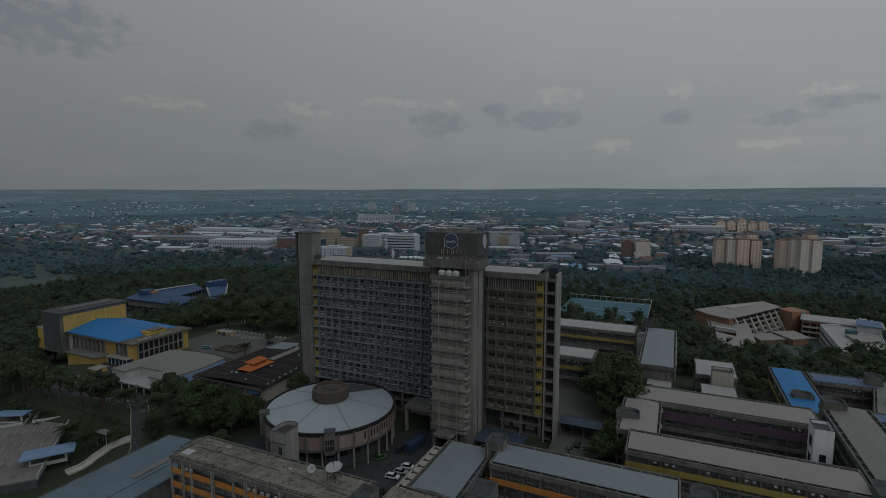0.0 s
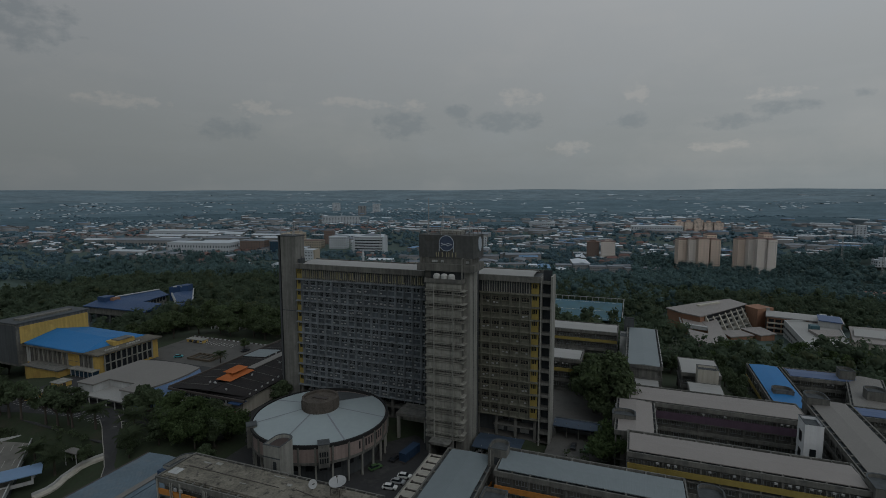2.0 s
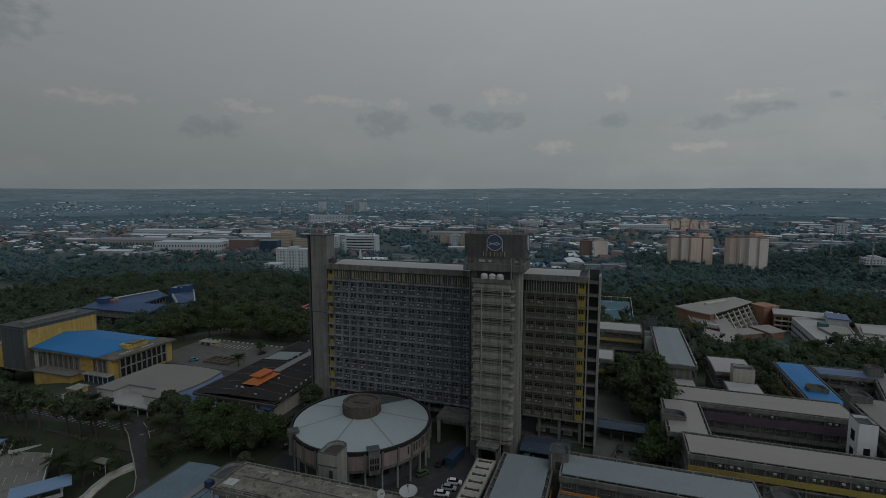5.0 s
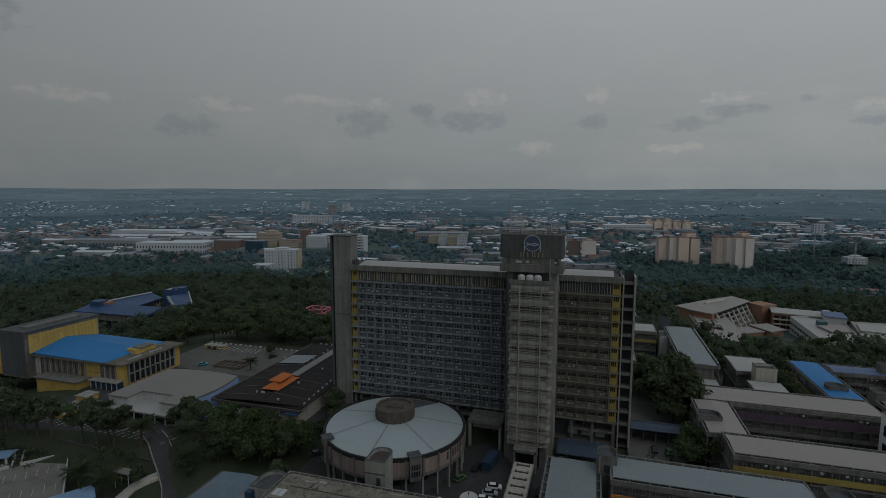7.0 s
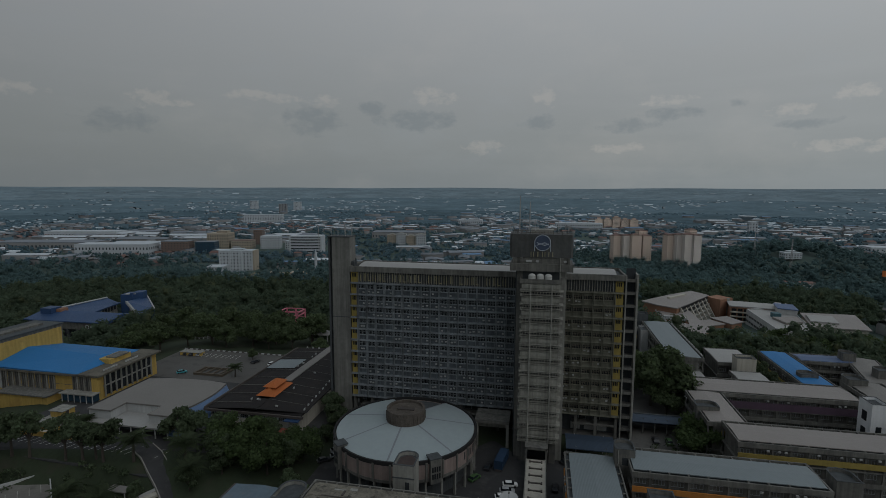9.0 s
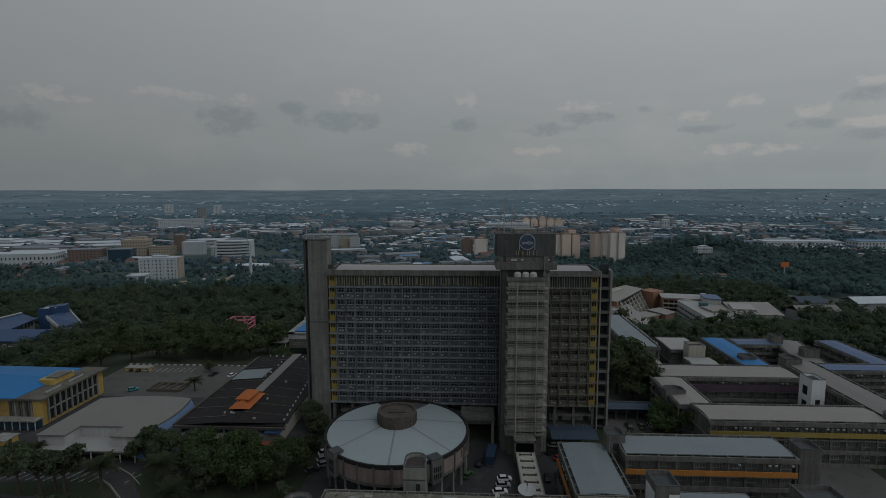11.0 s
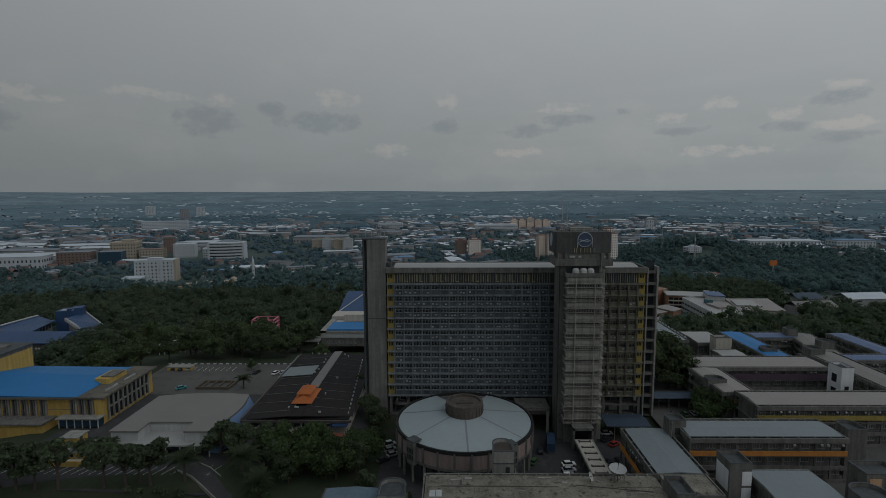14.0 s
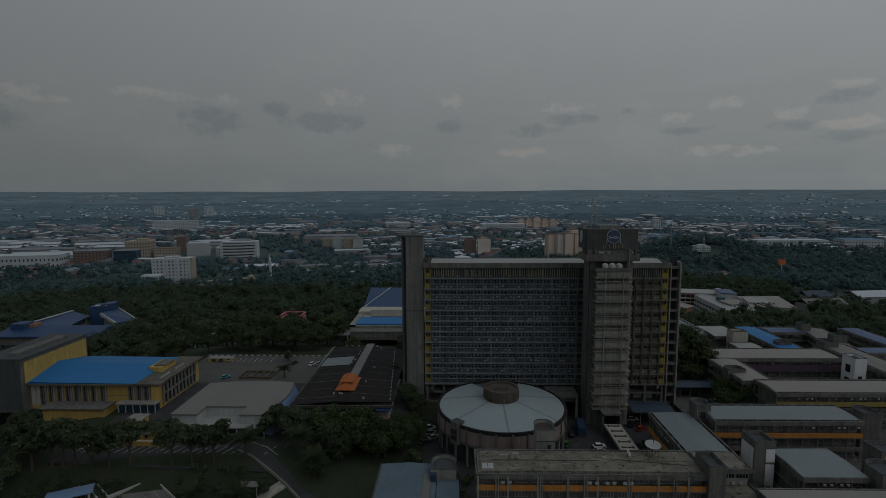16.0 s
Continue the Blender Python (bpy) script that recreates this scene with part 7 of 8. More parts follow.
hedge("bright green creeper shrubs at the rotunda foot", -52, -30, -36.5, -32.5, 2.2, leaf_light, 20)
hedge("low green shrubs in the court", -12, -5, -35, -28, 1.4, leaf_mid, 21, 500)
hedge("dark green hedge beside the near block", -58, -50, -46, -34, 2.0, leaf_dark, 22, 700)
hedge("overgrown green bank below the small roof", 24.5, 30, -60, -42, 4.5, leaf_mid, 23, 1200)
hedge("scrub along the parking strip", -178, -146, -42, -33, 2.6, leaf_dark, 24, 1800)
hedge("scrub below the parking strip", -134, -112, -37, -31.5, 2.2, leaf_dark, 28, 1300)
hedge("shrubs in front of the halls", -108, -66, -18, -8, 2.0, leaf_mid, 25, 2500)
hedge("shrubs beside the wing ends", 30, 52, -8, 12, 2.2, leaf_dark, 26, 1600)
hedge("courtyard shrubs below the plum band", 66, 96, 20, 28, 2.6, leaf_mid, 27, 1300)

# ---- woods: uncountable trees as one mass each ----
KEEP_OUT = [(-226, -100, 70, 130), (-120, -66, 70, 100), (282, 350, 296, 392), (300, 380, 262, 372), (340, 480, 170, 330), (352, 408, 672, 740), (292, 346, 536, 584), (250, 282, 268, 294), (315, 360, 288, 320), (236, 276, 244, 266), (-118, -68, 98, 212), (-330, -268, 76, 126), (-268, -252, 96, 126), (-324, -262, 122, 192), (-204, -176, 104, 122), (72, 146, 172, 314), (140, 230, 190, 296), (-20, 52, 222, 298), (-175, 102, -200, 72), (2, 66, 55, 128), (98, 172, 52, 112), (66, 92, 45, 95), (-172, -144, 138, 160), (-400, -275, 392, 560), (-372, -268, 362, 396)]


def clear(x, y):
    ok = np.ones(len(x), bool)
    for a, b, c, d in KEEP_OUT:
        ok &= ~((x > a) & (x < b) & (y > c) & (y < d))
    return ok


def woods(name, label, seed, x0, x1, y0, y1, gap, rad, leaves, size, material, keep=None, thin=0.0, level=0):
    rng = np.random.default_rng(seed)
    nx, ny = int((x1 - x0) / gap), int((y1 - y0) / gap)
    gx, gy = np.meshgrid(np.linspace(x0, x1, nx), np.linspace(y0, y1, ny))
    x, y = (gx + rng.uniform(-0.5, 0.5, gx.shape) * gap).ravel(), (gy + rng.uniform(-0.5, 0.5, gx.shape) * gap).ravel()
    ok = clear(x, y) & (rng.uniform(size=len(x)) > thin)
    if keep is not None:
        ok &= keep(x, y, rng)
    x, y = x[ok], y[ok]
    z, n = land(x, y), len(x)
    r = rad * np.where(rng.uniform(size=n) < 0.14, rng.uniform(1.3, 1.75, n), rng.uniform(0.55, 1.2, n))
    hgt = rad * rng.uniform(1.15, 1.9, n) * (0.8 + 0.3 * r / rad)
    lobes = ((0.45, 0.60, 0.9), (0.75, 0.48, 0.9), (0.62, 0.46, 1.1), (0.95, 0.40, 0.6), (0.5, 0.42, 1.2))
    cs = np.concatenate([np.stack([x + rng.uniform(-1, 1, n) * r * q[2] * 0.7, y + rng.uniform(-1, 1, n) * r * q[2] * 0.7, z + hgt * q[0]], 1) for q in lobes])
    rs = np.concatenate([r * q[1] * rng.uniform(0.7, 1.3, n) for q in lobes])
    v, f = joined(leaf_cloud(rng, cs, rs * 1.08, n * leaves, size, 0.85, 0.3), blob_cloud(rng, cs, rs * 0.6, level, 0.9, 0.3))
    tagged(new(name, raw_mesh(name, v, f, material, True)), label, "woodland", "", "stuff")
    return n


woods("woodland", "dense dark green tropical woodland behind the campus", 31, -560, -60, 78, 330, 9.8, 7.0, 150, 0.82, leaf_wood)
woods("woodland", "dense green woodland behind the slab", 32, -60, 120, 128, 420, 10.0, 7.0, 130, 0.86, leaf_wood)
woods("woodland", "dense green woodland on the slope", 33, 100, 560, 112, 420, 10.6, 7.3, 120, 0.92, leaf_wood, lambda x, y, g: (y > 112) & (x > 100) & ~((x > 285) & (y > 296 - 0.1 * (x - 290))))
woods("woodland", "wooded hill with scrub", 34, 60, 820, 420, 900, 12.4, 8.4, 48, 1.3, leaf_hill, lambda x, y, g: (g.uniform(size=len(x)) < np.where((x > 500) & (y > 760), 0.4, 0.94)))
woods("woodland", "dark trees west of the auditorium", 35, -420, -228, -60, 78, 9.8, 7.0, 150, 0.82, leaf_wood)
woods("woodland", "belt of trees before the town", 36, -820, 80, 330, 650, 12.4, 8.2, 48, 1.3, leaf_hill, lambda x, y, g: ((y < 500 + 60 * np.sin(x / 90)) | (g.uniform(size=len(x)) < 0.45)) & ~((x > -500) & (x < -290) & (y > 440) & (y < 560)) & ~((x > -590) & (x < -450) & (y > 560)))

# ---- buildings of the plain ----
far_win = glassy("far_window", (0.035, 0.045, 0.05), 0.3)
peach = surface("peach_render", (0.74, 0.60, 0.50), 0.85, 0.12, 0.05, 0.5, streak=0.1)
pinkwhite = surface("pinkish_white_render", (0.76, 0.69, 0.63), 0.85, 0.1, 0.05, 0.5, streak=0.1)
far_white = surface("far_white_render", (0.46, 0.49, 0.515), 0.8, 0.1, 0.05, 0.5, streak=0.1)
far_tan = surface("tan_render", (0.36, 0.315, 0.25), 0.85, 0.12, 0.05, 0.5)
far_brown = surface("brown_render", (0.19, 0.14, 0.12), 0.85, 0.12, 0.05, 0.5)
tile_red = surface("red_roof_tiles", (0.165, 0.098, 0.085), 0.85, 0.2, 0.05, 0.4, island=0.2)
roof_far_white = surface("pale_shed_roofs", (0.41, 0.445, 0.475), 0.6, 0.15, 0.02, 0.2, bump=0.0, island=0.5)
roof_far_grey = surface("grey_shed_roofs", (0.17, 0.19, 0.215), 0.7, 0.2, 0.02, 0.2, bump=0.0, island=0.35)
roof_far_blue = surface("blue_shed_roofs", (0.10, 0.20, 0.33), 0.6, 0.2, 0.02, 0.2, bump=0.0, island=0.3)
# Roofs and walls farthest out have a bluish haze mixed into their colour.
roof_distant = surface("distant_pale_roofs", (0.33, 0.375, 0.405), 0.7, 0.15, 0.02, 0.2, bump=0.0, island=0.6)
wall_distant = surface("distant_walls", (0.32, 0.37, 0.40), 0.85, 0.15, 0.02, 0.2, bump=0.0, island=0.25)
wall_far = surface("plain_walls", (0.25, 0.25, 0.25), 0.85, 0.15, 0.02, 0.2, bump=0.0, island=0.25)


def settle(x, y, eye=(10.0, -148.0, 79.5), level=-22.0):
    """Carries a place drawn on a plain at that level out along the sight line from eye, amid the camera's path, to the
    land, so it keeps its place in view; also gives the scale.
    """
    lo, hi = 0.7, 1.8
    for _ in range(40):
        s = (lo + hi) / 2
        if eye[2] - s * (eye[2] - level) > float(land(eye[0] + s * (x - eye[0]), eye[1] + s * (y - eye[1]))):
            lo = s
        else:
            hi = s
    return eye[0] + s * (x - eye[0]), eye[1] + s * (y - eye[1]), s


def far_block(label, x, y, w, d, h, storeys, bays, wall, roof=None, turn=0.0, crown=None, group=""):
    """A building of the plain with a window in each bay and storey."""
    x, y, k_ = settle(x, y)
    w, d, h = w * k_, d * k_, h * k_
    crown = [(q[0] * k_, q[1] * k_, q[2] * k_) for q in crown or ()]
    z = float(land(x, y)) - 1.0
    b = thing("apartment_building" if "apartment" in label else "town_building", label, "building", x, y, z, turn, group)
    part("wall", Geo().box(-w / 2, w / 2, -d / 2, d / 2, 0, h), wall, b)
    part("roof_slab", Geo().box(-w / 2 - 0.4, w / 2 + 0.4, -d / 2 - 0.4, d / 2 + 0.4, h, h + 0.8), roof or concrete_pale, b)
    s, bw = h / (storeys + 0.4), w / bays
    panes = Geo()
    for i in range(storeys):
        z0, z1 = 0.42 * s + i * s, 0.86 * s + i * s
        for k in range(bays):
            c = -w / 2 + (k + 0.5) * bw
            panes.box(c - bw * 0.18, c + bw * 0.18, -d / 2 - 0.12, -d / 2 + 0.05, z0, z1)
        nd = max(1, round(d / bw / 1.3))
        for k in range(nd):
            c = -d / 2 + (k + 0.5) * d / nd
            for sx in (-1, 1):
                panes.box(sx * w / 2 - 0.1, sx * w / 2 + 0.1, c - bw * 0.28, c + bw * 0.28, z0, z1)
    tagged(part("glazing", panes, far_win, b), kind="stuff")
    if crown:
        for q in crown:
            part("roof_house", Geo().box(q[0], q[1], -d / 4, d / 4, h + 0.8, h + q[2]), wall, b)
            part("hip_roof", Geo().hip(q[0] - 0.8, q[1] + 0.8, -d / 4 - 0.8, d / 4 + 0.8, h + q[2], h + q[2] + 1.1), roof or concrete_pale, b)
    return b


def ribbon_office(label, x, y, w, d, h, storeys):
    """An office with a bowed front, white spandrel bands and dark ribbon windows between them."""
    x, y, k_ = settle(x, y)
    w, d, h = w * k_, d * k_, h * k_
    b = thing("town_building", label, "building", x, y, float(land(x, y)) - 1.0, 12)

    def bow(out):
        front = [(-w / 2 + w * i / 12, -d / 2 - out - 3.5 * math.sin(math.pi * i / 12)) for i in range(13)]
        return front + [(w / 2, d / 2), (-w / 2, d / 2)]

    part("core", Geo().prism(bow(-0.6), 0, h), far_win, b)
    s_ = h / storeys
    for i in range(storeys):
        part("spandrel", Geo().prism(bow(0.0), i * s_, i * s_ + 0.58 * s_), far_white, b)
    part("cornice", Geo().prism(bow(0.5), h - 0.2 * s_, h + 0.8), far_white, b)
    part("end_wall", Geo().box(-w / 2 - 0.3, -w / 2 + 3, -d / 2 - 1.2, d / 2, 0, h + 0.6), far_white, b)
    part("end_wall", Geo().box(w / 2 - 3, w / 2 + 0.3, -d / 2 - 1.2, d / 2, 0, h + 0.6), far_white, b)
    part("rear_roof", Geo().hip(-w * 0.35, w * 0.32, -d * 0.1, d * 0.75, h + 0.5, h + 5), roof_far_grey, b)
    return b


AP = "apartment towers on the plain"
for x0, y0, wall, h in ((124, 584, peach, 42), (183, 560, pinkwhite, 46)):
    for dx, dy, w_, d_, dh, wm in ((-19, 3, 10, 14, -1, peach), (-9, -1, 9, 16, 0, pinkwhite), (1, -5, 11, 16, 1, wall), (10, 8, 10, 14, 6, peach), (13, -2, 10, 16, 0, wall)):
        far_block("peach and white apartment tower with red roofs", x0 + dx * (1.15 if h == 42 else 0.95), y0 + dy, w_ * (1.15 if h == 42 else 0.95), d_, h + dh, 13, 3, wm, tile_red, 14, ((-w_ * 0.42, w_ * 0.42, 1.2),), AP)
far_block("brown and white apartment block", -14, 660, 18, 14, 27, 9, 5, far_brown, tile_red, 4, ((-4, 4, 2.6),), AP)
far_block("brown and white apartment block", 8, 654, 20, 14, 29, 9, 6, pinkwhite, tile_red, 4, ((-4, 4, 2.6),), AP)
for k in range(5):
    far_block("long peach apartment slab", 152 + 22 * k, 1300 - 4 * k, 20, 16, 26 + (k == 2) * 5, 9, 7, peach, tile_red, 2, ((-5, 5, 4),), AP)
for k in range(4):
    far_block("yellow and white apartment row", -268 + 19 * k, 745 - 4 * k, 17.5, 15, 21 + (k % 2) * 2, 7, 5, far_tan if k % 2 == 0 else far_white, concrete_pale, 10, ((-4, 4, 2.4),), AP)
ribbon_office("white office building with ribbon windows and bowed front", -375, 622, 52, 26, 28, 6)
far_block("small white stepped office beside the ribbon-windowed one", -411, 640, 19, 18, 17, 4, 5, far_white, roof_far_white, 14, ((-5, 1, 4),))
far_block("small white office building in the town", -462, 662, 32, 20, 22, 5, 8, far_white, roof_far_white, 14)
hospital = far_block("white hospital block with overhanging roof slab and tan end", -376, 430, 42, 16, 26, 6, 10, far_white, roof_far_white, 12, ((-8, 8, 2.4),))
hk = settle(-376, 430)[2]
part("tan_end", Geo().box(21.1 * hk, 23.2 * hk, -8.3 * hk, 8.3 * hk, 0, 26.6 * hk), far_tan, hospital)
for q0 in (-20, -7, 7, 20):
    part("pilaster", Geo().box((q0 - 0.9) * hk, (q0 + 0.9) * hk, -8.9 * hk, -8.0 * hk, 0, 25.8 * hk), far_white, hospital)
far_block("pale low hospital annex building", -389, 405, 20, 18, 9, 3, 6, far_white, roof_far_white, 12)
far_block("low white shed by the hospital", -366, 396, 34, 10, 4, 1, 6, far_white, roof_far_grey, 12)
far_block("brown brick office block in town", -566, 560, 42, 22, 21, 5, 9, far_brown, roof_far_grey, 14)
far_block("blue glazed office block in town", -528, 580, 30, 20, 19, 5, 8, glass_blue, roof_far_grey, 14)
far_block("tan stepped public building", -548, 645, 36, 30, 27, 5, 9, far_tan, far_tan, 14, ((-4, 14, 4),))
far_block("low tan public building with brown roof", -508, 650, 34, 24, 15, 3, 8, far_tan, far_brown, 14)
far_block("tan and brown twin-towered office", -520, 720, 16, 16, 28, 6, 4, far_brown, roof_far_grey, 14)
far_block("white industrial hall with pilasters", -640, 520, 110, 30, 19, 2, 22, far_white, roof_far_white, 13)
far_block("long low white factory hall", -960, 775, 150, 40, 13, 1, 24, far_white, roof_far_white, 13)
far_block("long low grey factory hall", -835, 585, 170, 46, 12, 1, 26, wall_far, roof_far_grey, 13)
far_block("white tower block far off", -1505, 2320, 40, 24, 44, 10, 6, far_white, roof_far_white, 17)
far_block("grey tower block far off", -1102, 1885, 32, 24, 42, 10, 5, wall_far, roof_far_grey, 16)
far_block("white tower block far off", -1218, 2245, 36, 24, 42, 10, 6, far_white, roof_far_white, 16)
far_block("long white apartment slab far off", -842, 1285, 120, 18, 26, 6, 24, far_white, roof_far_white, 14)
far_block("grey-roofed market hall in town", -300, 905, 110, 50, 14, 1, 18, wall_far, roof_far_grey, 8)
far_block("white roofed hall on the plain", -205, 1330, 70, 30, 16, 2, 12, far_white, roof_far_white, 4)
far_block("white roofed factory on the plain", 96, 1265, 120, 40, 16, 2, 20, far_white, roof_far_white, 4)
far_block("pale factory with flat roof", 592, 810, 130, 34, 12, 2, 20, far_white, roof_far_white, 0)
far_block("teal roofed factory on the plain", 712, 795, 70, 30, 14, 2, 12, far_white, roof_far_blue, 0)
far_block("red roofed long house on the slope", 261, 436, 40, 14, 8, 2, 12, pinkwhite, tile_red, 0)
far_block("white water works building on the hill", 376, 719, 25, 15, 9, 2, 6, far_white, roof_far_white, 8, ((-6, 6, 3),))
for k in range(6):
    far_block("pale terraced house row", -252 + 21 * k, 478 + 9 * (k % 3), 20, 12, 9, 2, 7, cream_wall, roof_far_grey, 20, group="terraced rows")
    far_block("pale terraced house row", -40 + 21 * k, 524 + 9 * (k % 2), 20, 12, 9, 3, 7, wall_far, roof_far_grey, 12, group="terraced rows")
# building site, mosque tower, masts and signs
site = thing("building_site", "bare orange earth building site with low walls", "building site", *settle(-300, 392)[:2], float(land(*settle(-300, 392)[:2])) + 2.0, 12)
earth = surface("bare_orange_earth", (0.30, 0.20, 0.11), 0.95, 0.3, 0.05, 0.6)
part("bare_ground", Geo().box(-40, 36, -30, 20, -5, 0.8), earth, site)
for k in range(7):
    part("low_wall", Geo().box(-30 + 9 * k, -24 + 9 * k, -12 + 3 * (k % 3), 6 + 2 * (k % 4), 0.8, 3.0 + (k % 3)), far_tan, site)
dome = Geo()
for k in range(6):
    a0, a1 = math.pi / 2 * k / 6, math.pi / 2 * (k + 1) / 6
    dome.cyl(26, 2, 4.5 * math.cos(a0), 5 + 4.5 * math.sin(a0), 5 + 4.5 * math.sin(a1), 14, 4.5 * math.cos(a1))
part("dome", dome.box(21.5, 30.5, -2.5, 6.5, 0.8, 5), far_tan, site)
mn = thing("minaret", "slim white minaret with broad base", "minaret", *settle(-256, 396)[:2], float(land(*settle(-256, 396)[:2])) - 2.0)
part("shaft", Geo().cyl(0, 0, 2.2, 3, 33, 10, 1.5).cyl(0, 0, 2.4, 28, 29, 10).cyl(0, 0, 1.5, 33, 39, 10, 0.1), far_white, mn)
part("base", Geo().box(-6, 6, -5, 5, -1, 3), cream_wall, mn)


def mast(label, x, y, h, head):
    x, y, k_ = settle(x, y)
    h = h * k_
    m_ = thing("radio_mast", label, "mast", x, y, float(land(x, y)))
    geo = Geo()
    for a in range(3):
        c, s = math.cos(a * 2.094), math.sin(a * 2.094)
        geo.tube((2.0 * c, 2.0 * s, 0), (0.5 * c, 0.5 * s, h), 0.22)
    for k in range(8):
        q0, q1 = k / 8, (k + 1) / 8
        for a in range(3):
            c0, s0, c1, s1 = math.cos(a * 2.094), math.sin(a * 2.094), math.cos((a + 1) * 2.094), math.sin((a + 1) * 2.094)
            r0, r1 = 2.0 - 1.5 * q0, 2.0 - 1.5 * q1
            geo.tube((r0 * c0, r0 * s0, h * q0), (r1 * c1, r1 * s1, h * q1), 0.12, n=4)
    part("lattice", geo, metal_grey, m_)
    if head:
        part("drum_antenna", Geo().cyl(0, 0, 1.0, h * 0.8, h * 0.86, 8), far_white, m_)
    return m_


mast("grey lattice radio mast on the hill", 312, 566, 42, True)
mast("grey lattice radio mast behind the hill", 318, 700, 40, True)
mast("thin lattice mast by the white offices", -345, 600, 46, False)
tankt = thing("water_tower", "white wide-topped water tower", "water tower", *settle(650, 1660)[:2], float(land(*settle(650, 1660)[:2])))
part("bowl", Geo().cyl(0, 0, 12, 12, 26, 16, 34).cyl(0, 0, 34, 26, 29, 16), far_white, tankt)
part("stem", Geo().cyl(0, 0, 8, 0, 12, 12), far_white, tankt)
far_block("narrow white tower block far off", 515, 1245, 20, 16, 27, 7, 3, far_white, roof_far_white, 0)
sg = thing("roadside_sign", "tall orange roadside sign on a pole", "sign", 419.0, 567.0, float(land(419, 567)) + 3)
sg.scale = (1.3, 1.3, 1.2)
part("pole", Geo().tube((0, 0, 0), (0, 0, 17), 0.5), far_white, sg)
part("sign_board", Geo().box(-4, 4, -0.5, 0.5, 16, 22), surface("orange_sign", (0.5, 0.15, 0.04), 0.6), sg)
sg = thing("roadside_sign", "white square roadside sign on two poles", "sign", *settle(372, 352)[:2], float(land(*settle(372, 352)[:2])))
part("pole", Geo().tube((-1, 0, 0), (-1, 0, 9), 0.3).tube((1, 0, 0), (1, 0, 9), 0.3), far_white, sg)
part("sign_board", Geo().box(-3.4, 3.4, -0.4, 0.4, 8.5, 16), far_white, sg)
part("sign_mark", Geo().box(-1.6, 1.6, -0.5, -0.4, 10.5, 14), far_win, sg)
ha, hb = (296.0, 366.0), (470.0, 176.0)
hw = Geo()
for k in range(12):
    q0, q1 = k / 12, (k + 1) / 12
    (xa, ya), (xb, yb) = [(ha[0] + (hb[0] - ha[0]) * q, ha[1] + (hb[1] - ha[1]) * q) for q in (q0, q1)]
    za, zb3 = [float(land(px, py + 13)) + 3.0 for px, py in ((xa, ya), (xb, yb))]
    hw.add([(xa, ya, za), (xb, yb, zb3), (xb, yb + 26, zb3), (xa, ya + 26, za), (xa, ya, za - 12), (xb, yb, zb3 - 12)], [(0, 1, 2, 3), (0, 4, 5, 1)])
setting("road_highway", hw, paving, "pale highway crossing the wooded valley")
for k, (x, y, w, d, h, m_) in enumerate(((266, 282, 22, 15, 9, roof_slate), (337, 308, 40, 20, 8, roof_far_white), (256, 258, 34, 16, 6, roof_taupe))):
    b = thing("roadside_hall", "low hall with pitched sheet roof among trees", "building", x, y, float(land(x, y)) + 2, 6, "roadside halls")
    part("wall", Geo().box(-w / 2, w / 2, -d / 2, d / 2, -3, h), wall_far, b)
    part("roof", Geo().gable(-w / 2, w / 2, -d / 2, d / 2, h, h + 4, "x", 0.8), m_, b)

# ---- the uncountable town ----
TOWN_OUT = [(-640, -440, 600, 760), (90, 340, 690, 840), (-380, -230, 930, 1010)]


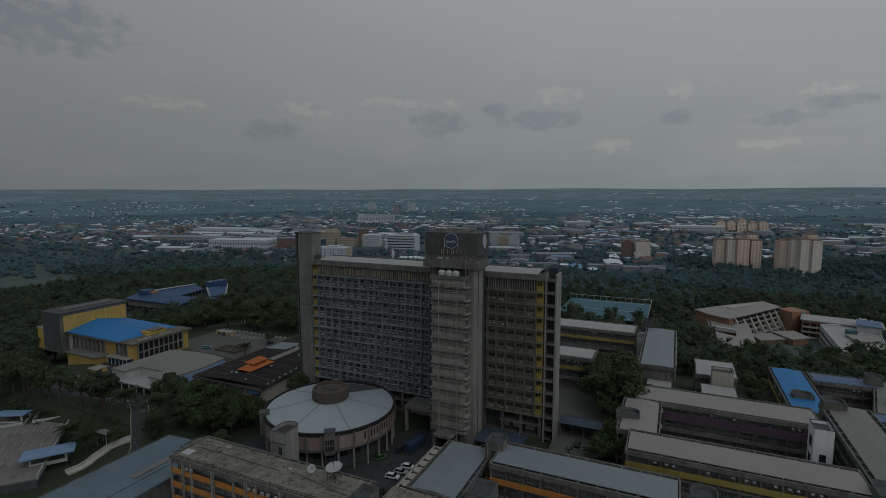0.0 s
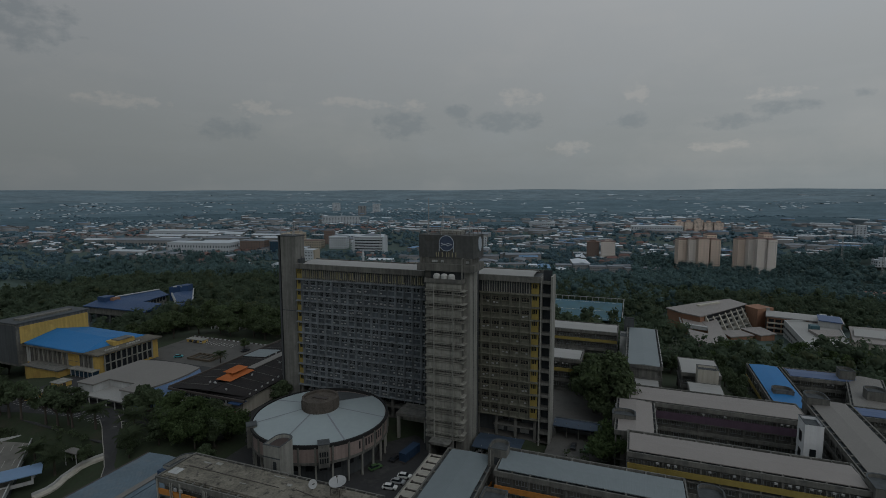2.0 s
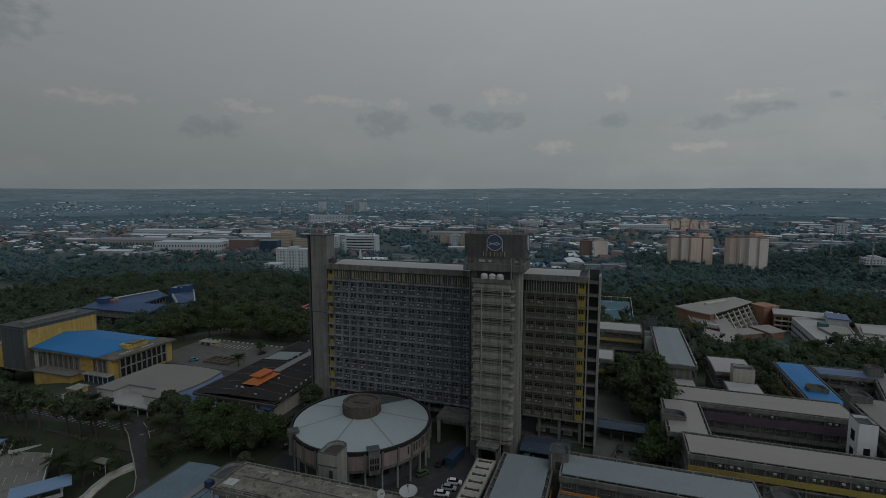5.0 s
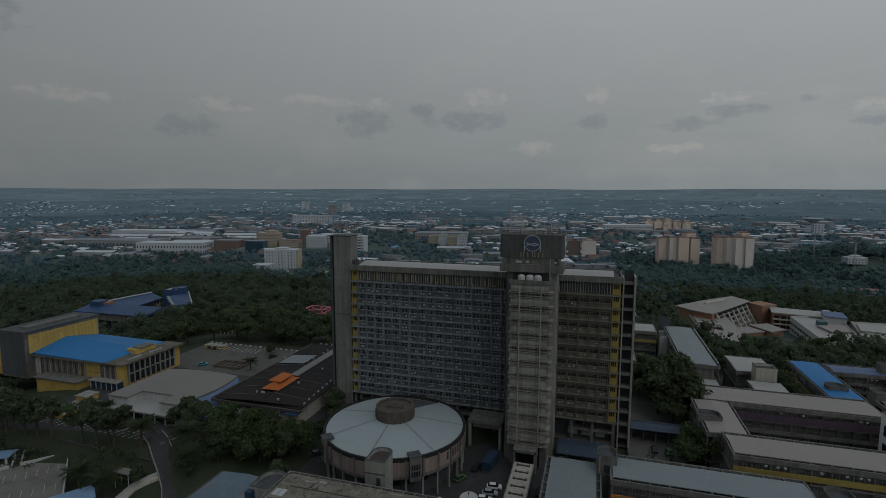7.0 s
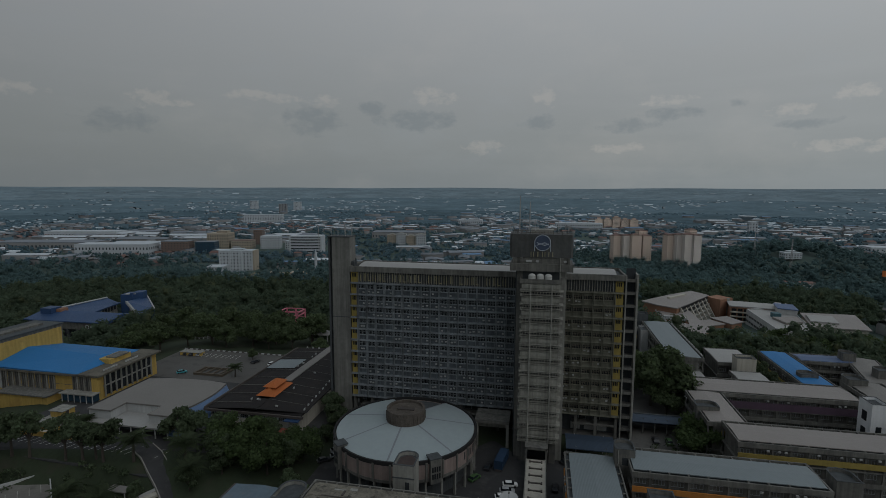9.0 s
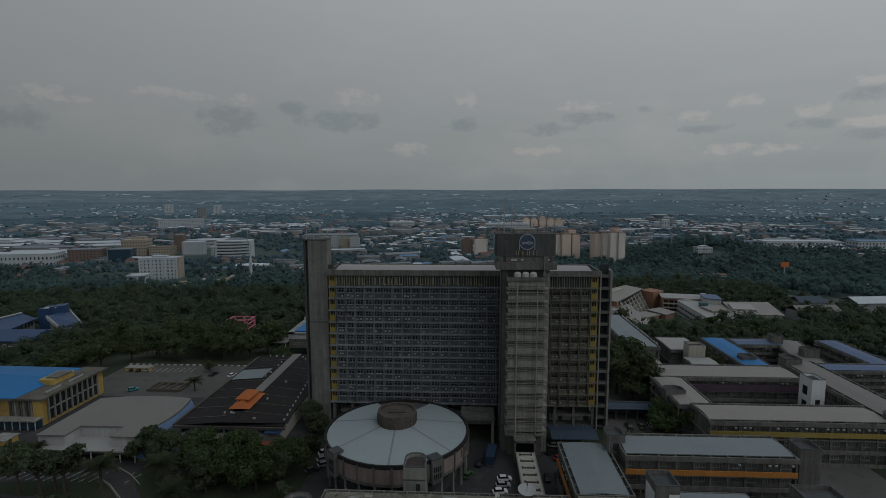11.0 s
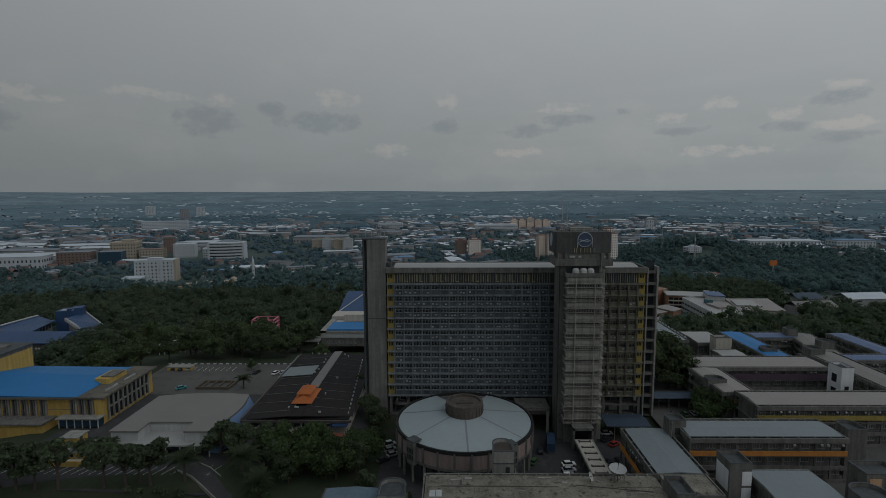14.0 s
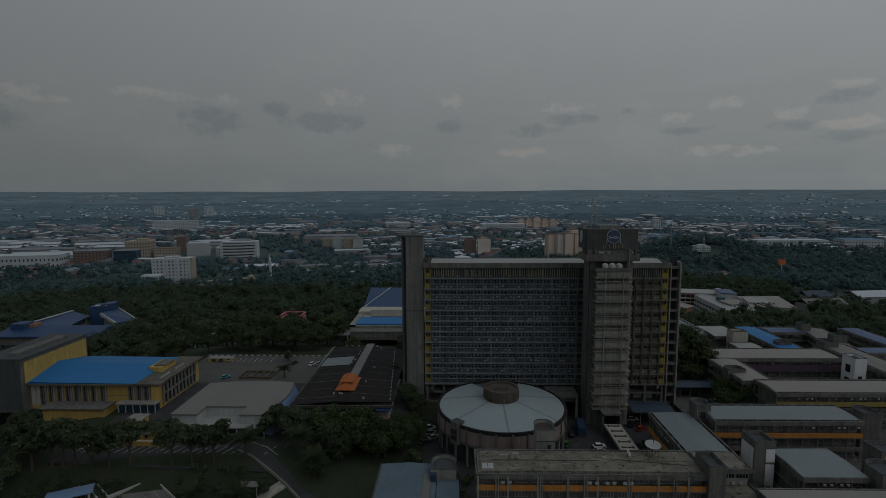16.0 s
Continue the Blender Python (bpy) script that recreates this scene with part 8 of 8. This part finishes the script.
def town(name, label, seed, count, r0, r1, a0, a1, wl_, hl, roof, pitch, clump=0.0, wall=None):
    """Scattered houses or sheds between two radii and bearings: walls with flat or pitched roofs in one mesh each."""
    rng = np.random.default_rng(seed)
    r = np.sqrt(rng.uniform(r0 ** 2, r1 ** 2, count))
    r = np.where(rng.uniform(size=count) < 0.45, r0 + (r1 - r0) * rng.uniform(size=count), r)
    a = np.radians(rng.uniform(a0, a1, count))
    x, y = -20 + r * np.sin(a), -150 + r * np.cos(a)
    if clump:
        f = np.array([noise.noise(Vector((px / clump, py / clump, seed))) for px, py in zip(x, y)])
        ok = f > 0.02
    else:
        ok = np.ones(count, bool)
    for q in TOWN_OUT:
        ok &= ~((x > q[0]) & (x < q[1]) & (y > q[2]) & (y < q[3]))
    ok &= ~((x > 40) & (x < 720) & (y < 900)) & ~((x < 60) & (y < 570))
    x, y = x[ok], y[ok]
    n = len(x)
    z = land(x, y) - 0.5
    w, d = rng.uniform(*wl_[0], n), rng.uniform(*wl_[1], n)
    h = rng.uniform(*hl, n)
    t = np.radians(rng.choice((8, 14, 20, -12, 98), n) + rng.uniform(-6, 6, n))
    c, s = np.cos(t), np.sin(t)

    def pts(lx, ly, lz):
        return np.stack([x + lx * c - ly * s, y + lx * s + ly * c, z + lz], 1)

    low = [pts(sx * w / 2, sy * d / 2, 0 * h) for sx, sy in ((-1, -1), (1, -1), (1, 1), (-1, 1))]
    top = [pts(sx * w / 2, sy * d / 2, h) for sx, sy in ((-1, -1), (1, -1), (1, 1), (-1, 1))]
    v = np.stack(low + top, 1).reshape(-1, 3)
    base = (np.arange(n) * 8)[:, None, None]
    f = (base + np.array([(0, 1, 5, 4), (1, 2, 6, 5), (2, 3, 7, 6), (3, 0, 4, 7)])).reshape(-1, 4)
    tagged(new(name + "_walls", raw_mesh(name + "_walls", v, f, wall or wall_far)), label, "houses", "", "stuff")
    o_ = 0.4
    e = [pts(sx * (w / 2 + o_), sy * (d / 2 + o_), h + 0.05) for sx, sy in ((-1, -1), (1, -1), (1, 1), (-1, 1))]
    rd = [pts(sx * (w / 2 + o_) * (0.98 if pitch < 0.2 else 0.75), 0 * d, h + 0.3 + pitch * d / 2) for sx in (-1, 1)]
    v = np.stack(e + rd, 1).reshape(-1, 3)
    base = (np.arange(n) * 6)[:, None, None]
    f4 = (base + np.array([(0, 1, 5, 4), (2, 3, 4, 5)])).reshape(-1, 4)
    tagged(new(name, raw_mesh(name, v, f4, roof)), label, "houses", "", "stuff")


town("white_sheds", "pale-roofed sheds and factories scattered over the plain", 51, 460, 760, 2600, -72, 62, ((20, 90), (12, 30)), (6, 11), roof_far_white, 0.14, 330)
town("grey_sheds", "grey-roofed sheds and factories scattered over the plain", 52, 760, 740, 2400, -72, 62, ((16, 70), (10, 26)), (6, 12), roof_far_grey, 0.16, 400)
town("red_houses", "red and brown tiled house roofs of the town", 53, 800, 740, 2100, -72, 62, ((10, 26), (9, 15)), (5, 9), tile_red, 0.45, 400)
town("white_houses", "small pale house roofs of the town", 54, 2400, 720, 2300, -72, 62, ((9, 26), (8, 14)), (5, 8), roof_far_white, 0.3, 300)
town("blue_sheds", "blue-roofed sheds of the plain", 55, 90, 800, 2800, -72, 62, ((24, 70), (14, 28)), (7, 11), roof_far_blue, 0.12)
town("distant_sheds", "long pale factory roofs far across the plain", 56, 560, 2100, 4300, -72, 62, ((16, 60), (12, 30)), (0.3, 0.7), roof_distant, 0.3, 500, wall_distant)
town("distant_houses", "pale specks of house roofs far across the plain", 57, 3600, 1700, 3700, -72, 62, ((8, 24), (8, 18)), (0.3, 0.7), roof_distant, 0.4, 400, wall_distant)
shed_rnd = random.Random(77)
for k in range(30):
    xs, ys = shed_rnd.uniform(-960, -430), shed_rnd.uniform(560, 860)
    if xs > -640 and ys < 690:
        continue
    b = thing("factory_shed", "long low factory shed with pale metal roof", "shed", *settle(xs, ys)[:2], float(land(*settle(xs, ys)[:2])), 13, "sheds of the industrial estate")
    ws, ds = shed_rnd.uniform(50, 130), shed_rnd.uniform(22, 40)
    part("wall", Geo().box(-ws / 2, ws / 2, -ds / 2, ds / 2, -1, 9), wall_far, b)
    part("roof", Geo().gable(-ws / 2, ws / 2, -ds / 2, ds / 2, 9, 12, "x", 0.8), roof_far_white if k % 3 else roof_far_grey, b)


def far_trees(name, seed, count, r0, r1, rad, leaves, size, material, stretch):
    rng = np.random.default_rng(seed)
    r = r0 + (r1 - r0) * rng.uniform(size=count) ** 1.15
    a = np.radians(rng.uniform(-74, 64, count))
    x, y = -20 + r * np.sin(a), -150 + r * np.cos(a)
    f = np.array([noise.noise(Vector((px / 420, py / (170 if stretch > 1 else 260), 7.0))) for px, py in zip(x, y)])
    ok = (f > (0.02 if stretch > 1 else -0.25)) & ~((x > -820) & (x < 820) & (y < 640)) & ~((x > 60) & (x < 800) & (y < 840))
    x, y = x[ok], y[ok]
    n = len(x)
    rr = rad * rng.uniform(0.6, 1.5, n)
    cs = np.stack([x, y, land(x, y) + rr * (0.1 if stretch > 1 else 0.5)], 1)
    v, f = blob_cloud(rng, cs, rr * (0.6 if leaves else 1.0), 0, 0.7, 0.3)
    if stretch > 1:
        c = np.repeat(cs, len(BLOBS[0][0]), 0)
        k = np.repeat(rng.uniform(1, stretch, n), len(BLOBS[0][0]))
        v[:, 0] = c[:, 0] + (v[:, 0] - c[:, 0]) * k
        v[:, 2] = c[:, 2] + (v[:, 2] - c[:, 2]) * 0.8
    else:
        v, f = joined((v, f), leaf_cloud(rng, cs, rr, n * leaves, size, 0.7))
    tagged(new(name, raw_mesh(name, v, f, material, True)), "belts of green trees across the plain, haze put into their colour", "woodland", "", "stuff")


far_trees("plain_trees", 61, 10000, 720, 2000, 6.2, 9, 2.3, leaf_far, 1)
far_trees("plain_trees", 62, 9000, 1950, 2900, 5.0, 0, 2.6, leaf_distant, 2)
